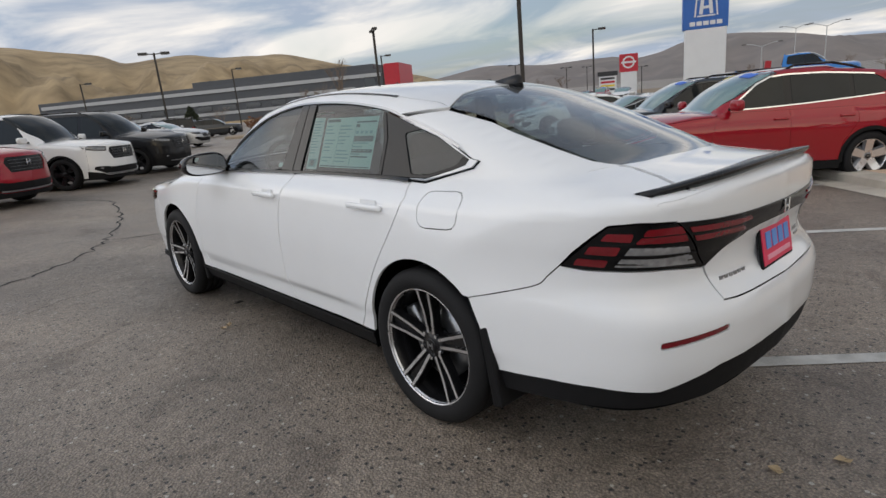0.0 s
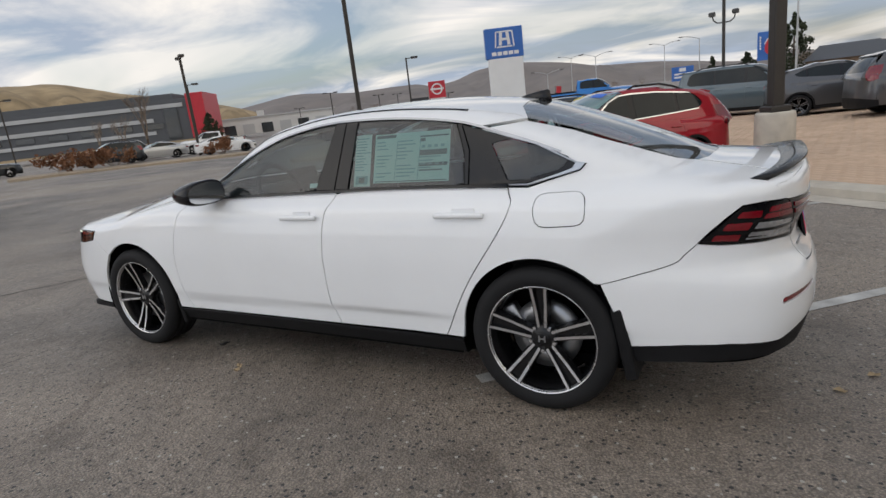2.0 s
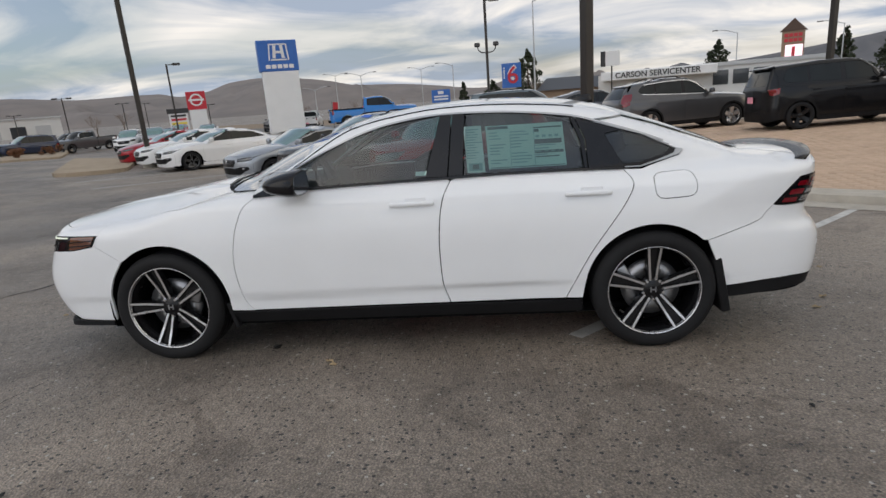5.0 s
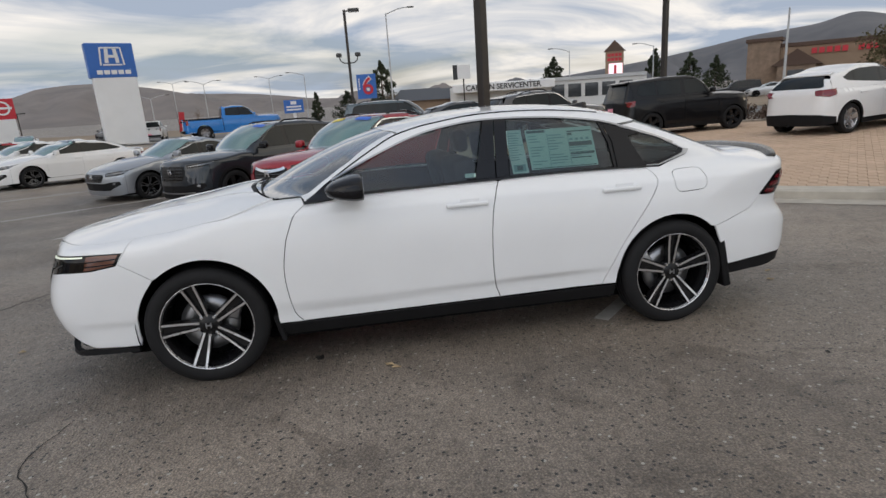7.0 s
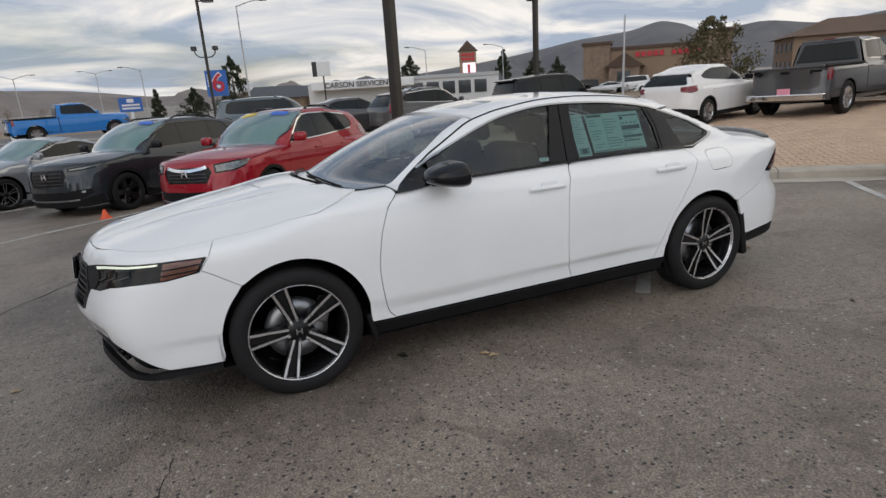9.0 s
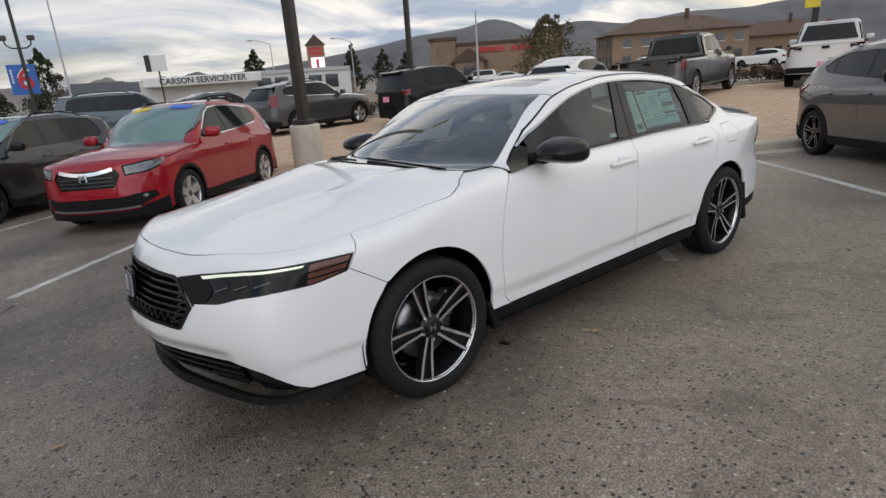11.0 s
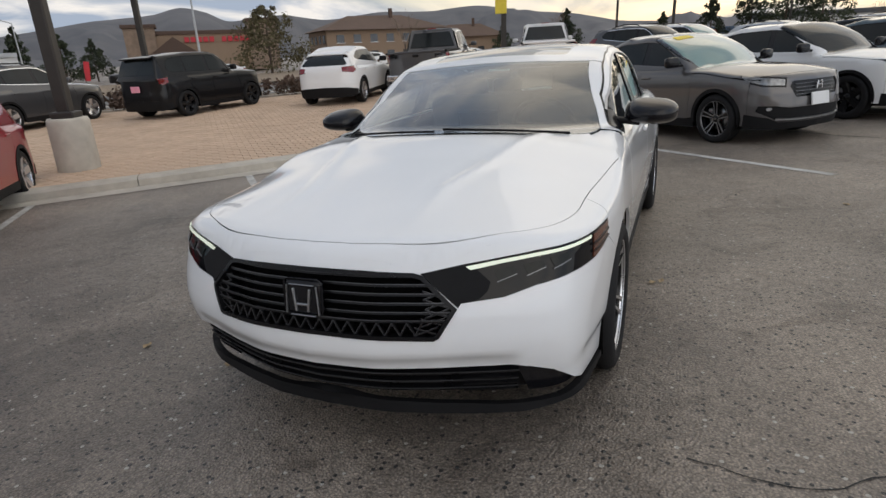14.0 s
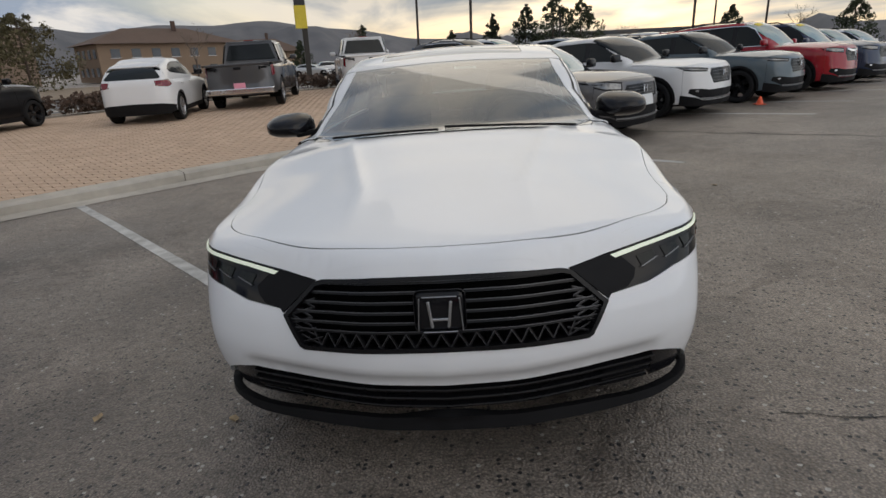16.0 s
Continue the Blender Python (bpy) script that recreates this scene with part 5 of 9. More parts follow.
# ---- the white saloon ----
HERO_SHAPE = Shape(
    plan=[(-2.6, 0.80), (-2.35, 0.845), (-2.1, 0.878), (-1.8, 0.908), (-1.415, 0.922), (-1.0, 0.912), (0.0, 0.908), (0.9, 0.912), (1.415, 0.922), (1.75, 0.906), (2.1, 0.866), (2.5, 0.80)],
    sect=[(0.05, -0.07), (0.2, -0.045), (0.28, -0.03), (0.38, -0.022), (0.42, -0.012), (0.55, -0.004), (0.66, 0.0), (0.80, -0.008), (0.89, -0.022), (0.935, -0.034), (0.955, -0.05), (1.0, -0.082), (1.06, -0.135), (1.2, -0.3)],
    deck=[(-2.6, 0.96), (-2.48, 1.018), (-2.35, 1.036), (-2.2, 1.046), (-2.0, 1.056), (-1.6, 1.05), (-1.0, 1.03), (0.6, 1.02), (1.0, 1.03), (1.19, 1.03), (1.58, 0.975), (1.84, 0.932), (2.12, 0.876), (2.3, 0.838), (2.42, 0.80), (2.5, 0.76)],
    crown=[(-2.5, 0.08), (-2.2, 0.075), (-1.9, 0.05), (-1.0, 0.03), (0.8, 0.03), (1.2, 0.075), (1.6, 0.10), (2.0, 0.075), (2.4, 0.04)],
    nose=[(0.0, 2.24), (0.14, 2.31), (0.20, 2.345), (0.26, 2.380), (0.33, 2.415), (0.40, 2.446), (0.46, 2.464), (0.51, 2.470), (0.58, 2.460), (0.67, 2.43), (0.74, 2.40), (0.80, 2.375), (0.86, 2.34), (1.0, 2.2)],
    nose_c=[(0, 0), (0.2, 0.018), (0.377, 0.068), (0.5, 0.115), (0.65, 0.175), (0.746, 0.225), (0.82, 0.29), (0.87, 0.40), (0.90, 0.53), (0.93, 0.75), (1.2, 3.0)],
    tail=[(0.0, 2.36), (0.2, 2.42), (0.35, 2.47), (0.45, 2.49), (0.56, 2.492), (0.62, 2.472), (0.67, 2.43), (0.72, 2.408), (0.78, 2.412), (0.83, 2.436), (0.87, 2.444), (0.90, 2.446), (0.97, 2.448), (1.03, 2.445), (1.1, 2.44)],
    tail_c=[(0, 0), (0.3, 0.015), (0.5, 0.05), (0.65, 0.11), (0.75, 0.185), (0.83, 0.34), (0.87, 0.52), (0.91, 0.75), (1.2, 3.0)],
    cab=[(1.6, 0.70), (1.35, 0.865), (1.13, 1.01), (0.909, 1.13), (0.678, 1.232), (0.502, 1.297), (0.252, 1.368), (0.016, 1.412), (-0.208, 1.436), (-0.456, 1.445), (-0.726, 1.438), (-0.98, 1.416), (-1.2, 1.378), (-1.49, 1.285), (-1.78, 1.175), (-2.02, 1.07), (-2.3, 0.93), (-2.6, 0.70)],
    cab_w=[(-2.3, 0.62), (-2.0, 0.69), (-1.6, 0.765), (-1.2, 0.805), (-0.6, 0.818), (0.0, 0.818), (0.6, 0.805), (1.3, 0.79)],
    lean=0.40, cab_base=1.0, bend_f=0.26, bend_r=0.12, roof_crown=0.035, bend_y=0.2)
HS = HERO_SHAPE
hero = thing("sedan", SLOPE @ pose(0.006, 0, -0.007) @ pose(-0.9, 0, 0) @ pose(0, 0, 0, 0, -0.8, 0) @ pose(0.9, 0, 0), "pearl white four-door saloon car with black split-spoke wheels", "car")

WB, HUB_Z, HUB_X = 1.415, 0.335, 0.80
F_ARCH, R_ARCH = (1.405, 0.345, 0.375), (-1.41, 0.345, 0.368)
SILL = 0.30


def line3(kind, pts):
    return HS.lift(*chart_rays(kind, pts))[0]


# outlines in side view, as (y, z)
BONNET_SIDE = smooth_line([(-0.702, 1.0), (-0.762, 1.082), (-0.818, 1.143), (-0.860, 1.215), (-0.871, 1.262), (-0.865, 1.317), (-0.836, 1.474), (-0.812, 1.625), (-0.803, 1.742)])
DOOR_F = smooth_line([(0.82, 0.972), (0.880, 0.911), (0.913, 0.841), (0.943, 0.75), (0.966, 0.578), (0.939, 0.367), (0.892, SILL - 0.004)])
DOOR_B = smooth_line([(-0.32, 1.012), (-0.283, 0.939), (-0.254, 0.82), (-0.24, 0.637), (-0.248, 0.417), (-0.282, SILL)])
DOOR_R = smooth_line([(-1.267, 1.014), (-1.303, 0.939), (-1.248, 0.82), (-1.076, 0.57), (-0.936, SILL + 0.006)])
BELT = smooth_line([(0.82, 0.972), (0.69, 0.982), (0.568, 0.993), (0.309, 1.002), (-0.236, 1.012), (-0.669, 1.02), (-1.093, 1.018), (-1.267, 1.014)])
GLASS_TOP = smooth_line([(0.69, 1.04), (0.642, 1.077), (0.391, 1.196), (0.158, 1.286), (-0.059, 1.333), (-0.296, 1.354), (-0.644, 1.345), (-0.94, 1.312), (-1.11, 1.273), (-1.38, 1.182), (-1.60, 1.092)])
RAIL = smooth_line([(0.82, 0.974), (0.758, 1.006), (0.69, 1.056), (0.55, 1.145), (0.40, 1.235), (0.281, 1.297), (0.16, 1.333), (0.02, 1.360), (-0.25, 1.392), (-0.6, 1.394), (-0.95, 1.366), (-1.2, 1.326), (-1.30, 1.296)])


def between(line, y_hi, y_lo):
    return [p for p in line if y_lo <= p[0] <= y_hi]


# fenders
arch_f = arch(*F_ARCH, -8, 172, 34)
BONNET_LINE = line3("top", BONNET_SIDE)
WS_CORNER = line3("top", [(-0.716, 0.968), (-0.730, 0.915), (-0.740, 0.838)])
fender_poly = to_chart("slant", np.vstack([BONNET_LINE, [(-0.882, 1.766, 0.816)], line3("side", [(1.776, 0.797), (1.818, 0.737), (1.655, 0.634)] + [p for p in arch_f if p[0] < 1.652 and p[1] > 0.3] + [(1.03, SILL)] + DOOR_F[::-1]), WS_CORNER[::-1]]))
# doors, with a side crease pressed in
def crease(p):
    zc = 0.925 + 0.012 * np.clip((0.9 - p[:, 1]) / 1.2, 0, 1)
    return -0.011 / (1 + np.exp(-(p[:, 2] - zc) / 0.009)) * np.clip((1.5 - p[:, 1]) / 0.4, 0, 1) * np.clip((p[:, 1] + 2.0) / 0.4, 0, 1) - 0.008 / (1 + np.exp((p[:, 2] - 0.385 + 0.025 * p[:, 1]) / 0.006)) * np.clip((1.0 - np.abs(p[:, 1] - 0.05)) / 0.2, 0, 1)


panel(HS, "slant", fender_poly, WHITE, "fender", hero, mirror=True, warp=crease, step=0.028, gap=0.0016)
fdoor = between(BELT, 0.82, -0.32) + DOOR_B[1:] + DOOR_F[::-1][:-1]
panel(HS, "side", fdoor, WHITE, "front_door", hero, mirror=True, warp=crease, step=0.028, gap=0.0028)
rdoor = between(BELT, -0.325, -1.267) + DOOR_R[1:] + [(-0.282, SILL)] + DOOR_B[::-1][1:-1]
panel(HS, "side", rdoor, WHITE, "rear_door", hero, mirror=True, warp=crease, step=0.028, gap=0.0028)
# side glass and pillars
top_f = between(GLASS_TOP, 0.66, -0.26)
glass_f = [(0.60, 0.996)] + [(0.60, 1.062)] + [p for p in top_f if p[0] < 0.60] + [(-0.262, 1.352), (-0.17, 1.02)] + [p for p in BELT[::-1] if -0.165 < p[0] < 0.59]
GF = [(p[0], p[1] + (0.006 if p[1] < 1.03 else 0)) for p in glass_f]
panel(HS, "side", GF, GLASS_DARK, "front_side_window", hero, mirror=True, out=-0.006, edge=0.004)
panel(HS, "side", [(-0.268, 1.354), (-0.334, 1.354), (-0.300, 1.018), (-0.175, 1.018)], BLACK_GLOSS, "door_pillar", hero, mirror=True, out=0.001)
panel(HS, "side", [(-0.338, 1.354), (-0.41, 1.352), (-0.388, 1.02), (-0.305, 1.02)], BLACK_GLOSS, "door_pillar", hero, mirror=True, out=0.001)
GR = [(-0.415, 1.351)] + between(GLASS_TOP, -0.42, -0.975) + [(-0.985, 1.30), (-1.035, 1.176), (-1.05, 1.03)] + [(p[0], p[1] + 0.006) for p in BELT[::-1] if -1.045 < p[0] < -0.395] + [(-0.392, 1.026)]
panel(HS, "side", GR, GLASS_REAR, "rear_side_window", hero, mirror=True, out=-0.006, edge=0.004)
panel(HS, "side", [(-0.99, 1.302), (-1.016, 1.294), (-1.066, 1.176), (-1.075, 1.024), (-1.055, 1.024), (-1.04, 1.17)], BLACK_GLOSS, "door_pillar", hero, mirror=True, out=0.001)
QW = rounded([(-1.175, 1.198), (-1.27, 1.212), (-1.40, 1.174), (-1.535, 1.122), (-1.50, 1.075), (-1.36, 1.035), (-1.265, 1.035)], 0.015)
QB = [(-1.02, 1.292), (-1.12, 1.262), (-1.38, 1.179), (-1.555, 1.094), (-1.545, 1.075), (-1.49, 1.056), (-1.36, 1.019), (-1.27, 1.020), (-1.079, 1.022), (-1.07, 1.176)]
panel(HS, "side", QW, GLASS_QUARTER, "quarter_window", hero, mirror=True, out=-0.004, edge=0.004)
panel(HS, "side", QB, BLACK_GLOSS, "quarter_surround", hero, holes=[QW], mirror=True, out=0.0015, edge=0.008)
QTRIM = [(-1.118, 1.268), (-1.38, 1.19), (-1.56, 1.10), (-1.60, 1.092), (-1.578, 1.066), (-1.50, 1.045), (-1.36, 1.012), (-1.275, 1.014), (-1.25, 1.03)]
panel(HS, "side", QTRIM, SATIN, "quarter_trim", hero, holes=[QB], mirror=True, out=0.003, edge=0.008)
# sail panel in front of the door glass, carries the mirror
panel(HS, "side", [(0.812, 0.977), (0.755, 1.003), (0.69, 1.050), (0.64, 1.078), (0.605, 1.064), (0.605, 0.992), (0.66, 0.980), (0.74, 0.974)], BLACK_GLOSS, "mirror_sail", hero, mirror=True, out=0.003, gap=0.0006)
# rail between side glass and roof, running down into the screen pillar
rail_poly = [p for p in RAIL if p[0] < 0.655] + [(-1.30, 1.296)] + [(p[0], p[1] + 0.006) for p in GLASS_TOP[::-1] if -1.12 < p[0] < 0.645]
panel(HS, "side", rail_poly, WHITE, "roof_rail_panel", hero, mirror=True, gap=0.0008)
strip(HS, "side", [p for p in RAIL if -1.05 < p[0] < 0.81], 0.006, BLACK_GLOSS, "door_seal", hero, out=0.0012, mirror=True)
strip(HS, "side", [(p[0], p[1] + 0.004) for p in GLASS_TOP if -1.50 < p[0] < 0.66], 0.009, SATIN, "window_trim", hero, mirror=True, label="satin chrome window trim")
strip(HS, "side", [(p[0], p[1] - 0.002) for p in BELT], 0.012, BLACK_GLOSS, "belt_seal", hero, mirror=True)
# quarter panels
GLASS_SIDE = [(-1.30, 1.296), (-1.5, 1.236), (-1.75, 1.142), (-1.93, 1.072), (-2.0, 1.052), (-2.2, 1.025), (-2.36, 1.0)]
TAIL_TOP = [(-2.36, 0.932), (-2.337, 0.914), (-2.267, 0.919), (-2.192, 0.912), (-2.146, 0.875), (-2.088, 0.823), (-2.043, 0.775)]
SEAM = smooth_line([(-2.043, 0.775), (-2.0, 0.733), (-1.956, 0.695), (-1.80, 0.645), (-1.687, 0.612)])
arch_r = arch(*R_ARCH, 8, 172)
arch_r_up = sorted([p for p in arch_r if p[0] > -1.685], key=lambda p: p[0])
quarter = [(-1.12, 1.272), (-1.30, 1.296)] + GLASS_SIDE[1:] + TAIL_TOP + SEAM[1:] + arch_r_up + [(-1.03, SILL + 0.004), (-0.936, SILL + 0.006)] + DOOR_R[::-1][1:]
FUEL = rounded([(-1.406, 0.988), (-1.622, 0.996), (-1.632, 0.856), (-1.416, 0.846)], 0.05)
panel(HS, "side", quarter, WHITE, "quarter_panel", hero, holes=[QTRIM, FUEL], mirror=True, warp=crease, step=0.028, gap=0.0024)
panel(HS, "side", FUEL, WHITE, "fuel_flap", hero, warp=crease)
panel(HS, "side", FUEL, WHITE, "filler_panel", hero, warp=crease)[0].scale.x = -1
# sills
panel(HS, "side", [(1.04, SILL - 0.005), (1.04, 0.215), (-1.03, 0.215), (-1.03, SILL - 0.002)], BLACK_PLASTIC, "sill", hero, mirror=True, out=-0.004, warp=lambda p: np.where(p[:, 2] > 0.275, 0.012, -0.012 * (0.275 - p[:, 2]) / 0.08))

# bonnet
hood_edge = smooth_line([(-0.803, 1.742), (-0.800, 1.868), (-0.786, 1.942), (-0.754, 2.022), (-0.692, 2.10), (-0.60, 2.172), (-0.50, 2.234), (-0.378, 2.286), (-0.2, 2.325), (0.0, 2.338)], 10)
cowl = [(-0.702, 1.0), (-0.66, 1.035), (-0.45, 1.135), (-0.2, 1.19), (0, 1.205)]
hood_half = BONNET_SIDE + hood_edge[1:]
hood_poly = hood_half + [(-x, y) for x, y in hood_half[::-1][1:]] + [(-x, y) for x, y in cowl[:-1]] + cowl[::-1]
def hood_press(p):
    x = np.abs(p[:, 0])
    ridge = 0.30 + 0.20 * np.clip((1.9 - p[:, 1]) / 0.8, 0, 1)
    return 0.007 * np.exp(-((x - ridge) / 0.035) ** 2) * np.clip((2.25 - p[:, 1]) / 0.4, 0, 1) - 0.004 * np.clip((ridge - x) / 0.1, 0, 1) * np.clip((2.28 - p[:, 1]) / 0.4, 0, 1)
panel(HS, "top", hood_poly, WHITE, "bonnet", hero, step=0.022, gap=0.0014, warp=hood_press)
# cowl, windscreen, roof, rear glass
ws_low = [(-0.740, 0.838), (-0.730, 0.915), (-0.716, 0.968), (-0.698, 0.992), (-0.64, 1.03), (-0.45, 1.108), (-0.2, 1.16), (0, 1.175)]
A_LINE = line3("side", [p for p in RAIL if 0.2 < p[0] < 0.82])
ws_side = smooth_line([(-0.740, 0.838), (-0.698, 0.70), (-0.662, 0.60), (-0.631, 0.50), (-0.606, 0.40), (-0.592, 0.275)])
ws_top = [(-0.605, 0.262), (-0.4, 0.312), (-0.2, 0.335), (0, 0.345)]
ws_half = ws_side[1:] + ws_top[1:]
ws_poly = ws_half + [(-x, y) for x, y in ws_half[::-1][1:]] + [(-x, y) for x, y in ws_low[:-1]] + ws_low[::-1]
panel(HS, "top", ws_poly, GLASS_CLEAR, "windscreen", hero, out=-0.002, edge=0.004)
screen_edge = line3("top", ws_side)
panel(HS, "slant", to_chart("slant", np.vstack([[p for p in A_LINE if p[1] > 0.262], screen_edge[::-1]])), WHITE, "screen_pillar", hero, mirror=True, gap=0, edge=0.006)
cowl_poly = cowl + [(-x, y) for x, y in cowl[::-1][1:]] + [(-x, y) for x, y in ws_low[3:-1]] + ws_low[:2:-1]
panel(HS, "top", cowl_poly, BLACK_PLASTIC, "cowl_panel", hero, out=-0.012)
ROOF_LINE = line3("side", [p for p in RAIL if p[0] < 0.26])
roof_half = ws_top[::-1][:-1] + [(p[0], p[1]) for p in ROOF_LINE] + [(-0.565, -1.295), (-0.4, -1.215), (-0.2, -1.18), (0, -1.17)]
roof_poly = roof_half + [(-x, y) for x, y in roof_half[::-1][1:-1]]
SUNROOF = rounded([(-0.44, 0.19), (0.44, 0.19), (0.44, -0.30), (-0.44, -0.30)], 0.06)
panel(HS, "top", roof_poly, WHITE, "roof", hero, holes=[SUNROOF], gap=0.0008)
panel(HS, "top", SUNROOF, ROOF_GLASS, "sunroof", hero, out=-0.003, gap=0.001, edge=0.004)
panel(HS, "top", shrink(roof_poly, 0.02), LINING, "headliner", hero, out=-0.035, gap=0, edge=0, step=0.08)
panel(HS, "side", shrink(rail_poly, 0.004), LINING, "pillar_lining", hero, mirror=True, out=-0.02, gap=0, edge=0, step=0.05)
RG_LINE = line3("side", [p for p in smooth_line(GLASS_SIDE) if -1.97 < p[0] < -1.30])
rg_half = [(0, -1.17), (-0.2, -1.18), (-0.4, -1.215), (-0.565, -1.295)] + [(p[0], p[1]) for p in RG_LINE] + [(-0.55, -1.965), (-0.3, -2.045), (0, -2.07)]
rg_poly = rg_half + [(-x, y) for x, y in rg_half[::-1][1:-1]]
panel(HS, "top", rg_poly, GLASS_BACK, "rear_window", hero, out=-0.002, edge=0.004)
BOOT_EDGE = smooth_line([(-0.70, -2.30), (-0.62, -2.345), (-0.5, -2.382), (-0.3, -2.408), (0, -2.418)], 8)
BL_LINE = line3("side", [p for p in smooth_line(GLASS_SIDE) if -2.36 <= p[0] < -1.97])
boot_half = [(0, -2.07), (-0.3, -2.045), (-0.55, -1.965)] + [(p[0], p[1]) for p in BL_LINE] + BOOT_EDGE
boot_poly = boot_half + [(-x, y) for x, y in boot_half[::-1][1:-1]]
panel(HS, "top", boot_poly, WHITE, "boot_lid", hero, gap=0.0008)


def both_top(a, b):
    """The band between two half lines that run to the middle, with its mirror image."""
    return a + [(-x, y) for x, y in a[::-1][1:]] + [(-x, y) for x, y in b] + b[::-1][1:]


# rear face, as (x, y, z) put into the rear chart
def rc(pts):
    return [tuple(q) for q in to_chart("rear", pts)]


def fc(pts):
    return [tuple(q) for q in to_chart("front", pts)]


def both(pts):
    """A half outline from the middle outwards and back to the middle, closed by its mirror image."""
    return pts + [(-x, y) for x, y in pts[::-1] if abs(x) > 1e-6]


LIP = [tuple(p) for p in line3("top", BOOT_EDGE[::-1])]
BAR_TOP = [(-0.643, -2.34, 0.912), (-0.475, -2.40, 0.904), (-0.22, -2.44, 0.899), (0, -2.45, 0.898)]
face_up = rc(LIP) + rc(BAR_TOP)
panel(HS, "rear", both([q for q in face_up]), WHITE, "boot_face_upper", hero, gap=0)
BAR_LOW = [(0, -2.45, 0.838), (-0.2, -2.44, 0.836), (-0.30, -2.42, 0.829), (-0.38, -2.39, 0.800), (-0.45, -2.37, 0.763), (-0.49, -2.36, 0.741)]
bar_poly = both(rc(BAR_TOP[::-1]) + rc([(-0.60, -2.355, 0.868)]) + rc(BAR_LOW[::-1]))
panel(HS, "rear", bar_poly, SMOKE_LENS, "light_bar", hero, out=0.004, gap=0.001)
lamp = rc([(-0.648, -2.338, 0.912), (-0.742, -2.267, 0.917), (-0.793, -2.192, 0.910), (-0.809, -2.146, 0.873), (-0.823, -2.088, 0.821), (-0.838, -2.044, 0.773), (-0.805, -2.128, 0.767), (-0.764, -2.203, 0.766), (-0.632, -2.305, 0.757), (-0.495, -2.36, 0.742), (-0.605, -2.353, 0.868)])
panel(HS, "rear", lamp, SMOKE_LENS, "tail_lamp", hero, mirror=True, out=0.004, gap=0.001)
for block in ([(-0.823, -2.084, 0.783), (-0.783, -2.173, 0.777), (-0.779, -2.18, 0.802), (-0.819, -2.095, 0.806)],
              [(-0.813, -2.116, 0.822), (-0.770, -2.198, 0.819), (-0.767, -2.215, 0.847), (-0.810, -2.134, 0.848)],
              [(-0.800, -2.166, 0.867), (-0.753, -2.24, 0.862), (-0.752, -2.251, 0.888), (-0.794, -2.186, 0.889)],
              [(-0.744, -2.248, 0.856), (-0.60, -2.345, 0.850), (-0.612, -2.347, 0.872), (-0.735, -2.265, 0.874)],
              [(-0.732, -2.268, 0.878), (-0.615, -2.347, 0.876), (-0.634, -2.343, 0.900), (-0.725, -2.279, 0.898)]):
    panel(HS, "rear", rounded(rc(block), 0.006), RED_LENS, "red_light", hero, mirror=True, out=0.0065, gap=0, edge=0.004)
panel(HS, "rear", rc([(-0.768, -2.197, 0.780), (-0.535, -2.345, 0.762), (-0.592, -2.34, 0.832), (-0.751, -2.235, 0.844)]), CLEAR_LENS, "reversing_light", hero, mirror=True, out=0.007, gap=0, edge=0.004)
for z, k in ((0.783, 0.0), (0.806, 0.008), (0.812, 0.010)):
    strip(HS, "rear", rc([(-0.768, -2.20, z + 0.008), (-0.65, -2.30, z), (-0.55, -2.345, z - 0.004)]), 0.005, SMOKE_LENS, "lens_rib", hero, out=0.009, mirror=True)
for block in ([(-0.592, -2.354, 0.876), (-0.390, -2.406, 0.868), (-0.30, -2.42, 0.872), (-0.30, -2.42, 0.882), (-0.406, -2.409, 0.886), (-0.604, -2.353, 0.893)],
              [(-0.570, -2.354, 0.846), (-0.317, -2.397, 0.842), (-0.344, -2.406, 0.858), (-0.583, -2.356, 0.864)]):
    panel(HS, "rear", rc(block), RED_LENS, "red_light", hero, mirror=True, out=0.008, gap=0, edge=0.004)
face_low = both(rc([(0, -2.45, 0.836), (-0.2, -2.44, 0.834), (-0.30, -2.42, 0.827), (-0.38, -2.39, 0.798), (-0.45, -2.37, 0.761), (-0.488, -2.36, 0.739), (-0.482, -2.40, 0.69), (-0.466, -2.43, 0.632), (-0.40, -2.44, 0.628), (0, -2.5, 0.626)]))
panel(HS, "rear", face_low, WHITE, "boot_face_lower", hero, gap=0.001)
seam3 = line3("side", SEAM)
bump_half = rc([(0, -2.5, 0.624), (-0.40, -2.44, 0.626), (-0.469, -2.43, 0.630), (-0.485, -2.40, 0.69), (-0.494, -2.36, 0.738), (-0.632, -2.305, 0.753), (-0.764, -2.203, 0.762), (-0.81, -2.12, 0.764)]) + rc(seam3) + rc([(-0.90, -1.715, 0.53), (-0.895, -1.76, 0.43), (-0.885, -1.80, 0.345), (-0.86, -2.0, 0.362), (-0.81, -2.15, 0.370), (-0.70, -2.32, 0.362), (-0.62, -2.38, 0.386), (-0.5, -2.43, 0.418), (-0.3, -2.47, 0.424), (0, -2.48, 0.424)])
REFL = rounded(rc([(-0.715, -2.33, 0.537), (-0.478, -2.455, 0.556), (-0.478, -2.455, 0.537), (-0.715, -2.33, 0.515)]), 0.009)
REFL_R = [(-x, y) for x, y in REFL]
panel(HS, "rear", both(bump_half), WHITE, "rear_bumper", hero, holes=[REFL, REFL_R])
panel(HS, "rear", REFL, RED_LENS, "rear_reflector", hero, mirror=True, out=-0.004, edge=0.003)
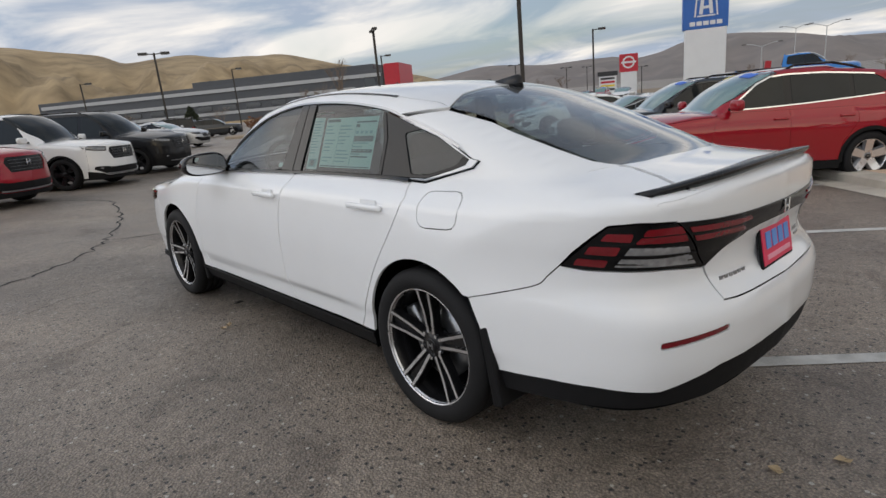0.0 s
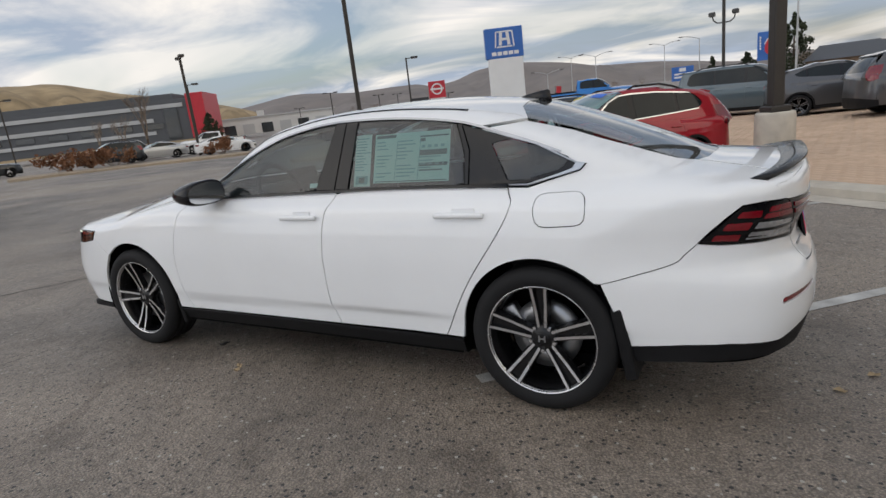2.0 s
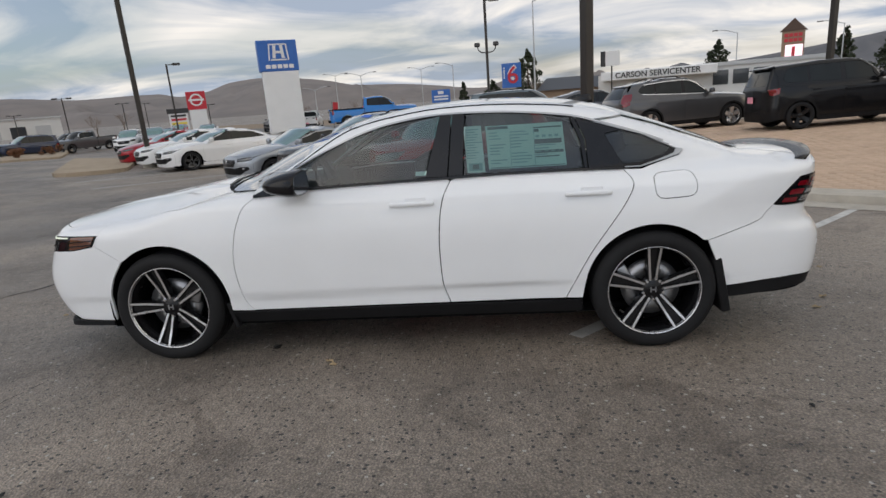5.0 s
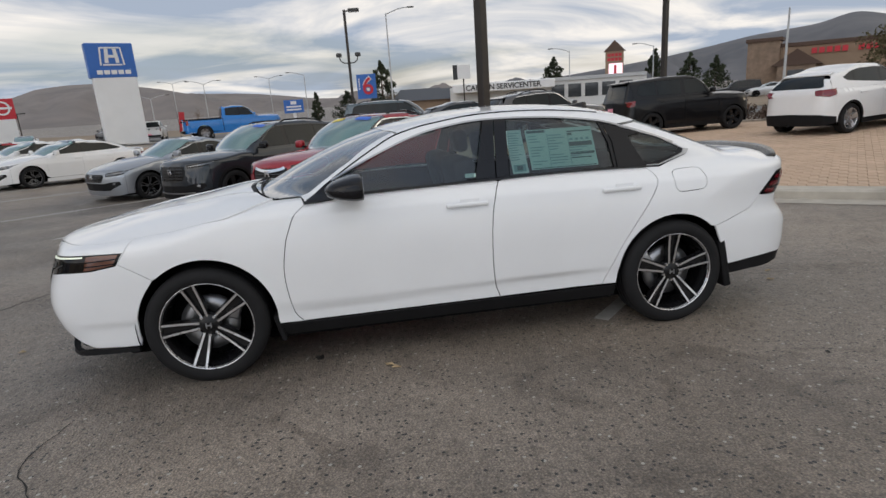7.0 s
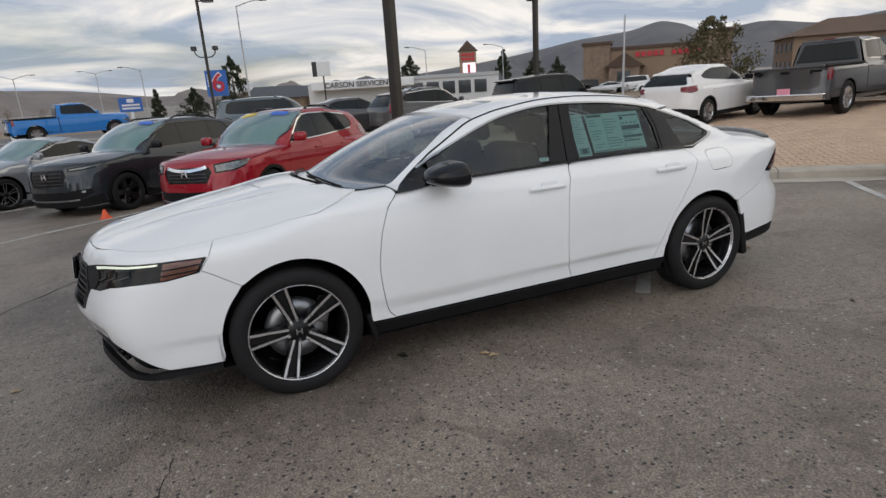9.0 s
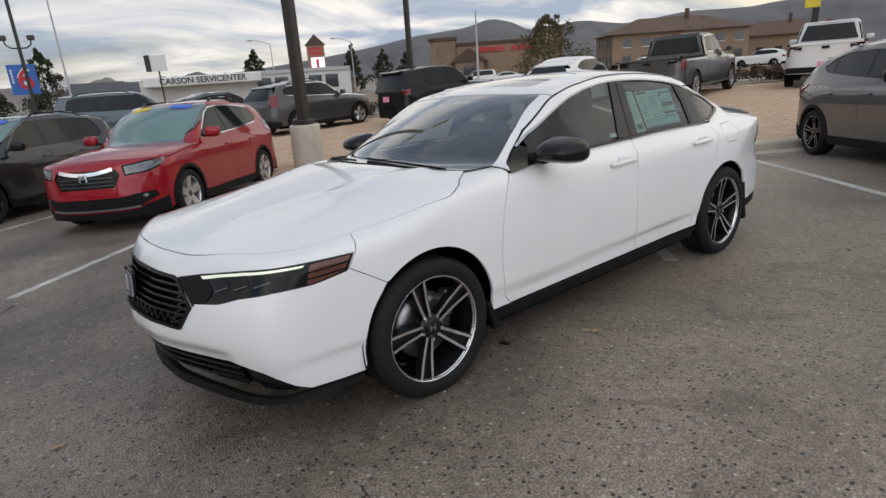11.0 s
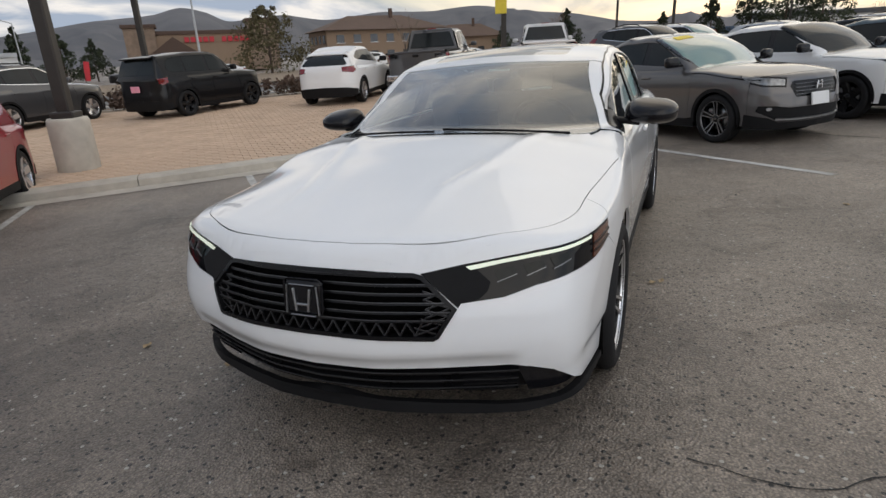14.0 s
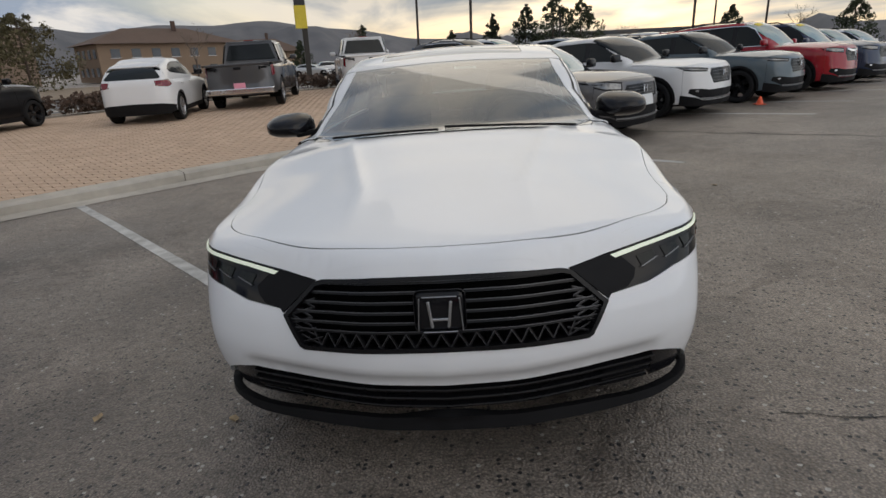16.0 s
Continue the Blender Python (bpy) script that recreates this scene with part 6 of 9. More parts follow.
low_half = rc([(0, -2.48, 0.421), (-0.3, -2.47, 0.421), (-0.5, -2.43, 0.415), (-0.62, -2.38, 0.383), (-0.70, -2.32, 0.359), (-0.81, -2.15, 0.367), (-0.86, -2.0, 0.359), (-0.885, -1.80, 0.342), (-0.88, -1.82, 0.275), (-0.79, -2.16, 0.295), (-0.68, -2.31, 0.30), (-0.5, -2.40, 0.295), (-0.38, -2.43, 0.315), (0, -2.44, 0.315)])
panel(HS, "rear", both(low_half), BLACK_PLASTIC, "rear_valance", hero, out=-0.004)
# boot lip spoiler, carbon look
sp_v, sp_f = [], []
for i, x in enumerate(np.linspace(-0.68, 0.68, 29)):
    e = abs(x) / 0.68
    fade = 1 - 0.75 * e**6
    y = -2.405 + 0.135 * e**3.2
    zt = float(HS.lift(*chart_rays("top", [(x, y + 0.05)]))[0][0, 2])
    sp_v += [(x, y + 0.085 * (1 - 0.3 * e), zt + 0.003), (x, y + 0.03, zt + 0.014 * fade + 0.004), (x, y - 0.022 * fade, zt + 0.026 * fade), (x, y - 0.026 * fade, zt + 0.016 * fade), (x, y + 0.0, zt - 0.008)]
sp_f = [(i * 5 + j, i * 5 + j + 1, i * 5 + j + 6, i * 5 + j + 5) for i in range(28) for j in range(4)] + [(0, 1, 2, 3, 4)[::-1], tuple(140 + j for j in range(5))]
link("boot_spoiler", sp_v, sp_f, CARBON, hero, "glossy carbon-look lip spoiler", True)

# front face
edge_out = [(x - 0.0012, y + 0.002) for x, y in hood_edge]
nose_line = smooth_line([(-0.868, 1.762), (-0.862, 1.85), (-0.842, 1.95), (-0.80, 2.035), (-0.72, 2.128), (-0.53, 2.25), (-0.386, 2.324), (-0.2, 2.364), (0.0, 2.378)], 10)
panel(HS, "top", both_top(edge_out, nose_line), WHITE, "nose_panel", hero, gap=0, edge=0.004, step=0.022)
hood_front = line3("top", nose_line)
GR = [(0, 2.395, 0.755), (-0.2, 2.38, 0.751), (-0.36, 2.34, 0.740), (-0.388, 2.33, 0.731), (-0.500, 2.334, 0.626), (-0.447, 2.375, 0.536), (-0.43, 2.38, 0.529), (-0.2, 2.44, 0.540), (0, 2.464, 0.545)]
grille_poly = both(fc(GR))
LAMP = [(-0.380, 2.333, 0.737), (-0.50, 2.285, 0.757), (-0.62, 2.225, 0.774), (-0.72, 2.17, 0.787), (-0.82, 2.085, 0.794), (-0.872, 1.90, 0.797), (-0.892, 1.782, 0.796), (-0.897, 1.825, 0.728), (-0.878, 1.967, 0.706), (-0.825, 2.117, 0.700), (-0.72, 2.205, 0.682), (-0.638, 2.267, 0.655), (-0.508, 2.32, 0.642), (-0.503, 2.333, 0.628)]
lamp_poly = fc(LAMP)
LOW_IN = [(0, 2.452, 0.420), (-0.3, 2.41, 0.418), (-0.45, 2.36, 0.416), (-0.60, 2.29, 0.415), (-0.66, 2.27, 0.416), (-0.715, 2.24, 0.405), (-0.775, 2.19, 0.376), (-0.808, 2.14, 0.335), (-0.830, 2.09, 0.296), (-0.845, 2.03, 0.268), (-0.866, 1.88, 0.262)]
bump_f = fc(hood_front[::-1]) + fc([(-0.884, 1.770, 0.812)] + [tuple(p) for p in line3("side", [(1.777, 0.797), (1.8195, 0.7365), (1.6565, 0.6335)] + [p for p in arch_f[::-1] if p[0] > 1.664 and p[1] > 0.266])] + [(-0.868, 1.780, 0.262)]) + fc(LOW_IN[::-1])
def bumper_ledge(p):
    x, z = np.abs(p[:, 0]), p[:, 2]
    ledge = -0.007 / (1 + np.exp((z - 0.458) / 0.003)) * np.clip((0.70 - x) / 0.06, 0, 1)
    flank = -0.0025 / (1 + np.exp((z - 0.36 - 0.10 * np.clip(2.2 - p[:, 1], 0, 0.5)) / 0.008)) * np.clip((x - 0.74) / 0.08, 0, 1)
    return ledge + flank


panel(HS, "front", both(bump_f), WHITE, "front_bumper", hero, gap=0, warp=bumper_ledge, holes=[grille_poly, lamp_poly, [(-x, y) for x, y in lamp_poly][::-1]], step=0.03)
LIP_F = [(-0.862, 1.785, 0.258), (-0.858, 1.785, 0.234), (-0.82, 2.06, 0.232), (-0.70, 2.16, 0.226), (-0.5, 2.25, 0.228), (-0.3, 2.31, 0.236), (0, 2.36, 0.243)]
intake = both(fc(LOW_IN)[:-1] + fc([(-0.835, 2.05, 0.262), (-0.78, 2.13, 0.250), (-0.6, 2.25, 0.252), (-0.3, 2.35, 0.268), (0, 2.388, 0.278)]))
panel(HS, "front", intake, BLACK_PLASTIC, "lower_intake", hero, out=-0.045, gap=0, edge=0)
splitter = both(fc([(0, 2.388, 0.280), (-0.3, 2.35, 0.270), (-0.6, 2.25, 0.254), (-0.78, 2.13, 0.252), (-0.835, 2.05, 0.264), (-0.866, 1.88, 0.259), (-0.862, 1.785, 0.258)]) + fc(LIP_F[1:]))
panel(HS, "front", splitter, BLACK_PLASTIC, "front_splitter", hero, out=0.006, edge=0.03, step=0.02, warp=lambda p: (0.014 + 0.026 * np.clip((0.86 - np.abs(p[:, 0])) / 0.2, 0, 1)) * np.clip((0.275 - p[:, 2]) / 0.05, 0, 1))
for z in (0.305, 0.345, 0.385):
    w = 0.66
    pts = [(-w, 2.22, z - 0.010), (-0.5, 2.32, z - 0.006), (-0.25, 2.39, z), (0, 2.42, z + 0.002), (0.25, 2.39, z), (0.5, 2.32, z - 0.006), (w, 2.22, z - 0.010)]
    strip(HS, "front", fc(pts), 0.010, GRILLE_BLACK, "intake_slat", hero, out=-0.012, thick=0.03)
    # thin paler strip puts a highlight along the slat's upper edge
    strip(HS, "front", fc([(x, y, zz + 0.005) for x, y, zz in pts]), 0.0025, BAR_EDGE, "slat_edge", hero, out=-0.010, thick=0.004)
for z in (0.30, 0.33, 0.36):
    strip(HS, "front", fc([(-0.50, 2.32, z), (-0.60, 2.27, z - 0.002), (-0.66, 2.22, z - 0.004)]), 0.006, GRILLE_BLACK, "intake_slat", hero, out=-0.004, thick=0.03, mirror=True)
panel(HS, "front", fc([(-0.665, 2.262, 0.408), (-0.715, 2.24, 0.398), (-0.772, 2.19, 0.368), (-0.803, 2.14, 0.328), (-0.824, 2.09, 0.290), (-0.835, 2.05, 0.268), (-0.78, 2.13, 0.256), (-0.70, 2.20, 0.254)]), BLACK_GLOSS, "corner_duct", hero, mirror=True, out=-0.022, edge=0.02)
# grille: dark bed, frame, bars and lower lattice
panel(HS, "front", grille_poly, LINER, "grille_bed", hero, out=-0.05, gap=0, edge=0)
frame_in = shrink(grille_poly, 0.014)
panel(HS, "front", grille_poly, GRILLE_BLACK, "grille_frame", hero, holes=[frame_in], out=0.006, gap=0.0005, edge=0.05, step=0.05)


def grille_half(z):
    """Half width of the grille at a height."""
    return float(curve([(0.525, 0.42), (0.536, 0.445), (0.626, 0.498), (0.731, 0.388), (0.745, 0.33)])(z))


for z in (0.727, 0.700, 0.672, 0.644, 0.616, 0.590):
    w = grille_half(z - 0.008) - 0.006
    yw = lambda x: 2.45 - 1.0 * x * x * 0.48
    pts = [(x, yw(x), z + 0.010 - 0.055 * x * x) for x in np.linspace(-w, w, 13)]
    strip(HS, "front", fc(pts), 0.007, GRILLE_BLACK, "grille_bar", hero, out=-0.006, thick=0.035)
    # highlight on the bar, made as a thin strip of lighter colour
    strip(HS, "front", fc([(x, y, zz + 0.004) for x, y, zz in pts]), 0.0025, BAR_EDGE, "bar_edge", hero, out=-0.004, thick=0.004)
for i in range(-8, 8):
    x0 = i * 0.052
    for s_ in (1, -1):
        a, b = (x0, 0.588) if s_ > 0 else (x0 + 0.052, 0.588), (x0 + 0.026, 0.546)
        if abs(b[0]) < 0.42:
            drop = 0.05 * b[0] ** 2 - 0.008
            strip(HS, "front", fc([(a[0], 2.45, a[1] - drop), (b[0], 2.45, b[1] - drop)]), 0.006, GRILLE_BLACK, "lattice_bar", hero, out=-0.008, thick=0.03)
            strip(HS, "front", fc([(a[0] + 0.003, 2.45, a[1] - drop), (b[0] + 0.003, 2.45, b[1] - drop)]), 0.0016, BAR_EDGE, "bar_edge", hero, out=-0.0065, thick=0.003)
for sx in (-1, 1):
    for i in range(5):
        for k in (0, 1):
            z0 = 0.545 + 0.028 * i
            xa, xb = grille_half(z0) - 0.012, grille_half(z0) - 0.085
            pts = [(sx * xa, 2.36, z0 + 0.026 * k), (sx * xb, 2.39, z0 + 0.026 * (1 - k))]
            strip(HS, "front", fc(pts), 0.005, GRILLE_BLACK, "lattice_bar", hero, out=-0.008, thick=0.03)
            strip(HS, "front", fc([(x, y, z + 0.003) for x, y, z in pts]), 0.0016, BAR_EDGE, "bar_edge", hero, out=-0.0065, thick=0.003)
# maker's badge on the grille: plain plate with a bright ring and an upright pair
yb = float(HS.lift(*chart_rays("front", fc([(0, 2.45, 0.645)])))[0][0, 1])
bm = bmesh.new()
box(bm, (0.15, 0.02, 0.125), (0, yb + 0.004, 0.668), (6, 0, 0), 0.02, 3)
badge = part("badge", bm, BLACK_GLOSS, hero, "black maker's badge with bright rim", True)
for sx in (-1, 1):
    bm = bmesh.new(); box(bm, (0.009, 0.012, 0.080), (sx * 0.028, yb + 0.016, 0.66), (6, sx * 7, 0), 0.003); part("badge_bar", bm, SATIN, badge)
    bm = bmesh.new(); box(bm, (0.004, 0.012, 0.10), (sx * 0.061, yb + 0.014, 0.66), (6, -sx * 4, 0), 0.003); part("badge_rim", bm, SATIN, badge)
bm = bmesh.new(); box(bm, (0.05, 0.012, 0.009), (0, yb + 0.016, 0.645), (6, 0, 0), 0.003); part("badge_bar", bm, SATIN, badge)
for dz in (-0.052, 0.052):
    bm = bmesh.new(); box(bm, (0.10, 0.012, 0.004), (0, yb + 0.014 - dz * 0.1, 0.66 + dz), (6, 0, 0), 0.002); part("badge_rim", bm, SATIN, badge)
# headlamps
for sx in (-1, 1):
    m = [(-x, y) for x, y in lamp_poly][::-1] if sx > 0 else lamp_poly
    flip = (lambda pts: fc([(-x, y, z) for x, y, z in pts])) if sx > 0 else fc
    hl = panel(HS, "front", m, SMOKE_LENS, "headlamp", hero, out=-0.001, gap=0.002, label="smoked black headlamp with white light strip")[0]
    panel(HS, "front", flip([(-0.515, 2.278, 0.751), (-0.62, 2.225, 0.767), (-0.72, 2.17, 0.779), (-0.82, 2.085, 0.786), (-0.862, 1.99, 0.788), (-0.860, 1.995, 0.780), (-0.818, 2.085, 0.777), (-0.72, 2.17, 0.7685), (-0.62, 2.225, 0.756), (-0.53, 2.274, 0.740)]), DRL, "light_strip", hl, out=0.004, gap=0, edge=0.004)
    panel(HS, "front", flip([(-0.868, 1.97, 0.786), (-0.875, 1.90, 0.790), (-0.889, 1.80, 0.789), (-0.893, 1.835, 0.735), (-0.876, 1.96, 0.714), (-0.868, 1.99, 0.713)]), AMBER_LENS, "amber_lens", hl, out=0.003, gap=0, edge=0.004)
    for z in (0.738, 0.762):
        strip(HS, "front", flip([(-0.865, 1.99, z - 0.006), (-0.89, 1.815, z + 0.006)]), 0.006, SMOKE_LENS, "lens_rib", hl, out=0.007)
    # stepped projectors behind the smoked lens, with bright rims
    for x, y, z in ((0.60, 2.25, 0.715), (0.68, 2.20, 0.727), (0.755, 2.15, 0.738)):
        pj = panel(HS, "front", flip([(-x, y, z + 0.020), (-x - 0.055, y - 0.035, z + 0.028), (-x - 0.06, y - 0.04, z + 0.004), (-x - 0.012, y - 0.01, z - 0.018)]), PROJECTOR, "projector_lens", hl, out=0.002, gap=0, edge=0.004)[0]
        strip(HS, "front", flip([(-x - 0.008, y, z - 0.014), (-x - 0.035, y - 0.02, z - 0.004), (-x - 0.06, y - 0.04, z + 0.006)]), 0.0022, RIM_GREY, "projector_rim", pj, out=0.006, thick=0.004)
    # plain dark bezel between grille and lamp
    panel(HS, "front", flip([(-0.386, 2.333, 0.735), (-0.44, 2.31, 0.745), (-0.50, 2.285, 0.755), (-0.530, 2.268, 0.757), (-0.560, 2.264, 0.730), (-0.592, 2.264, 0.702), (-0.585, 2.276, 0.676), (-0.560, 2.29, 0.653), (-0.510, 2.32, 0.644), (-0.503, 2.333, 0.632)]), BLACK_PLASTIC, "lamp_bezel", hl, out=0.003, gap=0, edge=0.004)
# dark body behind the gaps
side_in = [(0.66, 1.0), (0.86, 0.98), (1.05, 0.98), (1.7, 0.83), (1.72, 0.62)] + arch(1.405, 0.345, 0.40, 28, 178) + [(1.0, 0.2), (-1.0, 0.2)] + arch(-1.41, 0.345, 0.40, 2, 152) + [(-1.9, 0.68), (-2.02, 0.80), (-2.0, 1.0), (-1.62, 1.04), (-1.2, 1.0)]
panel(HS, "side", side_in, LINER, "inner_body", hero, mirror=True, out=-0.022, gap=0, edge=0, step=0.06)
panel(HS, "front", both(fc([(0, 2.4, 0.80), (-0.4, 2.3, 0.80), (-0.7, 2.1, 0.80), (-0.86, 1.85, 0.79), (-0.9, 1.78, 0.75), (-0.9, 1.79, 0.25), (0, 2.4, 0.22)])), LINER, "inner_front", hero, out=-0.06, gap=0, edge=0, step=0.06)
panel(HS, "rear", both(rc([(0, -2.5, 1.0), (-0.5, -2.45, 0.99), (-0.7, -2.3, 0.96), (-0.83, -2.1, 0.90), (-0.9, -1.75, 0.55), (-0.88, -1.82, 0.28), (0, -2.5, 0.27)])), LINER, "inner_rear", hero, out=-0.02, gap=0, edge=0, step=0.06)
panel(HS, "top", [(-0.72, 1.05), (-0.72, 2.0), (0, 2.3), (0.72, 2.0), (0.72, 1.05)], LINER, "engine_cover", hero, out=-0.03, gap=0, edge=0, step=0.08)
bm = bmesh.new(); box(bm, (1.5, 3.7, 0.06), (0, 0.05, 0.20), (0, 0, 0), 0.02); part("underbody", bm, LINER, hero)
for y, z, _ in (F_ARCH, R_ARCH):
    for sx in (-1, 1):
        arch_liner(hero, y, z, 0.39, sx * 0.56, sx * 0.885)
# mirrors
for sx in (-1, 1):
    bm = bmesh.new()
    bmesh.ops.create_uvsphere(bm, u_segments=24, v_segments=14, radius=1.0)
    for v in bm.verts:
        x, y, z = v.co
        x, z = (math.copysign(abs(c) ** 0.72, c) for c in (x, z))
        k = 1 - 0.25 * max(0, y)
        z2 = z * 0.082 * k * (1 - 0.18 * x) if z > 0 else z * 0.058 * k * (1 + 0.12 * x)
        y2 = y * 0.165 if y > 0 else max(y, -0.35) * 0.115
        v.co = (sx * (0.962 + x * 0.138), 0.53 + y2, 1.035 + z2 + x * 0.006)
    mir = part("door_mirror", bm, BLACK_GLOSS, hero, "gloss black door mirror", True)
    gv = []
    for k in range(32):
        c_, s_ = math.cos(2 * math.pi * k / 32), math.sin(2 * math.pi * k / 32)
        gx, gz = math.copysign(abs(c_) ** 0.72, c_), math.copysign(abs(s_) ** 0.72, s_)
        gv.append((sx * (0.962 + gx * 0.122), 0.4885, 1.035 + (gz * 0.070 * (1 - 0.18 * gx) if gz > 0 else gz * 0.048 * (1 + 0.12 * gx)) + gx * 0.006))
    gv += [(x, y + 0.006, z) for x, y, z in gv]
    order = tuple(range(32)) if sx > 0 else tuple(range(31, -1, -1))
    link("mirror_glass", gv, [order] + [(k, (k + 1) % 32, 32 + (k + 1) % 32, 32 + k) for k in range(32)], MIRROR, mir, "mirror glass")
    bm = bmesh.new(); box(bm, (0.13, 0.07, 0.03), (sx * 0.85, 0.60, 1.005), (0, sx * 8, 0), 0.012); part("mirror_foot", bm, BLACK_PLASTIC, mir)
# door handles
for y0, z0 in ((-0.10, 0.888), (-1.06, 0.898)):
    for sx in (-1, 1):
        p = HS.lift(*chart_rays("side", [(y0, z0)]))[0][0]
        bm = bmesh.new()
        box(bm, (0.022, 0.25, 0.026), (sx * (abs(p[0]) + 0.016), y0, z0), (0, 0, 0), 0.010, 3)
        h = part("door_handle", bm, WHITE, hero, "white body-colour door handle", True)
        bm = bmesh.new()
        box(bm, (0.006, 0.115, 0.05), (sx * (abs(p[0]) + 0.0005), y0 - 0.02, z0 + 0.008), (0, 0, 0), 0.0028, 2)
        part("handle_cup", bm, WHITE, h)
# wheels and mud flaps
SPLIT = dict(label="black five-spoke alloy wheel with machined faces", spokes=5, kind="split", barrel=RIM_BLACK, face=ALLOY, rim=0.75, phase=90)
for y in (WB, -WB):
    for sx in (-1, 1):
        st = dict(SPLIT, phase=90 if y > 0 else 0)
        wheel(hero, (sx * HUB_X, y, HUB_Z - (0.024 if sx > 0 else 0.0)), sx, 0.335, 0.235, st, y > 0)
        bm = bmesh.new()
        if y < 0:
            box(bm, (0.18, 0.05, 0.32), (sx * 0.815, y - 0.358, 0.355), (-11, 0, 0), 0.012)
        else:
            box(bm, (0.15, 0.03, 0.16), (sx * 0.815, y - 0.385, 0.27), (-14, 0, 0), 0.01)
        part("mud_flap", bm, BLACK_PLASTIC, hero, "black mud flap")
# aerial fin
bm = bmesh.new()
zf = float(HS.lift(*chart_rays("top", [(0, -1.15)]))[0][0, 2])
for v in bmesh.ops.create_cube(bm, size=1.0)["verts"]:
    x, y, z = v.co
    v.co = (x * (0.055 if z < 0 else 0.012), -1.15 + (y * 0.17 if z < 0 else -0.062 + y * 0.03), zf - 0.010 + (0.052 if z > 0 else 0) + y * 0.055 * (z < 0))
bmesh.ops.bevel(bm, geom=bm.edges[:], offset=0.006, segments=2, affect="EDGES")
part("aerial_fin", bm, BLACK_GLOSS, hero, "gloss black shark-fin aerial", True)
# plates, name bars
def on_rear(x, z, out=0.0):
    p, n = HS.lift(*chart_rays("rear", rc([(x, -2.45 + 0.1 * x * x, z)])))
    return p[0] + n[0] * out, n[0]
py, _ = on_rear(0, 0.74)
plate = new("dealer_plate"); plate.parent = hero; plate["label"] = "pink dealer plate in a dark frame"
plate.matrix_local = pose(0, py[1] - 0.012, 0.737, -10, 0, 0)
bm = bmesh.new(); box(bm, (0.32, 0.012, 0.165), bevel=0.004); part("plate_frame", bm, BLACK_PLASTIC, plate)
bm = bmesh.new(); box(bm, (0.305, 0.006, 0.135), (0, -0.006, -0.004), bevel=0.002); part("plate", bm, PLATE_RED, plate)
for i in range(4):
    bm = bmesh.new(); box(bm, (0.048, 0.004, 0.062), (-0.096 + 0.064 * i, -0.010, 0.016), bevel=0.0015); part("plate_bar", bm, PLATE_BLUE, plate)
bm = bmesh.new(); box(bm, (0.24, 0.004, 0.018), (0, -0.010, -0.045), bevel=0.001); part("plate_bar", bm, PLATE_PINK, plate)
for x0, n, z0, w in ((-0.43, 6, 0.685, 0.022), (0.31, 4, 0.72, 0.016), (0.31, 5, 0.695, 0.012)):
    for i in range(n):
        x = x0 + i * w * 1.35
        p, nn = on_rear(x, z0, 0.001)
        bm = bmesh.new(); box(bm, (w, 0.004, 0.017), tuple(p), (0, 0, math.degrees(math.atan2(nn[0], -nn[1]))), 0.001); part("name_bar", bm, SATIN, hero)
p, nn = on_rear(0, 0.868, 0.008)
bm = bmesh.new()
for sx in (-1, 1):
    box(bm, (0.01, 0.004, 0.05), (sx * 0.022, p[1], 0.870), (0, sx * 7, 0), 0.001)
box(bm, (0.04, 0.004, 0.009), (0, p[1], 0.868), bevel=0.001)
part("badge", bm, CHROME, hero, "chrome maker's badge")
# wipers
for x0, x1, yo in ((-0.62, 0.02, 0.0), (0.05, 0.60, 0.01)):
    q = [(x0 + (x1 - x0) * t, 1.0 + 0.15 * (1 - ((x0 + (x1 - x0) * t) / 0.75) ** 2) + 0.005 - 0.05 * t + yo) for t in np.linspace(0, 1, 9)]
    strip(HS, "top", q, 0.010, BLACK_PLASTIC, "wiper", hero, out=0.012, thick=0.010)
# stickers inside the rear side window
def sheet(name, corners, material, parent, out, label=""):
    return panel(HS, "side", corners, material, name, parent, out=out, gap=0, edge=0.001, step=0.06, label=label)[0]
def quad(y0, y1, z0, z1, dy=0.0):
    return [(y0 + dy, z1), (y1 + dy, z1), (y1, z0), (y0, z0)]
big = sheet("price_sticker", quad(-0.535, -0.965, 1.048, 1.282, 0.012), PAPER, hero, -0.014, "pale green printed sheet behind the glass")
random.seed(4)
def rule(y0, y1, z0, z1, ink=INK):
    dy = 0.012 * (z0 - 1.048) / 0.234
    sheet("print_line", quad(y0 + dy, y1 + dy, z0, z1), ink, big, -0.0125)
rule(-0.545, -0.66, 1.262, 1.276); rule(-0.80, -0.955, 1.255, 1.262); rule(-0.80, -0.83, 1.235, 1.25); rule(-0.80, -0.95, 1.17, 1.195); rule(-0.80, -0.955, 1.12, 1.135); rule(-0.80, -0.93, 1.098, 1.104); rule(-0.545, -0.955, 1.052, 1.056)
for i in range(4):
    rule(-0.81 - 0.035 * i, -0.83 - 0.035 * i, 1.205, 1.218, INK_PALE)
for col, (a, b) in enumerate(((-0.55, -0.655), (-0.67, -0.785), (-0.80, -0.955))):
    for i in range(11 if col < 2 else 4):
        z = (1.245 if col < 2 else 1.165) - i * 0.0165
        if z > 1.062 and random.random() < 0.9:
            rule(a, a + (b - a) * random.uniform(0.4, 1.0), z - 0.005, z, INK_PALE)
for y in (-0.66, -0.792):
    rule(y, y - 0.003, 1.06, 1.25, INK_PALE)
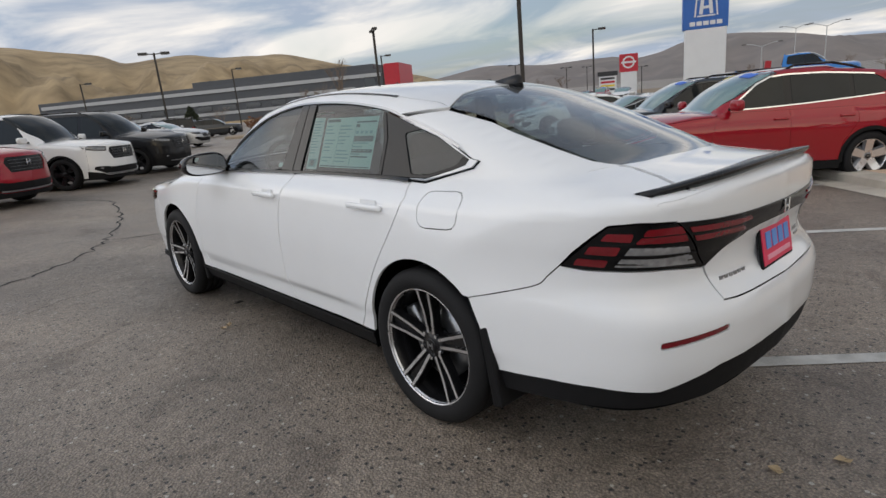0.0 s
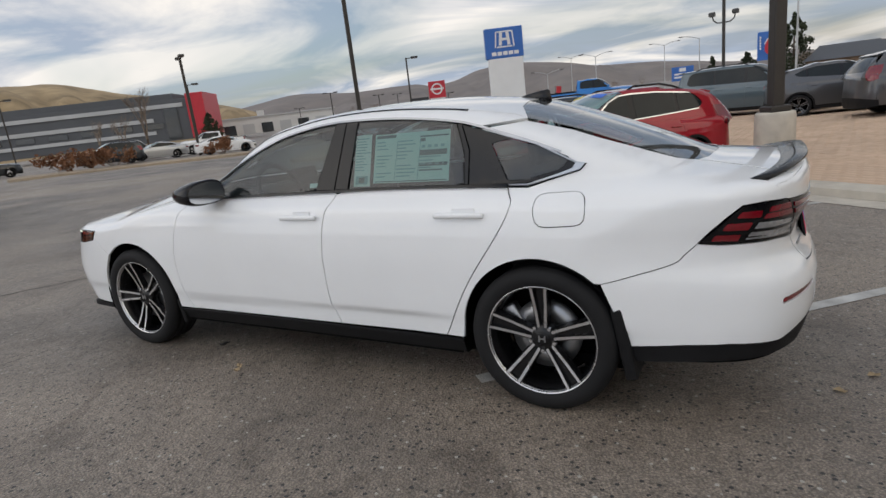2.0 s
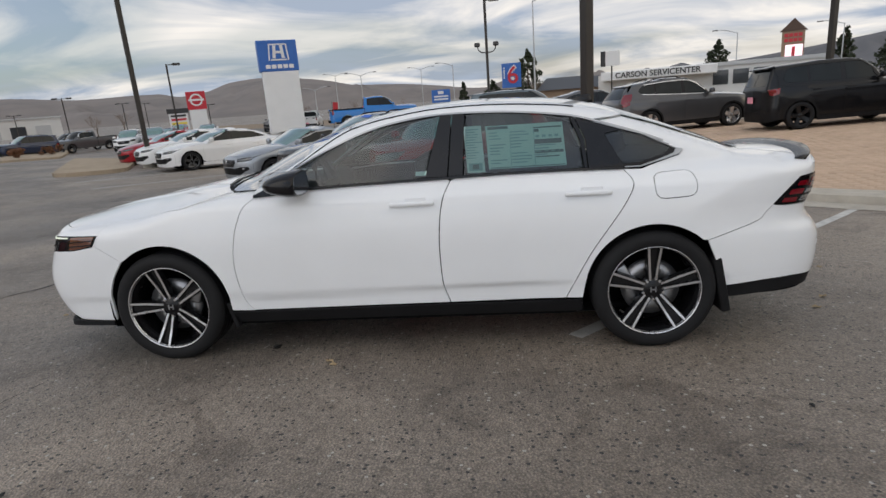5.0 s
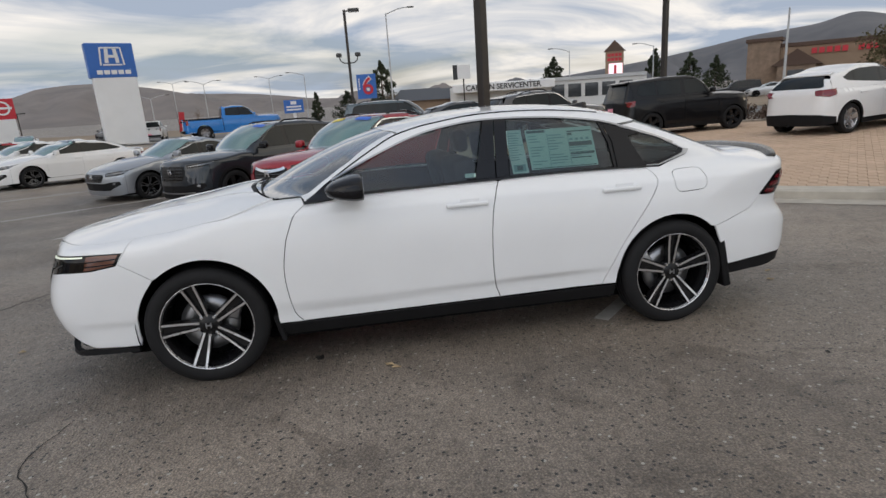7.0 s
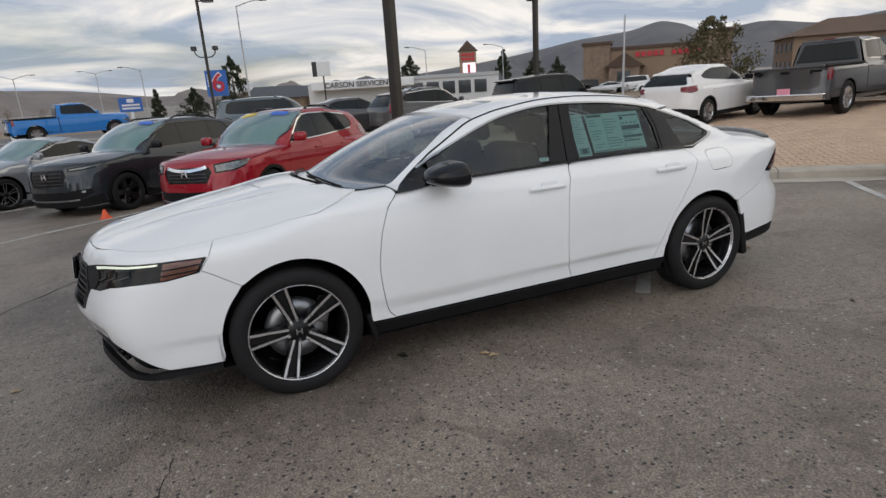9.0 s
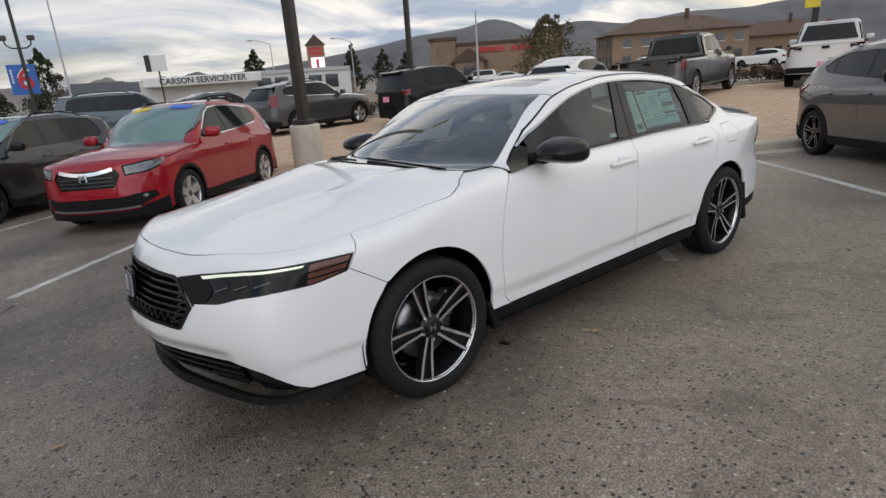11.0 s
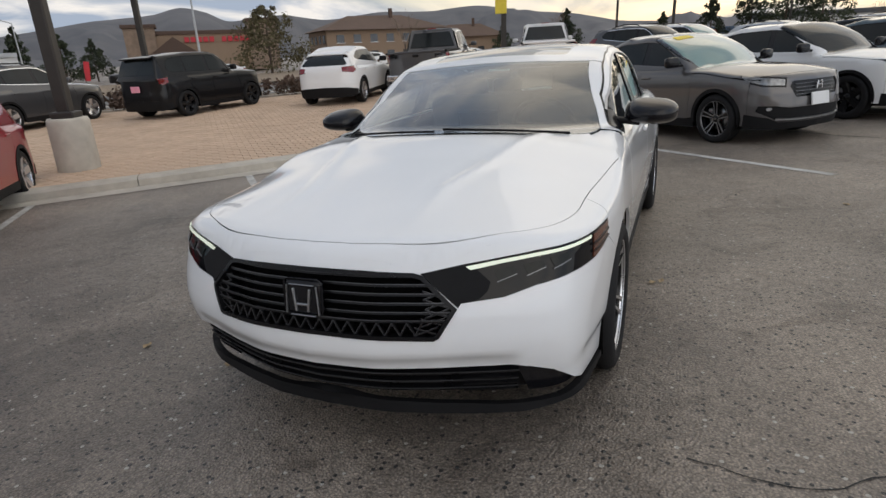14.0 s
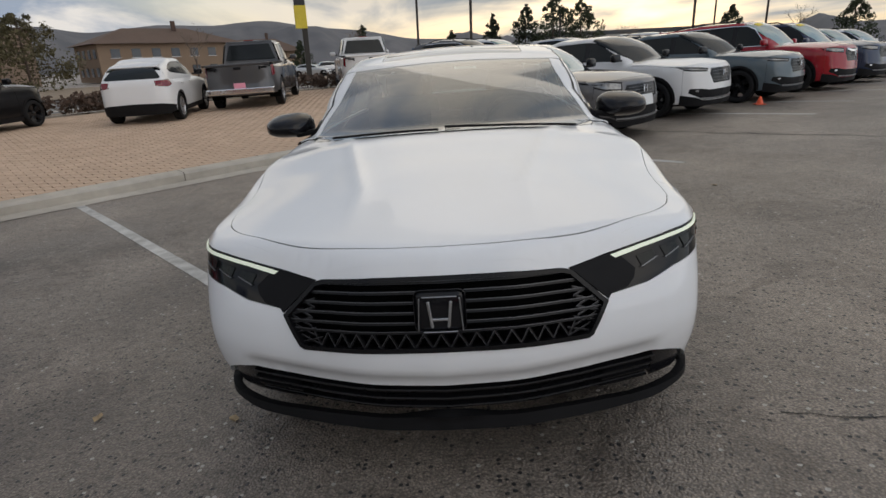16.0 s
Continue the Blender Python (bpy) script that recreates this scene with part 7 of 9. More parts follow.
slim = sheet("side_sticker", quad(-0.415, -0.515, 1.035, 1.288, 0.016), PAPER_BACK, hero, -0.014, "narrow pale green sheet behind the glass")
for i in range(12):
    z = 1.27 - i * 0.014
    sheet("print_line", quad(-0.42 + 0.014 * (z - 1.035) / 0.25, -0.42 - random.uniform(0.03, 0.085), z - 0.004, z), INK_PALE, slim, -0.0125)
sheet("print_box", quad(-0.425, -0.50, 1.045, 1.085), INK_PALE, slim, -0.0125)
sheet("print_mark", quad(-0.445, -0.48, 1.052, 1.078), INK, slim, -0.0115)
sheet("door_label", quad(-0.12, -0.185, 1.035, 1.058), PAPER_BACK, hero, -0.012, "small pale label behind the glass")
# cabin
def trim(name, size, at, turn=(0, 0, 0), bevel=0.03, label="", material=None):
    bm = bmesh.new(); box(bm, size, at, turn, bevel, 3); return part(name, bm, material or SEAT, hero, label, True)
for x in (-0.37, 0.37):
    trim("seat_cushion", (0.50, 0.52, 0.16), (x, 0.10, 0.52), (5, 0, 0), 0.05, "black cloth seat")
    trim("seat_back", (0.50, 0.16, 0.62), (x, -0.22, 0.83), (-14, 0, 0), 0.06, "black cloth seat back")
    trim("headrest", (0.26, 0.10, 0.17), (x, -0.325, 1.20), (-8, 0, 0), 0.04, "black headrest")
trim("rear_bench", (1.30, 0.50, 0.16), (0, -0.80, 0.55), (5, 0, 0), 0.05, "black cloth rear bench")
trim("bench_back", (1.30, 0.16, 0.56), (0, -1.18, 0.82), (-22, 0, 0), 0.06)
for x in (-0.37, 0.37):
    trim("headrest", (0.26, 0.09, 0.13), (x, -1.30, 1.13), (-10, 0, 0), 0.035)
trim("dashboard", (1.40, 0.42, 0.26), (0, 0.80, 0.86), (-6, 0, 0), 0.06, "black dashboard")
trim("parcel_shelf", (1.20, 0.50, 0.03), (0, -1.55, 1.02), (0, 0, 0), 0.01)
trim("cabin_floor", (1.45, 2.6, 0.05), (0, -0.1, 0.36), (0, 0, 0), 0.01, material=LINER)
trim("screen", (0.24, 0.015, 0.13), (0, 0.60, 1.02), (-14, 0, 0), 0.005, "touch screen", BLACK_GLOSS)
v, f = [], []
for i in range(28):
    for j in range(8):
        a, b = 2 * math.pi * i / 28, 2 * math.pi * j / 8
        r = 0.18 + 0.016 * math.cos(b)
        q = pose(-0.37, 0.50, 0.97, 66, 0, 0) @ Vector((r * math.cos(a), r * math.sin(a), 0.016 * math.sin(b)))
        v.append(q)
f = [(i * 8 + j, ((i + 1) % 28) * 8 + j, ((i + 1) % 28) * 8 + (j + 1) % 8, i * 8 + (j + 1) % 8) for i in range(28) for j in range(8)]
st_w = link("steering_wheel", v, f, BLACK_PLASTIC, hero, "black steering wheel", True)
bm = bmesh.new(); box(bm, (0.34, 0.05, 0.05), bevel=0.015); box(bm, (0.10, 0.10, 0.04), (0, -0.03, 0), bevel=0.015)
sp_ = part("wheel_spoke", bm, BLACK_PLASTIC, st_w); sp_.matrix_local = pose(-0.37, 0.50, 0.97, 66, 0, 0)
bm = bmesh.new(); box(bm, (0.24, 0.03, 0.065), (0, 0.30, 1.285), (15, 0, 0), 0.012); part("inner_mirror", bm, BLACK_GLOSS, hero, "black inside mirror")
tag = panel(HS, "top", [(-0.02, 0.42), (-0.15, 0.42), (-0.15, 0.455), (-0.02, 0.455)], PAPER_BACK, "stock_tag", hero, out=-0.012, gap=0, edge=0.001, label="small pale stock tag behind the windscreen")[0]
for i in range(6):
    panel(HS, "top", [(-0.032 - 0.019 * i, 0.43), (-0.045 - 0.019 * i, 0.43), (-0.045 - 0.019 * i, 0.447), (-0.032 - 0.019 * i, 0.447)], INK, "tag_bar", tag, out=-0.0105, gap=0, edge=0.0005)

# ---- parked vehicles ----
def set_down(x, y, heading, dz=0.0, wheel=1.3):
    """The pose of a vehicle that stands on the ground with its nose along a heading (degrees from +x)."""
    a = radians(heading)
    d, s = Vector((math.cos(a), math.sin(a), 0)), Vector((math.sin(a), -math.cos(a), 0))
    zf, zr = ground_z(*(Vector((x, y, 0)) + d * wheel)[:2]), ground_z(*(Vector((x, y, 0)) - d * wheel)[:2])
    zl, zq = ground_z(*(Vector((x, y, 0)) - s * 0.8)[:2]), ground_z(*(Vector((x, y, 0)) + s * 0.8)[:2])
    return pose(x, y, (zf + zr + zl + zq) / 4 + dz, math.degrees(math.atan2(zf - zr, 2 * wheel)), -math.degrees(math.atan2(zq - zl, 1.6)), heading - 90)


def stall(u, v, heading=135.0):
    x, y, _ = lot(u, v)
    return set_down(x, y, heading)


ROW = "cars parked in the row by the paved forecourt"
make_car("suv", "deep red crossover with silver wheels and sunshade in the windscreen", stall(-4.95, 5.32), P_RED, **CRV, stickers=((1, YELLOW), (-1, BLUE_STICK)), group=ROW)
make_car("suv", "dark slate crossover with black grille and wheels", stall(-5.3, 8.85), P_DARK, **CRV_NEW, stickers=((-1, BLUE_STICK),), group=ROW)
make_car("sedan", "silver blue compact saloon with dark wheels", stall(-5.3, 12.3), P_SILVER, **dict(SALOON, L=4.65, H=1.415, wb=2.70), group=ROW)
make_car("sedan", "white saloon with dark alloy wheels", stall(-5.3, 19.2), P_WHITE, **SALOON, group=ROW)
make_car("sedan", "white saloon parked beside another white saloon", stall(-5.3, 22.4), P_WHITE, **dict(SALOON, step=0.12), group=ROW)
make_car("sedan", "red saloon at the far end of the row", stall(-5.3, 25.6), P_RED, **dict(SALOON, step=0.12), group=ROW)
ROW_B = "cars parked in the row behind the white saloon"
make_car("suv", "steel grey small crossover with black wheels", stall(-3.85, -5.55), P_GREY_W, **HRV, stickers=((1, YELLOW),), group=ROW_B)
make_car("suv", "white small crossover with black grille", stall(-4.0, -8.5), P_WHITE, **dict(HRV_NEW, shade=False), group=ROW_B)
make_car("suv", "blue-grey small crossover with black trim", stall(-3.6, -11.3), P_BLUEGREY, **dict(HRV_NEW, shade=False), group=ROW_B)
make_car("suv", "deep red large sport utility with dark wheels", stall(-3.5, -14.3), P_RED, **dict(PILOT, chrome_line=True), stickers=((1, YELLOW),), group=ROW_B)
make_car("suv", "navy large sport utility with yellow windscreen sticker", stall(-3.5, -17.4), P_NAVY, **PILOT, stickers=((1, YELLOW),), group=ROW_B)
make_car("suv", "silver crossover far down the row", stall(-3.5, -20.4), P_SILVER2, **dict(CRV, step=0.12), group=ROW_B)
make_car("suv", "white crossover far down the row", stall(-3.5, -23.4), P_WHITE, **dict(CRV, step=0.12), group=ROW_B)
ROW_C = "cars parked nose-out across the aisle"
make_car("suv", "red sport utility with black grille", stall(10.1, 6.9, -45), P_RED, **RIDGE, group=ROW_C)
make_car("suv", "white sport utility with black lower bumper", stall(10.1, 10.1, -45), P_WHITE, **RIDGE, group=ROW_C)
make_car("suv", "black sport utility with black wheels", stall(10.1, 13.2, -45), P_BLACK, **RIDGE, group=ROW_C)
make_car("suv", "dark crossover behind the black sport utility", stall(14.5, 21.5, -45), P_DARK, **dict(CRV_NEW, step=0.12), group=ROW_C)
make_car("sedan", "silver saloon at the far end of the aisle", stall(14.5, 25.0, -45), P_SILVER2, **dict(SALOON, step=0.12), group=ROW_C)
FORE = "vehicles displayed on the paved forecourt"
make_car("suv", "grey crossover with silver wheels on the forecourt pavers", set_down(15.6, -6.6, -79, 0.13), P_GREY, **dict(CRV, shade=False), group=FORE)
make_car("suv", "black boxy sport utility with pink dealer plate", set_down(12.4, -9.7, -91, 0.13), P_BLACK, **JEEP, group=FORE)
make_car("suv", "white small crossover with red tail lamps", set_down(8.6, -12.1, -78, 0.13), P_WHITE, **dict(HRV, wheel_style=FIVE_BRIGHT, shade=False, plate=None), group=FORE)
make_car("pickup_truck", "grey crew-cab pickup with pink dealer plate", set_down(7.0, -15.5, -80, 0.13, 1.8), P_GREY, **PICKUP, group=FORE)
make_car("pickup_truck", "white crew-cab pickup with pink dealer plate", set_down(4.2, -19.6, -74, 0.13, 1.8), P_WHITE, **dict(PICKUP, chrome_line=False), group=FORE)
make_car("suv", "blue-grey large sport utility facing away", set_down(21.0, -2.2, -100, 0.1), P_BLUEGREY, **dict(PILOT, shade=False), group=FORE)
make_car("suv", "dark grey small crossover facing away", set_down(18.4, -4.6, -85, 0.1), P_GREY, **dict(HRV, shade=False, plate=None), group=FORE)
make_car("pickup_truck", "bright blue crew-cab pickup by the street", set_down(34.0, 7.0, -74, 0.38, 1.8), P_BLUE, **dict(PICKUP, step=0.12, chrome_line=False, tailgate_plate=None), group=FORE)

# ---- lamp posts, signs, buildings, hills and plants ----
POLE = mat("bronze_pole", (0.045, 0.040, 0.036), 0.5, 0.4, 0.15, 8)
HEAD = mat("lamp_head", (0.06, 0.058, 0.056), 0.5, 0.2, 0.12)
LENS = mat("lamp_lens", (0.55, 0.56, 0.56), 0.3, vary=0.1)
SIGN_BLUE = mat("sign_blue", (0.03, 0.13, 0.45), 0.4, vary=0.08)
SIGN_WHITE = mat("sign_white", (0.74, 0.74, 0.74), 0.5, vary=0.05, scale=1)
SIGN_RED = mat("sign_red", (0.50, 0.02, 0.035), 0.4, vary=0.08)
SIGN_DARK = mat("sign_dark", (0.03, 0.03, 0.032), 0.5)
STONE = mat("ledge_stone", (0.23, 0.165, 0.12), 0.9, vary=0.35, scale=2.0, bump=0.8, bump_scale=6)
STUCCO = mat("tan_stucco", (0.27, 0.19, 0.13), 0.9, vary=0.08, scale=0.8, bump=0.1, bump_scale=30)
STUCCO_DARK = mat("brown_fascia", (0.09, 0.055, 0.04), 0.8, vary=0.12, scale=1)
ROOF_BROWN = mat("brown_roof_shingle", (0.13, 0.085, 0.062), 0.9, vary=0.15, scale=1.5, bump=0.4, bump_scale=9)
CLAD_GREY = mat("grey_cladding", (0.085, 0.09, 0.10), 0.6, vary=0.08, scale=0.5)
CLAD_PALE = mat("pale_cladding", (0.45, 0.46, 0.47), 0.6, vary=0.06, scale=0.5)
WALL_WHITE = mat("white_render", (0.62, 0.62, 0.61), 0.8, vary=0.06, scale=0.6)
WIN_DARK = mat("far_window", (0.03, 0.035, 0.04), 0.1, vary=0.2, coat=0.6)
BARK = mat("bark", (0.085, 0.06, 0.045), 0.9, vary=0.3, scale=8, bump=0.5, bump_scale=40)
TWIG = mat("bare_twig", (0.20, 0.155, 0.12), 0.9, vary=0.2, scale=4)
NEEDLE = mat("conifer_needles", (0.030, 0.046, 0.024), 0.9, vary=0.35, scale=1.5, rand=0.35, second=(0.06, 0.07, 0.035))
OLIVE = mat("olive_leaves", (0.095, 0.085, 0.036), 0.9, vary=0.3, scale=1.5, rand=0.35, second=(0.12, 0.10, 0.05))
SHRUB = mat("russet_shrub", (0.17, 0.07, 0.035), 0.9, vary=0.3, scale=3, rand=0.3, second=(0.25, 0.12, 0.06))
SHRUB_DULL = mat("dull_shrub", (0.12, 0.075, 0.055), 0.9, vary=0.3, scale=3, rand=0.3, second=(0.17, 0.115, 0.085))
BANNER = mat("red_banner", (0.5, 0.03, 0.04), 0.7)
EYE0 = (-3.0, 0.3)


def polar(az, d):
    """A place by its bearing (degrees from +x) and distance from the middle of the walk."""
    return EYE0[0] + d * math.cos(radians(az)), EYE0[1] + d * math.sin(radians(az))


def stand(x, y, turn=0.0, dz=0.0):
    return pose(x, y, ground_z(x, y) + dz, 0, 0, turn)


def block(name, size, at, material, parent, label="", turn=(0, 0, 0), bevel=0.01):
    bm = bmesh.new()
    box(bm, size, at, turn, bevel, 1)
    return part(name, bm, material, parent, label)


def lamp_post(x, y, height, heads="double", turn=0.0, base=True, r=0.085, dz=0.0, base_h=0.75, base_r=0.30, floods=False, arm=0.55):
    p = thing("street_lamp", stand(x, y, turn, dz), "dark bronze car park lamp post" + (" on a concrete base" if base else ""), "street lamp", "car park lamp posts")
    z0 = 0.0
    if base:
        v, f = spin([(0.001, base_h), (base_r * 0.92, base_h), (base_r * 0.98, base_h - 0.03), (base_r, base_h - 0.08), (base_r * 1.03, -0.3)], 28, "z")
        link("concrete_base", v, [q[::-1] for q in f], CONCRETE, p, "weathered concrete drum base", True)
        block("base_plate", (0.36, 0.36, 0.10), (0, 0, base_h + 0.05), POLE, p, bevel=0.02)
        z0 = base_h
    bm = bmesh.new()
    box(bm, (2 * r, 2 * r, height - z0), (0, 0, (height + z0) / 2), bevel=r * 0.25)
    part("pole", bm, POLE, p, "square steel pole")
    for sx in {"double": (-1, 1), "single": (-1,), "none": ()}[heads]:
        bm = bmesh.new(); tube(bm, (0, 0, height - 0.10), (sx * arm, 0, height - 0.06), 0.04, n=8); part("arm", bm, POLE, p)
        h = block("lamp_head", (0.72, 0.42, 0.20), (sx * (arm + 0.30), 0, height - 0.04), HEAD, p, bevel=0.04)
        block("lamp_lens", (0.56, 0.34, 0.02), (sx * (arm + 0.30), 0, height - 0.15), LENS, h, bevel=0.004)
    if floods:
        for sx in (-1, 1):
            bm = bmesh.new()
            pts = [(0, 0, floods), (sx * 0.35, 0, floods + 0.02), (sx * 0.55, 0, floods + 0.18), (sx * 0.60, 0, floods + 0.40)]
            for a, b in zip(pts, pts[1:]):
                tube(bm, a, b, 0.035, n=8)
            part("flood_arm", bm, POLE, p)
            block("flood_lamp", (0.36, 0.28, 0.26), (sx * 0.62, 0.05, floods + 0.52), HEAD, p, bevel=0.05)
    return p


# the lamp on its drum at the forecourt edge, then the others by their bearing
lamp_post(8.15, -2.52, 8.0, "double", 30, True, 0.10, 0.13, 0.84, 0.31)
lamp_post(16.6, -11.7, 6.0, "none", 20, False, 0.09, 0.1, floods=4.6)
lamp_post(18.2, 13.3, 7.4, "double", 45, True, 0.085, 0, 0.5)
lamp_post(29.6, 38.5, 7.9, "double", 60, False, 0.10)
lamp_post(36.0, -0.5, 7.2, "single", 85, False, 0.085, 0.6, floods=3.9, arm=0.3)
for az, d, h, kind in ((70.0, 52, 7.3, "double"), (76.9, 80, 7.4, "single"), (64.3, 78, 7.9, "single"), (49.9, 70, 7.4, "single"), (29.0, 60, 7.2, "single"), (37.5, 95, 6.5, "double"), (33.2, 130, 6.5, "double"), (-85.1, 34, 6.5, "none"), (-107.5, 40, 7.0, "none"), (-80.6, 42, 5.5, "none"), (-96, 60, 5.0, "none"), (-110, 60, 6.5, "none"), (-114, 50, 6.0, "none"), (31.5, 150, 7, "double"), (26.3, 120, 5, "double"), (41, 140, 6, "double")):
    lamp_post(*polar(az, d), h, kind, az + 90, False, 0.08)
# tall street lights with curved arms
def street_light(az, d, h, sides=(1,)):
    x, y = polar(az, d)
    p = thing("street_lamp", stand(x, y, az - 90), "tall galvanised street light with a curved arm", "street lamp", "street lights")
    bm = bmesh.new(); tube(bm, (0, 0, 0), (0, 0, h), 0.10, 0.06, 10); part("pole", bm, CLAD_PALE, p)
    for s in sides:
        bm = bmesh.new()
        pts = [(s * k * 0.6, 0, h - 0.1 + 0.6 * math.sin(k * 0.4)) for k in range(5)]
        for a, b in zip(pts, pts[1:]):
            tube(bm, a, b, 0.05, n=6)
        part("arm", bm, CLAD_PALE, p)
        block("lamp_head", (0.7, 0.3, 0.12), (s * 2.6, 0, h + 0.48), HEAD, p, bevel=0.04)
for az, d, h, s in ((-5.2, 62, 11.0, (1,)), (3.0, 100, 8.0, (-1,)), (6.2, 130, 9.5, (-1, 1)), (12.0, 110, 8, (-1, 1)), (-22.5, 85, 7.5, (-1,)), (-40.8, 45, 6, ()), (-30, 90, 7.5, (-1,)), (14.5, 140, 10, (-1, 1)), (16.5, 110, 6.0, (-1, 1))):
    street_light(az, d, h, s)


# the blue and white dealer pylon
px, py = 50.6, 19.0
pyl = thing("pylon_sign", stand(px, py, -68 + 6), "tall white dealer pylon with a blue panel", "pylon sign")
zb = 4.9 - ground_z(px, py)
block("pylon_body", (3.3, 0.9, zb + 0.1), (0.0, 0, zb / 2), SIGN_WHITE, pyl, "white pylon body", bevel=0.06)
face = block("sign_panel", (3.6, 0.95, 2.75), (-0.05, 0, zb + 1.40), SIGN_BLUE, pyl, "blue sign panel", bevel=0.05)
for sx in (-1, 1):
    block("mark_bar", (0.28, 0.05, 1.15), (sx * 0.36, -0.50, zb + 1.75), SIGN_WHITE, face, turn=(0, -sx * 6, 0))
    block("mark_ring", (0.12, 0.05, 1.45), (sx * 0.82, -0.50, zb + 1.72), SIGN_WHITE, face, turn=(0, -sx * 5, 0))
block("mark_bar", (0.60, 0.05, 0.22), (0, -0.50, zb + 1.72), SIGN_WHITE, face)
for dz in (0.68, -0.68):
    block("mark_ring", (1.45, 0.05, 0.12), (0, -0.50, zb + 1.72 + dz), SIGN_WHITE, face)
for i in range(5):
    block("name_bar", (0.42, 0.05, 0.34), (-1.06 + 0.53 * i, -0.50, zb + 0.45), SIGN_WHITE, face)
# red square sign, reader board
px, py = polar(27.2, 105)
s2 = thing("pylon_sign", stand(px, py, 27.2 - 90), "white pylon with a red square panel", "pylon sign")
block("pylon_body", (2.6, 0.6, 4.6), (0, 0, 1.6), SIGN_WHITE, s2)
f2 = block("sign_panel", (3.0, 0.7, 2.9), (0, 0, 5.3), SIGN_RED, s2, "red sign panel")
v, f = spin([(0.75, -0.4), (1.0, -0.4)], 24, "z")
r2 = link("mark_ring", [(a, -0.42, b + 5.4) for a, b, c in v], f, SIGN_WHITE, f2)
block("name_bar", (2.4, 0.05, 0.30), (0, -0.40, 5.4), SIGN_WHITE, f2)
px, py = polar(28.9, 95)
s3 = thing("reader_board", stand(px, py, 28.9 - 90), "reader board with a dark header", "sign")
block("board", (2.6, 0.4, 3.2), (0, 0, 1.9), SIGN_WHITE, s3)
block("header", (3.0, 0.5, 0.7), (0, 0, 3.6), SIGN_DARK, s3)
for i, m_ in enumerate((SIGN_DARK, SIGN_RED, YELLOW, SIGN_DARK)):
    block("text_bar", (2.1, 0.05, 0.3), (0, -0.23, 2.9 - 0.55 * i), m_, s3)
# motel sign, blue, with a red and white numeral
px, py = polar(-2.8, 78)
s4 = thing("motel_sign", stand(px, py, -2.8 - 90), "blue roadside sign with a red and white numeral", "sign")
zg = ground_z(px, py)
block("post", (0.4, 0.4, 3), (0, 0, 0.9 - zg * 0), POLE, s4)
z6 = 1.9 - zg + 0.05
f4 = block("sign_panel", (2.5, 0.5, 3.1), (0, 0, z6 + 1.55), SIGN_BLUE, s4)
six = bpy.data.curves.new("numeral", "FONT")
six.body, six.size, six.extrude, six.align_x, six.align_y, six.offset = "6", 3.1, 0.03, "CENTER", "CENTER", 0.06
for nm, mt, yo, off in (("numeral_edge", SIGN_WHITE, -0.27, 0.13), ("numeral", SIGN_RED, -0.33, 0.02)):
    c = six.copy(); c.offset = off; c.materials.append(mt)
    t_ob = new(nm, c); t_ob.parent = f4; t_ob.matrix_local = pose(0.15, yo, z6 + 1.5, 90, 0, 0)
for i in range(5):
    block("name_bar", (0.16, 0.05, 0.22), (-0.95, -0.28, z6 + 2.5 - 0.3 * i), SIGN_WHITE, f4)
px, py = polar(4.3, 95)
s5 = thing("inn_sign", stand(px, py, 4.3 - 90), "blue inn sign with white bars", "sign")
block("post", (0.5, 0.4, 2.2), (0, 0, 0.9), SIGN_WHITE, s5)
f5 = block("sign_panel", (3.0, 0.5, 2.0), (0, 0, 3.0), SIGN_BLUE, s5)
block("mark", (0.9, 0.05, 0.5), (0, -0.27, 3.55), SIGN_WHITE, f5)
for z in (2.95, 2.5):
    block("text_bar", (2.3, 0.05, 0.25), (0, -0.27, z), SIGN_WHITE, f5)
for az, d in ((14.8, 60), (-33.3, 70)):
    px, py = polar(az, d)
    b_ = thing("feather_banner", stand(px, py, az - 90), "red feather banner on a pole", "banner", "feather banners")
    bm = bmesh.new(); tube(bm, (0, 0, 0), (0, 0, 2.6), 0.03, 0.02, 6); part("pole", bm, POLE, b_)
    block("flag", (0.5, 0.02, 1.9), (0.27, 0, 1.6), BANNER, b_, turn=(0, 6, 0))

# dark building with pale bands and a red end, up the slope
ax, ay = polar(51.0, 150)
bx, by = polar(81.0, 200)
ln = math.hypot(bx - ax, by - ay)
ang = math.degrees(math.atan2(by - ay, bx - ax))
ba = thing("dealership_building", pose((ax + bx) / 2, (ay + by) / 2, 0.2, 0, 0, ang), "long dark grey building with pale horizontal bands", "building")
block("wall", (ln, 16, 9.6), (0, -9, 4.8), CLAD_GREY, ba, "dark grey cladding", bevel=0.05)
for z, t in ((8.2, 0.9), (5.2, 0.9), (2.3, 0.8)):
    block("band", (ln * (0.98 if z > 6 else 0.9), 0.3, t), (0 if z > 6 else ln * 0.03, -0.85, z), CLAD_PALE, ba, "pale metal band")
block("parapet", (ln * 0.5, 14, 1.6), (-ln * 0.22, -9, 10.2), CLAD_GREY, ba)
block("red_portal", (4.0, 17, 10.4), (-ln / 2 - 2.0, -9, 5.4), SIGN_RED, ba, "red entrance portal")
block("glass_front", (3.0, 0.3, 7.0), (-ln / 2 + 4, -0.8, 4.0), WIN_DARK, ba)
for i in range(12):
    block("window", (4.2, 0.2, 1.2), (-ln * 0.42 + i * ln * 0.07, -0.85, 3.75), WIN_DARK, ba)
px, py = polar(43.5, 175)
wbd = thing("white_workshop", pose(px, py, -0.8, 0, 0, 43.5 + 90), "long low white workshop building", "building")
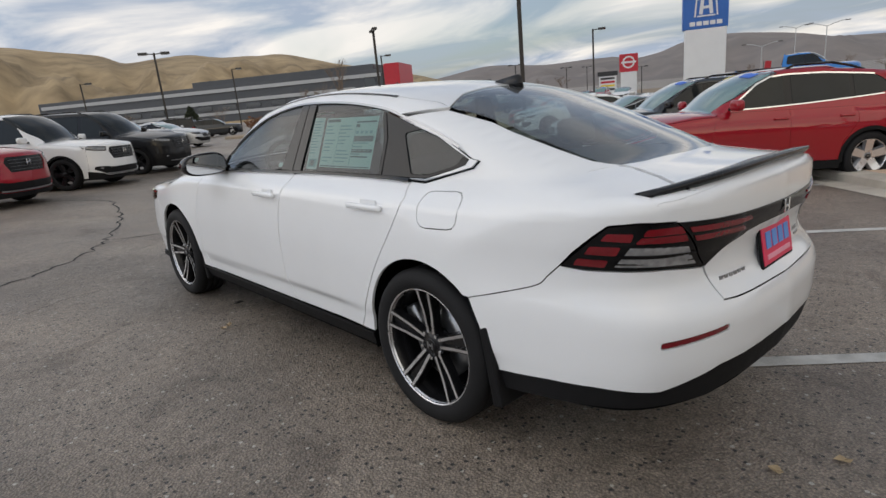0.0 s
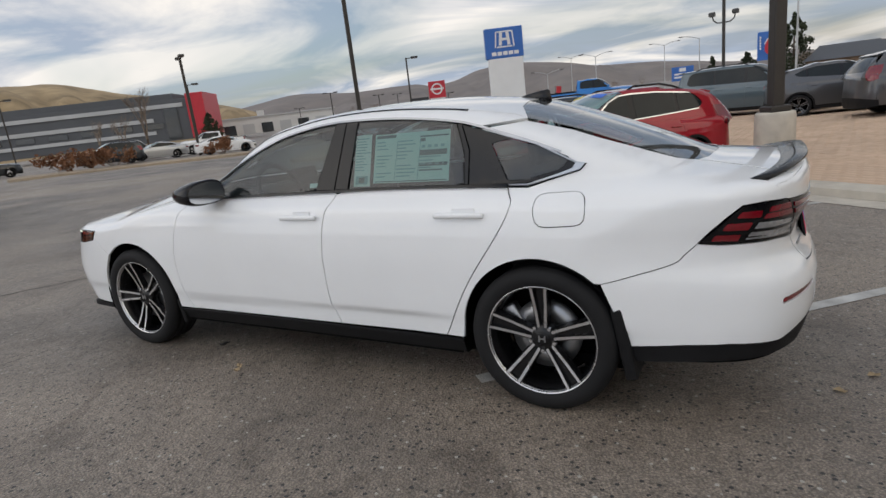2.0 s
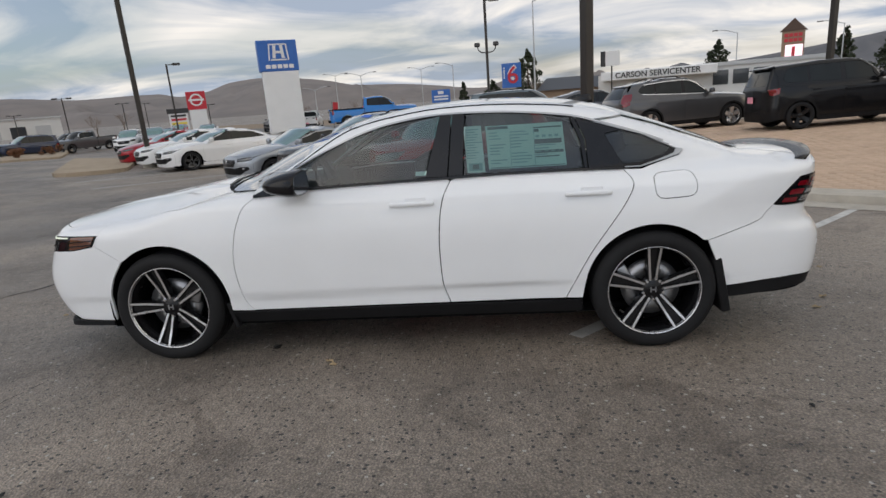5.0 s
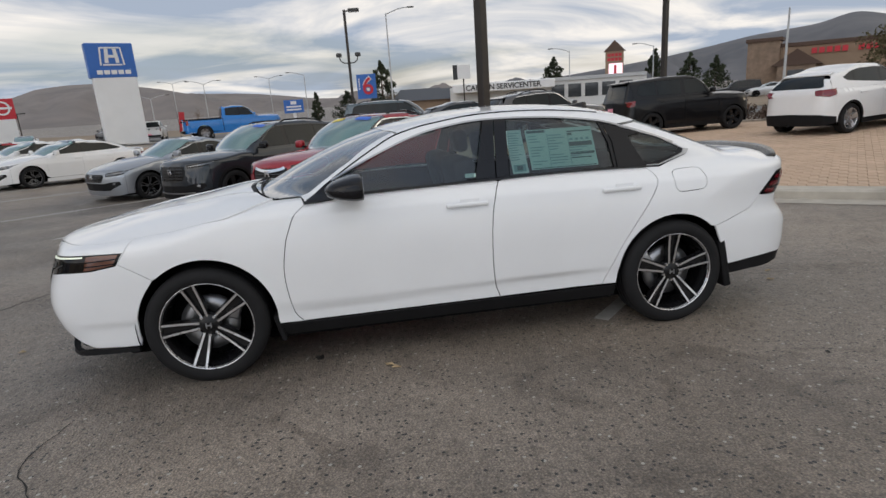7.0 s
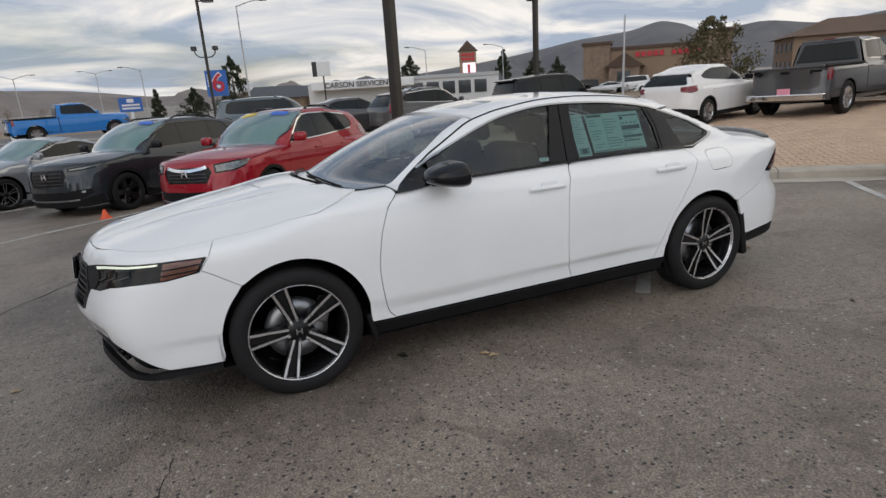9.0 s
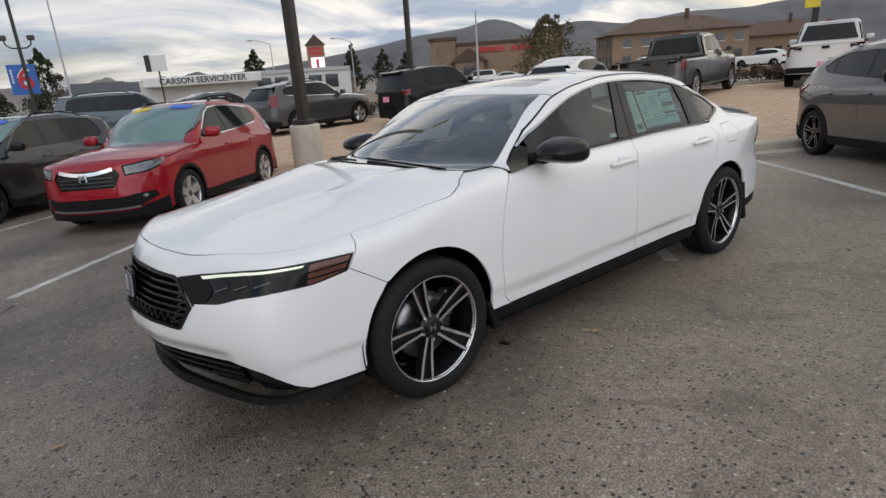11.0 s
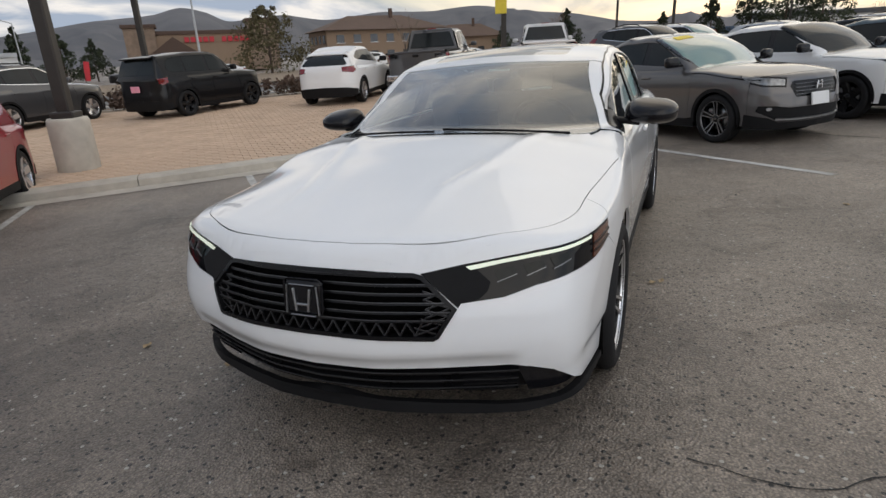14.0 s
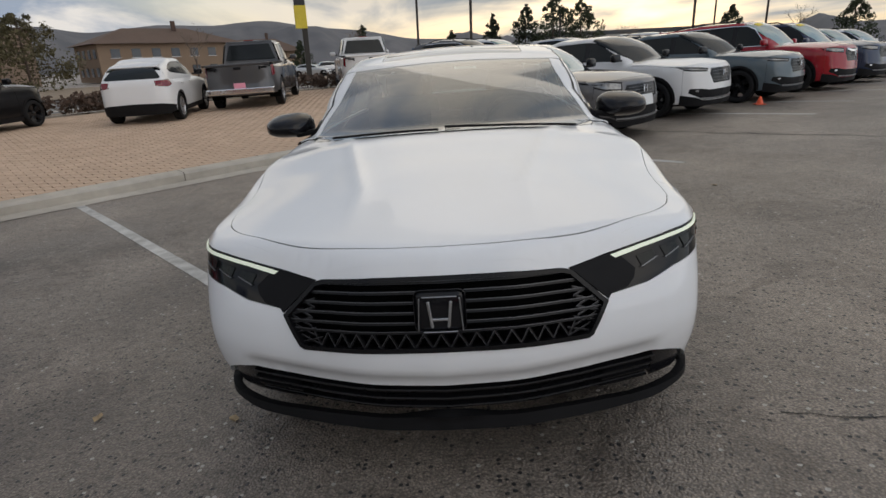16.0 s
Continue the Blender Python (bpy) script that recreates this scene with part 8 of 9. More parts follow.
block("wall", (34, 12, 4.6), (0, -6, 2.3), WALL_WHITE, wbd)
block("roof_edge", (34.6, 12.6, 0.4), (0, -6, 4.75), CLAD_PALE, wbd)
block("tower", (2, 2, 6.4), (4, -2, 3.2), WALL_WHITE, wbd)
for i in range(6):
    block("shutter", (3.2, 0.2, 2.8), (-13 + 5.2 * i, 0.05, 1.5), WIN_DARK if i % 2 else CLAD_PALE, wbd)
# service centre
sx_, sy_ = polar(-18.8, 78)
sv = thing("service_building", pose(sx_, sy_, 0.45, 0, 0, -18.8 + 90), "low white service building with a lettered canopy", "building")
block("wall", (26, 8, 4.2), (-2, -5.5, 0.0), WALL_WHITE, sv)
cn = block("canopy", (13.5, 3.5, 1.1), (3.6, -1.0, 1.9), SIGN_WHITE, sv, "white lettered canopy band", bevel=0.08)
tx = bpy.data.curves.new("lettering", "FONT")
tx.body, tx.size, tx.extrude, tx.align_x, tx.align_y = "CARSON SERVICENTER", 0.95, 0.02, "CENTER", "CENTER"
tx.offset = 0.018
tx.materials.append(SIGN_DARK)
t_ob = new("lettering", tx); t_ob.parent = cn; t_ob.matrix_local = pose(3.6, 0.80, 1.9, 90, 0, 180)
for i in range(5):
    block("glass_bay", (1.7, 0.1, 1.7), (-3.6 - 2.2 * i, -1.45, 0.75), WIN_DARK, sv)
block("roof_edge", (14, 8.4, 0.45), (-8, -5.5, 2.3), CLAD_PALE, sv)
px, py = polar(-12.3, 66)
s6 = thing("box_sign", stand(px, py, -13.6 - 90), "white box sign on a dark post", "sign")
block("post", (0.15, 0.15, 4.2), (0, 0, 2.1), POLE, s6)
block("sign_box", (1.6, 0.5, 1.5), (0, 0, 4.9), SIGN_WHITE, s6)
block("sign_side", (0.5, 0.55, 1.56), (-0.9, 0, 4.9), SIGN_DARK, s6)
# house roofs behind
for az, d, w_ in ((-8.0, 85, 8), (-10.6, 92, 9), (-27.5, 95, 9)):
    px, py = polar(az, d)
    hs_ = thing("house", stand(px, py, az + 90), "low house with a dark pitched roof", "house", "houses along the street")
    block("wall", (w_, 6, 2.4), (0, -3, 1.2), STUCCO, hs_)
    bm = bmesh.new()
    vs_ = [bm.verts.new(q) for q in ((-w_ / 2 - 0.4, 0.5, 2.4), (w_ / 2 + 0.4, 0.5, 2.4), (w_ / 2 + 0.4, -6.5, 2.4), (-w_ / 2 - 0.4, -6.5, 2.4), (-w_ / 2 + 1, -3, 4.1), (w_ / 2 - 1, -3, 4.1))]
    for q in ((0, 1, 5, 4), (1, 2, 5), (2, 3, 4, 5), (3, 0, 4), (3, 2, 1, 0)):
        bm.faces.new([vs_[k] for k in q])
    bmesh.ops.recalc_face_normals(bm, faces=bm.faces[:])
    part("roof", bm, CLAD_GREY, hs_)
# electronic sign on stone piers
px, py = polar(-26.6, 88)
s7 = thing("tower_sign", stand(px, py, -26.6 - 90), "gabled roadside sign on stone piers with a lit screen", "sign")
for sx in (-1, 1):
    block("pier", (0.7, 0.8, 3.6), (sx * 0.75, 0, 1.6), STONE, s7, "stone pier")
cab_ = block("cabinet", (2.5, 0.9, 4.0), (0, 0, 5.2), STUCCO, s7, bevel=0.03)
bm = bmesh.new()
vs_ = [bm.verts.new(q) for q in ((-1.5, -0.6, 7.1), (1.5, -0.6, 7.1), (0, -0.6, 8.6), (-1.5, 0.6, 7.1), (1.5, 0.6, 7.1), (0, 0.6, 8.6))]
for q in ((0, 1, 2), (5, 4, 3), (0, 2, 5, 3), (1, 4, 5, 2), (0, 3, 4, 1)):
    bm.faces.new([vs_[k] for k in q])
part("gable", bm, STUCCO_DARK, s7)
for z in (6.6, 6.0):
    for i in range(4):
        block("text_bar", (0.42, 0.06, 0.40), (-0.75 + 0.5 * i, -0.48, z), SIGN_RED, cab_)
SCREEN = glow("lit_screen", (1.0, 0.72, 0.78), 0.6)
block("screen", (1.9, 0.06, 1.9), (0.15, -0.48, 4.5), SCREEN, cab_)
block("screen_mark", (0.35, 0.03, 1.2), (0.1, -0.53, 4.6), SIGN_RED, cab_)
# bowling hall: stucco with stone towers and a gabled porch
lx, ly = polar(-38.0, 95)
rx_, ry_ = polar(-50.0, 95)
ln = math.hypot(rx_ - lx, ry_ - ly)
ang = math.degrees(math.atan2(ly - ry_, lx - rx_))
bh = thing("stone_fronted_hall", pose((lx + rx_) / 2, (ly + ry_) / 2, -0.3, 0, 0, ang), "tan hall with stone towers and red lettering bars", "building")
block("wall", (ln, 18, 5.4), (0, -9.2, 2.7), STUCCO, bh, "tan stucco wall", bevel=0.03)
block("fascia", (ln, 18.4, 0.5), (0, -9.2, 5.55), STUCCO_DARK, bh)
for x, w_, h_ in ((ln / 2 - 1.4, 4.0, 6.3), (-ln / 2 + 1.6, 4.2, 6.9)):
    t_ = block("stone_tower", (w_, 4, h_), (x, -1.6, h_ / 2), STONE, bh, "ledge stone tower")
    block("tower_cap", (w_ + 0.5, 4.5, 0.45), (x, -1.6, h_ + 0.2), STUCCO_DARK, t_)
block("porch", (4.4, 3, 2.9), (ln / 2 - 5.6, 1.2, 1.45), STONE, bh)
bm = bmesh.new()
vs_ = [bm.verts.new(q) for q in ((-3.0, 2.9, 2.8), (3.0, 2.9, 2.8), (0, 2.9, 4.9), (-3.0, -0.6, 2.8), (3.0, -0.6, 2.8), (0, -0.6, 4.9))]
for v_ in vs_:
    v_.co.x += ln / 2 - 5.6
for q in ((0, 1, 2), (5, 4, 3), (0, 2, 5, 3), (1, 4, 5, 2), (0, 3, 4, 1)):
    bm.faces.new([vs_[k] for k in q])
bmesh.ops.recalc_face_normals(bm, faces=bm.faces[:])
part("porch_roof", bm, STUCCO_DARK, bh)
block("doorway", (1.9, 0.2, 2.2), (ln / 2 - 5.6, 2.75, 1.1), WIN_DARK, bh)
for i in range(11):
    if i != 5:
        block("letter_bar", (0.62, 0.12, 0.72), (2.5 - 0.86 * i, 0.0, 4.55), SIGN_RED, bh)
# apartments with hipped roofs
def apartments(az, d, w_, dep, h_, label, turn=0.0, dz=-0.4):
    px, py = polar(az, d)
    ap = thing("apartment_building", pose(px, py, dz, 0, 0, az + 90 + turn), label, "building", "apartment buildings")
    block("wall", (w_, dep, h_), (0, -dep / 2, h_ / 2), STUCCO, ap, "tan walls")
    bm = bmesh.new()
    e = 0.9
    vs_ = [bm.verts.new(q) for q in ((-w_ / 2 - e, e, h_), (w_ / 2 + e, e, h_), (w_ / 2 + e, -dep - e, h_), (-w_ / 2 - e, -dep - e, h_), (-w_ / 2 + dep * 0.45, -dep / 2, h_ + 2.6), (w_ / 2 - dep * 0.45, -dep / 2, h_ + 2.6))]
    for q in ((0, 1, 5, 4), (1, 2, 5), (2, 3, 4, 5), (3, 0, 4), (3, 2, 1, 0)):
        bm.faces.new([vs_[k] for k in q])
    bmesh.ops.recalc_face_normals(bm, faces=bm.faces[:])
    part("roof", bm, ROOF_BROWN, ap, "brown shingle roof")
    block("chimney", (0.6, 0.6, 1.6), (-w_ * 0.12, -dep * 0.4, h_ + 2.9), STUCCO_DARK, ap)
    rows_ = max(1, int(h_ / 2.7))
    for r_ in range(rows_):
        for i in range(int(w_ / 3.0)):
            wn_ = block("window", (1.3, 0.12, 1.3), (-w_ / 2 + 1.6 + 3.0 * i, 0.03, 1.5 + 2.7 * r_), WIN_DARK, ap, bevel=0)
            block("window_sill", (1.5, 0.2, 0.1), (-w_ / 2 + 1.6 + 3.0 * i, 0.08, 0.82 + 2.7 * r_), SIGN_WHITE, wn_, bevel=0)
        for i in range(int(dep / 3.0)):
            block("window", (0.12, 1.3, 1.3), (w_ / 2 + 0.03, -1.6 - 3.0 * i, 1.5 + 2.7 * r_), WIN_DARK, ap, bevel=0)
apartments(-60.8, 105, 22, 13, 5.6, "tan apartment building with a brown hipped roof", 18)
apartments(-68.5, 125, 16, 10, 4.2, "low tan building with a brown roof", 0)
px, py = polar(-89, 120)
bb = thing("blue_workshop", pose(px, py, -0.3, 0, 0, 1), "long low blue workshop", "building")
block("wall", (26, 10, 3.6), (0, -5, 1.8), mat("blue_wall", (0.07, 0.11, 0.17), 0.7, vary=0.1, scale=0.5), bb)
block("sign_panel", (4, 0.3, 1.8), (-3, 0.2, 2.2), SIGN_RED, bb)
for i in range(5):
    block("shutter", (2.4, 0.2, 2.2), (-10 + 4 * i, 0.06, 1.2), WIN_DARK, bb)
px, py = polar(-104, 130)
bb = thing("distant_store", pose(px, py, 0.2, 0, 0, -14), "long pale store building far off", "building")
block("wall", (48, 12, 4.6), (0, -6, 2.3), WALL_WHITE, bb)
block("fascia", (48.5, 12.5, 0.8), (0, -6, 4.8), CLAD_GREY, bb)
# yellow hanging sign on a tall dark post
px, py = polar(-70.4, 52)
s8 = thing("post_sign", stand(px, py, -70.4 - 90), "dark post with a yellow sign box", "sign")
block("post", (0.45, 0.45, 6.6), (0, 0, 3.3), POLE, s8)
block("yellow_box", (1.0, 0.5, 1.9), (-0.25, -0.1, 5.2), YELLOW, s8)
block("dark_box", (0.9, 0.55, 1.0), (-0.25, -0.1, 6.6), SIGN_DARK, s8)
# hills and far ridges
# patchy grass tone, its contrast raised to stand for shaded folds too
GOLD = mat("golden_grass_hill", (0.24, 0.17, 0.09), 0.95, vary=0.4, scale=0.05, second=(0.50, 0.37, 0.21), bump=1.0, bump_scale=0.03)
# distance haze is mixed into the next two ridge colours
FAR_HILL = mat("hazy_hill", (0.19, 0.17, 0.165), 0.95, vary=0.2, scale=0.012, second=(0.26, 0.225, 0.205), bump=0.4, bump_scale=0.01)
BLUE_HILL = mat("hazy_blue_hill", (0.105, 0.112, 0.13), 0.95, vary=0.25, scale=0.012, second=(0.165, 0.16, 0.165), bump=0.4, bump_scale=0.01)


def ridge(name, label, skyline, d, material, depth, rough):
    """A hill with a measured skyline by bearing and elevation, folded by gullies."""
    el = curve(skyline)
    a0, a1 = min(s[0] for s in skyline), max(s[0] for s in skyline)
    az_ = np.arange(a0, a1 + 0.01, 0.35)
    rows_ = 16
    vv = []
    for r_ in range(rows_ + 1):
        t = r_ / rows_
        for a in az_:
            dd = d + depth * (t - 1) * 1.0
            k = math.sin(t * math.pi / 2) ** 0.8
            h_ = 1.4 + dd * math.tan(radians(max(0.0, float(el(a)))))
            fold = noise.fractal((a * 0.18, t * 1.8, d * 0.01), 1.0, 2.0, 5) * rough * math.sin(t * math.pi) * (1.15 - t) + noise.noise((a * 0.5, 0, d)) * rough * 0.03 * t
            x, y = polar(a, dd)
            vv.append((x, y, -6 + (h_ + 6) * k + (fold if t < 0.55 else min(fold, 0.0))))
    k = len(az_)
    ff = [(i * k + j, i * k + j + 1, i * k + k + j + 1, i * k + k + j) for i in range(rows_) for j in range(k - 1)]
    tagged(link(name, vv, ff, material, smooth=True), label, "hill", kind="structure")


ridge("backdrop_golden_hill", "dry golden grass hills", [(42, -0.4), (46, 1.4), (50, 2.6), (56, 3.9), (62, 5.2), (66, 5.2), (69.3, 5.6), (72, 5.4), (74.1, 5.2), (76, 5.9), (79, 6.3), (82.6, 6.8), (90, 7.2), (110, 6), (130, 4)], 850, GOLD, 480, 44)
ridge("backdrop_far_ridge", "grey-brown mountain ridge with haze in its colour", [(-12, 0.3), (-5, 0.5), (1.1, 0.6), (5, 1.1), (8.5, 1.5), (12.9, 1.75), (15.5, 2.3), (17.8, 2.65), (21, 2.95), (24.2, 2.7), (26.5, 2.0), (28.6, 1.75), (30.5, 2.1), (32, 2.1), (36, 2.0), (41.7, 2.4), (45.9, 1.85), (50, 1.3), (60, 1.0)], 2600, FAR_HILL, 1500, 60)
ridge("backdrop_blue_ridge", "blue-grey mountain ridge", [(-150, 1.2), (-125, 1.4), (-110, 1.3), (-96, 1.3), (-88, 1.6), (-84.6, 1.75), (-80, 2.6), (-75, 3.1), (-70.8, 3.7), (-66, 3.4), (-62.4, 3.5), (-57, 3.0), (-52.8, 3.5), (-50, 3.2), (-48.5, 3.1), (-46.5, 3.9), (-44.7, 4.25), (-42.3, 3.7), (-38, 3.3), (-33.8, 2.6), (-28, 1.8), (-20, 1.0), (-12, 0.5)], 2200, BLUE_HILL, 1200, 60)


# plants
def clumps(centres, size, count, seed):
    """Many small crossed leaf faces scattered round given centres."""
    rng = random.Random(seed)
    vv, ff = [], []
    for c, rad in centres:
        for _ in range(count):
            d = Vector((rng.gauss(0, 1), rng.gauss(0, 1), rng.gauss(0, 0.8)))
            d = d.normalized() * rad * rng.random() ** 0.4
            p = Vector(c) + d
            a, b = Vector((rng.gauss(0, 1), rng.gauss(0, 1), rng.gauss(0, 1))).normalized(), Vector((rng.gauss(0, 1), rng.gauss(0, 1), rng.gauss(0, 1))).normalized()
            s = size * rng.uniform(0.6, 1.4)
            k = len(vv)
            vv += [p - a * s, p + b * s * 0.7, p + a * s, p - b * s * 0.7]
            ff.append((k, k + 1, k + 2, k + 3))
    return vv, ff


def conifer(az, d, h, w_, seed, material=NEEDLE, label="dark green conifer with ragged branches", broad=False):
    x, y = polar(az, d)
    t_ = thing("conifer" if not broad else "evergreen_tree", stand(x, y), label, "tree", "evergreen trees")
    rng = random.Random(seed)
    bm = bmesh.new(); tube(bm, (0, 0, 0), (0, 0, h * 0.97), h * 0.022, h * 0.004, 8); part("trunk", bm, BARK, t_)
    cs = []
    n_ = 84
    w_ = w_ * 1.3
    for i in range(n_):
        z = h * (0.10 + 0.88 * i / n_)
        f_ = (1 - i / n_) ** (0.78 if not broad else 0.45) * (0.65 + 0.35 * min(1, i / 6))
        a = rng.uniform(0, 6.28)
        r_ = w_ * 0.55 * f_ * rng.uniform(0.4, 1.15)
        cs.append(((r_ * math.cos(a), r_ * math.sin(a), z + rng.uniform(-0.3, 0.3)), max(0.2, w_ * 0.13 * f_ + 0.12)))
    vv, ff = clumps(cs, 0.05 * h ** 0.6, 44, seed)
    link("crown", vv, ff, material, t_)
    bm = bmesh.new()
    for c, r_ in cs[::3]:
        tube(bm, (0, 0, c[2] - 0.25), c, 0.03, 0.01, 5)
    tagged(part("limb", bm, BARK, t_), kind="stuff")


def bare_tree(az, d, h, w_, seed, material=TWIG, label="bare deciduous tree with pale branches"):
    x, y = polar(az, d)
    t_ = thing("bare_tree", stand(x, y), label, "tree", "bare trees")
    rng = random.Random(seed)
    bm_t, bm = bmesh.new(), bmesh.new()
    tube(bm_t, (0, 0, 0), (0, 0, h * 0.4), h * 0.02, h * 0.013, 8)
    part("trunk", bm_t, BARK, t_)

    def grow(p, d_, ln_, r_, lev):
        q = p + d_ * ln_
        tube(bm, p, q, r_, r_ * 0.6, 5 if lev < 2 else 3)
        if lev < 4:
            for _ in range(3 if lev < 3 else 4):
                nd = (d_ + Vector((rng.gauss(0, 0.36) * w_ / h * 2, rng.gauss(0, 0.36) * w_ / h * 2, rng.uniform(0.0, 0.35)))).normalized()
                grow(p.lerp(q, rng.uniform(0.5, 1.0)), nd, ln_ * rng.uniform(0.55, 0.8), r_ * 0.55, lev + 1)
    for _ in range(3):
        grow(Vector((0, 0, h * rng.uniform(0.15, 0.4))), Vector((rng.gauss(0, 0.25), rng.gauss(0, 0.25), 1)).normalized(), h * 0.30, h * 0.011, 0)
    part("crown", bm, material, t_)


def on_skyline(az, d, el):
    """How tall a thing at a distance stands to reach an elevation seen from the lot."""
    x, y = polar(az, d)
    return 1.4 + d * math.tan(radians(el)) - ground_z(x, y)


for i, (az, el, d, w_) in enumerate(((-4.3, 3.8, 88, 4.8), (-0.8, 1.1, 92, 3.4), (-8.1, 0.6, 95, 2.0), (2.1, 1.3, 110, 1.6), (-30.1, 3.0, 100, 2.8), (-21.0, 3.0, 92, 4.2), (-33.1, 2.3, 105, 4.2), (-35.2, 1.9, 100, 3.6), (-77.9, 3.1, 105, 4.4), (-90.5, 3.7, 100, 4.0), (-93.6, 4.4, 98, 5.6), (-96.2, 5.1, 95, 7.8), (-98.8, 4.7, 97, 7.0), (-72.0, 1.9, 110, 3.6), (-112, 3.4, 110, 5), (-121, 3.8, 120, 6), (-86.5, 2.4, 105, 3.5), (48.8, 1.6, 78, 2.6), (68.3, 1.0, 62, 2.2))):
    conifer(az, d, on_skyline(az, d, el), w_, 20 + i)
conifer(-48.6, 69, on_skyline(-48.6, 69, 4.5), 6.4, 7, OLIVE, "broad olive-green evergreen tree", True)
conifer(85.0, 40, 5.0, 3.4, 9, NEEDLE, "dark pine at the foot of the hills")
for i, (az, d, h, w_) in enumerate(((54.0, 62, 7.0, 3.2), (55.8, 66, 5.0, 2.4), (58.0, 70, 4.6, 2.4), (-5.6, 86, 4.4, 4.0), (-6.8, 92, 4.0, 3.5), (-29.0, 98, 5.0, 4.6), (-28.0, 96, 4.6, 3.6), (-24.6, 92, 3.4, 3.0), (-61.8, 78, 6.6, 5.0), (-77.0, 84, 6.0, 2.4), (33.4, 105, 4.8, 4.6), (35.5, 120, 5.0, 3.0), (-99, 110, 6, 4), (-103, 95, 6.5, 5), (-117, 90, 6, 5), (65.5, 66, 3.4, 2.6), (73.5, 66, 3.2, 2.4), (17.5, 130, 4, 4), (10.5, 120, 4.2, 6), (8.2, 125, 4.0, 7), (12.8, 118, 4.4, 6))):
    bare_tree(az, d, h, w_, 60 + i)


def shrub(x, y, w_, h_, seed, material, label, dz=0.0, group="shrubs"):
    t_ = thing("shrub", stand(x, y, 0, dz), label, "shrub", group)
    rng = random.Random(seed)
    cs = [((rng.uniform(-0.5, 0.5) * w_, rng.uniform(-0.35, 0.35) * w_, h_ * rng.uniform(0.25, 0.85)), h_ * 0.32) for _ in range(12)]
    vv, ff = clumps(cs, 0.07 * h_ + 0.02, 60, seed)
    link("foliage", vv, ff, material, t_)
    bm = bmesh.new()
    for c, _ in cs:
        tube(bm, (c[0] * 0.2, c[1] * 0.2, 0), c, 0.02, 0.006, 5)
    tagged(part("stem", bm, TWIG, t_), kind="stuff")


for i in range(26):
    v = -14.5 + 1.12 * i
    x, y, _ = lot(-19.9 + 0.2 * math.sin(i * 1.7), v)
    shrub(x, y, 1.25, 0.62 + 0.12 * math.sin(i * 2.3), 200 + i, SHRUB_DULL, "dull reddish-brown clipped hedge shrub", 0.08, "hedge along the forecourt")
for i, (az, d, w_, h_) in enumerate(((60.5, 42, 2.4, 1.3), (56.5, 41, 2.0, 1.2), (58.6, 44, 1.4, 1.0), (47.0, 41, 1.8, 1.2), (45.5, 50, 1.2, 0.8), (41.5, 52, 1.2, 0.7), (39, 56, 1.4, 0.7))):
    shrub(*polar(az, d), w_, h_, 300 + i, SHRUB, "russet clipped shrub on a kerbed island", 0.15, "island shrubs")


def island(name, pts, label):
    """A kerbed planting island with a rounded outline."""
    poly = rounded(pts, 1.2)
    n_ = len(poly)
    vv = [(x, y, ground_z(x, y) - 0.05) for x, y in poly] + [(x, y, ground_z(x, y) + 0.14) for x, y in poly]
    ff = [(i, (i + 1) % n_, n_ + (i + 1) % n_, n_ + i) for i in range(n_)] + [tuple(range(n_, 2 * n_))]
    ob = link(name, vv, ff, mat("island_gravel", (0.36, 0.29, 0.21), 0.95, vary=0.2, scale=4, bump=0.5, bump_scale=30))
    bm = bmesh.new(); bm.from_mesh(ob.data); bmesh.ops.recalc_face_normals(bm, faces=bm.faces[:]); bm.to_mesh(ob.data); bm.free()
    tagged(ob, label, "island", kind="structure")


a_, b_, c_, d_ = polar(64.5, 37), polar(44.5, 37), polar(44.5, 41.5), polar(64.5, 44)
island("island_long", [a_, b_, c_, d_], "long kerbed island with tan gravel")
a_, b_, c_, d_ = polar(39.5, 23), polar(33.5, 23), polar(32.5, 32), polar(37.5, 40)
island("island_nose", [a_, b_, c_, d_], "kerbed island nose with tan gravel")
a_, b_, c_, d_ = polar(44.0, 47), polar(38.5, 47), polar(37.5, 75), polar(41.0, 75)
island("island_far", [a_, b_, c_, d_], "far kerbed island with tan gravel")

# distant parked cars: simple copies of those above, turned to their bays
pool = {o.name: o for o in scene.objects if o.get("category") in ("car", "pickup truck") and o.parent is None}
def like(label_part):
    return next(o for o in pool.values() if label_part in o.get("label", ""))
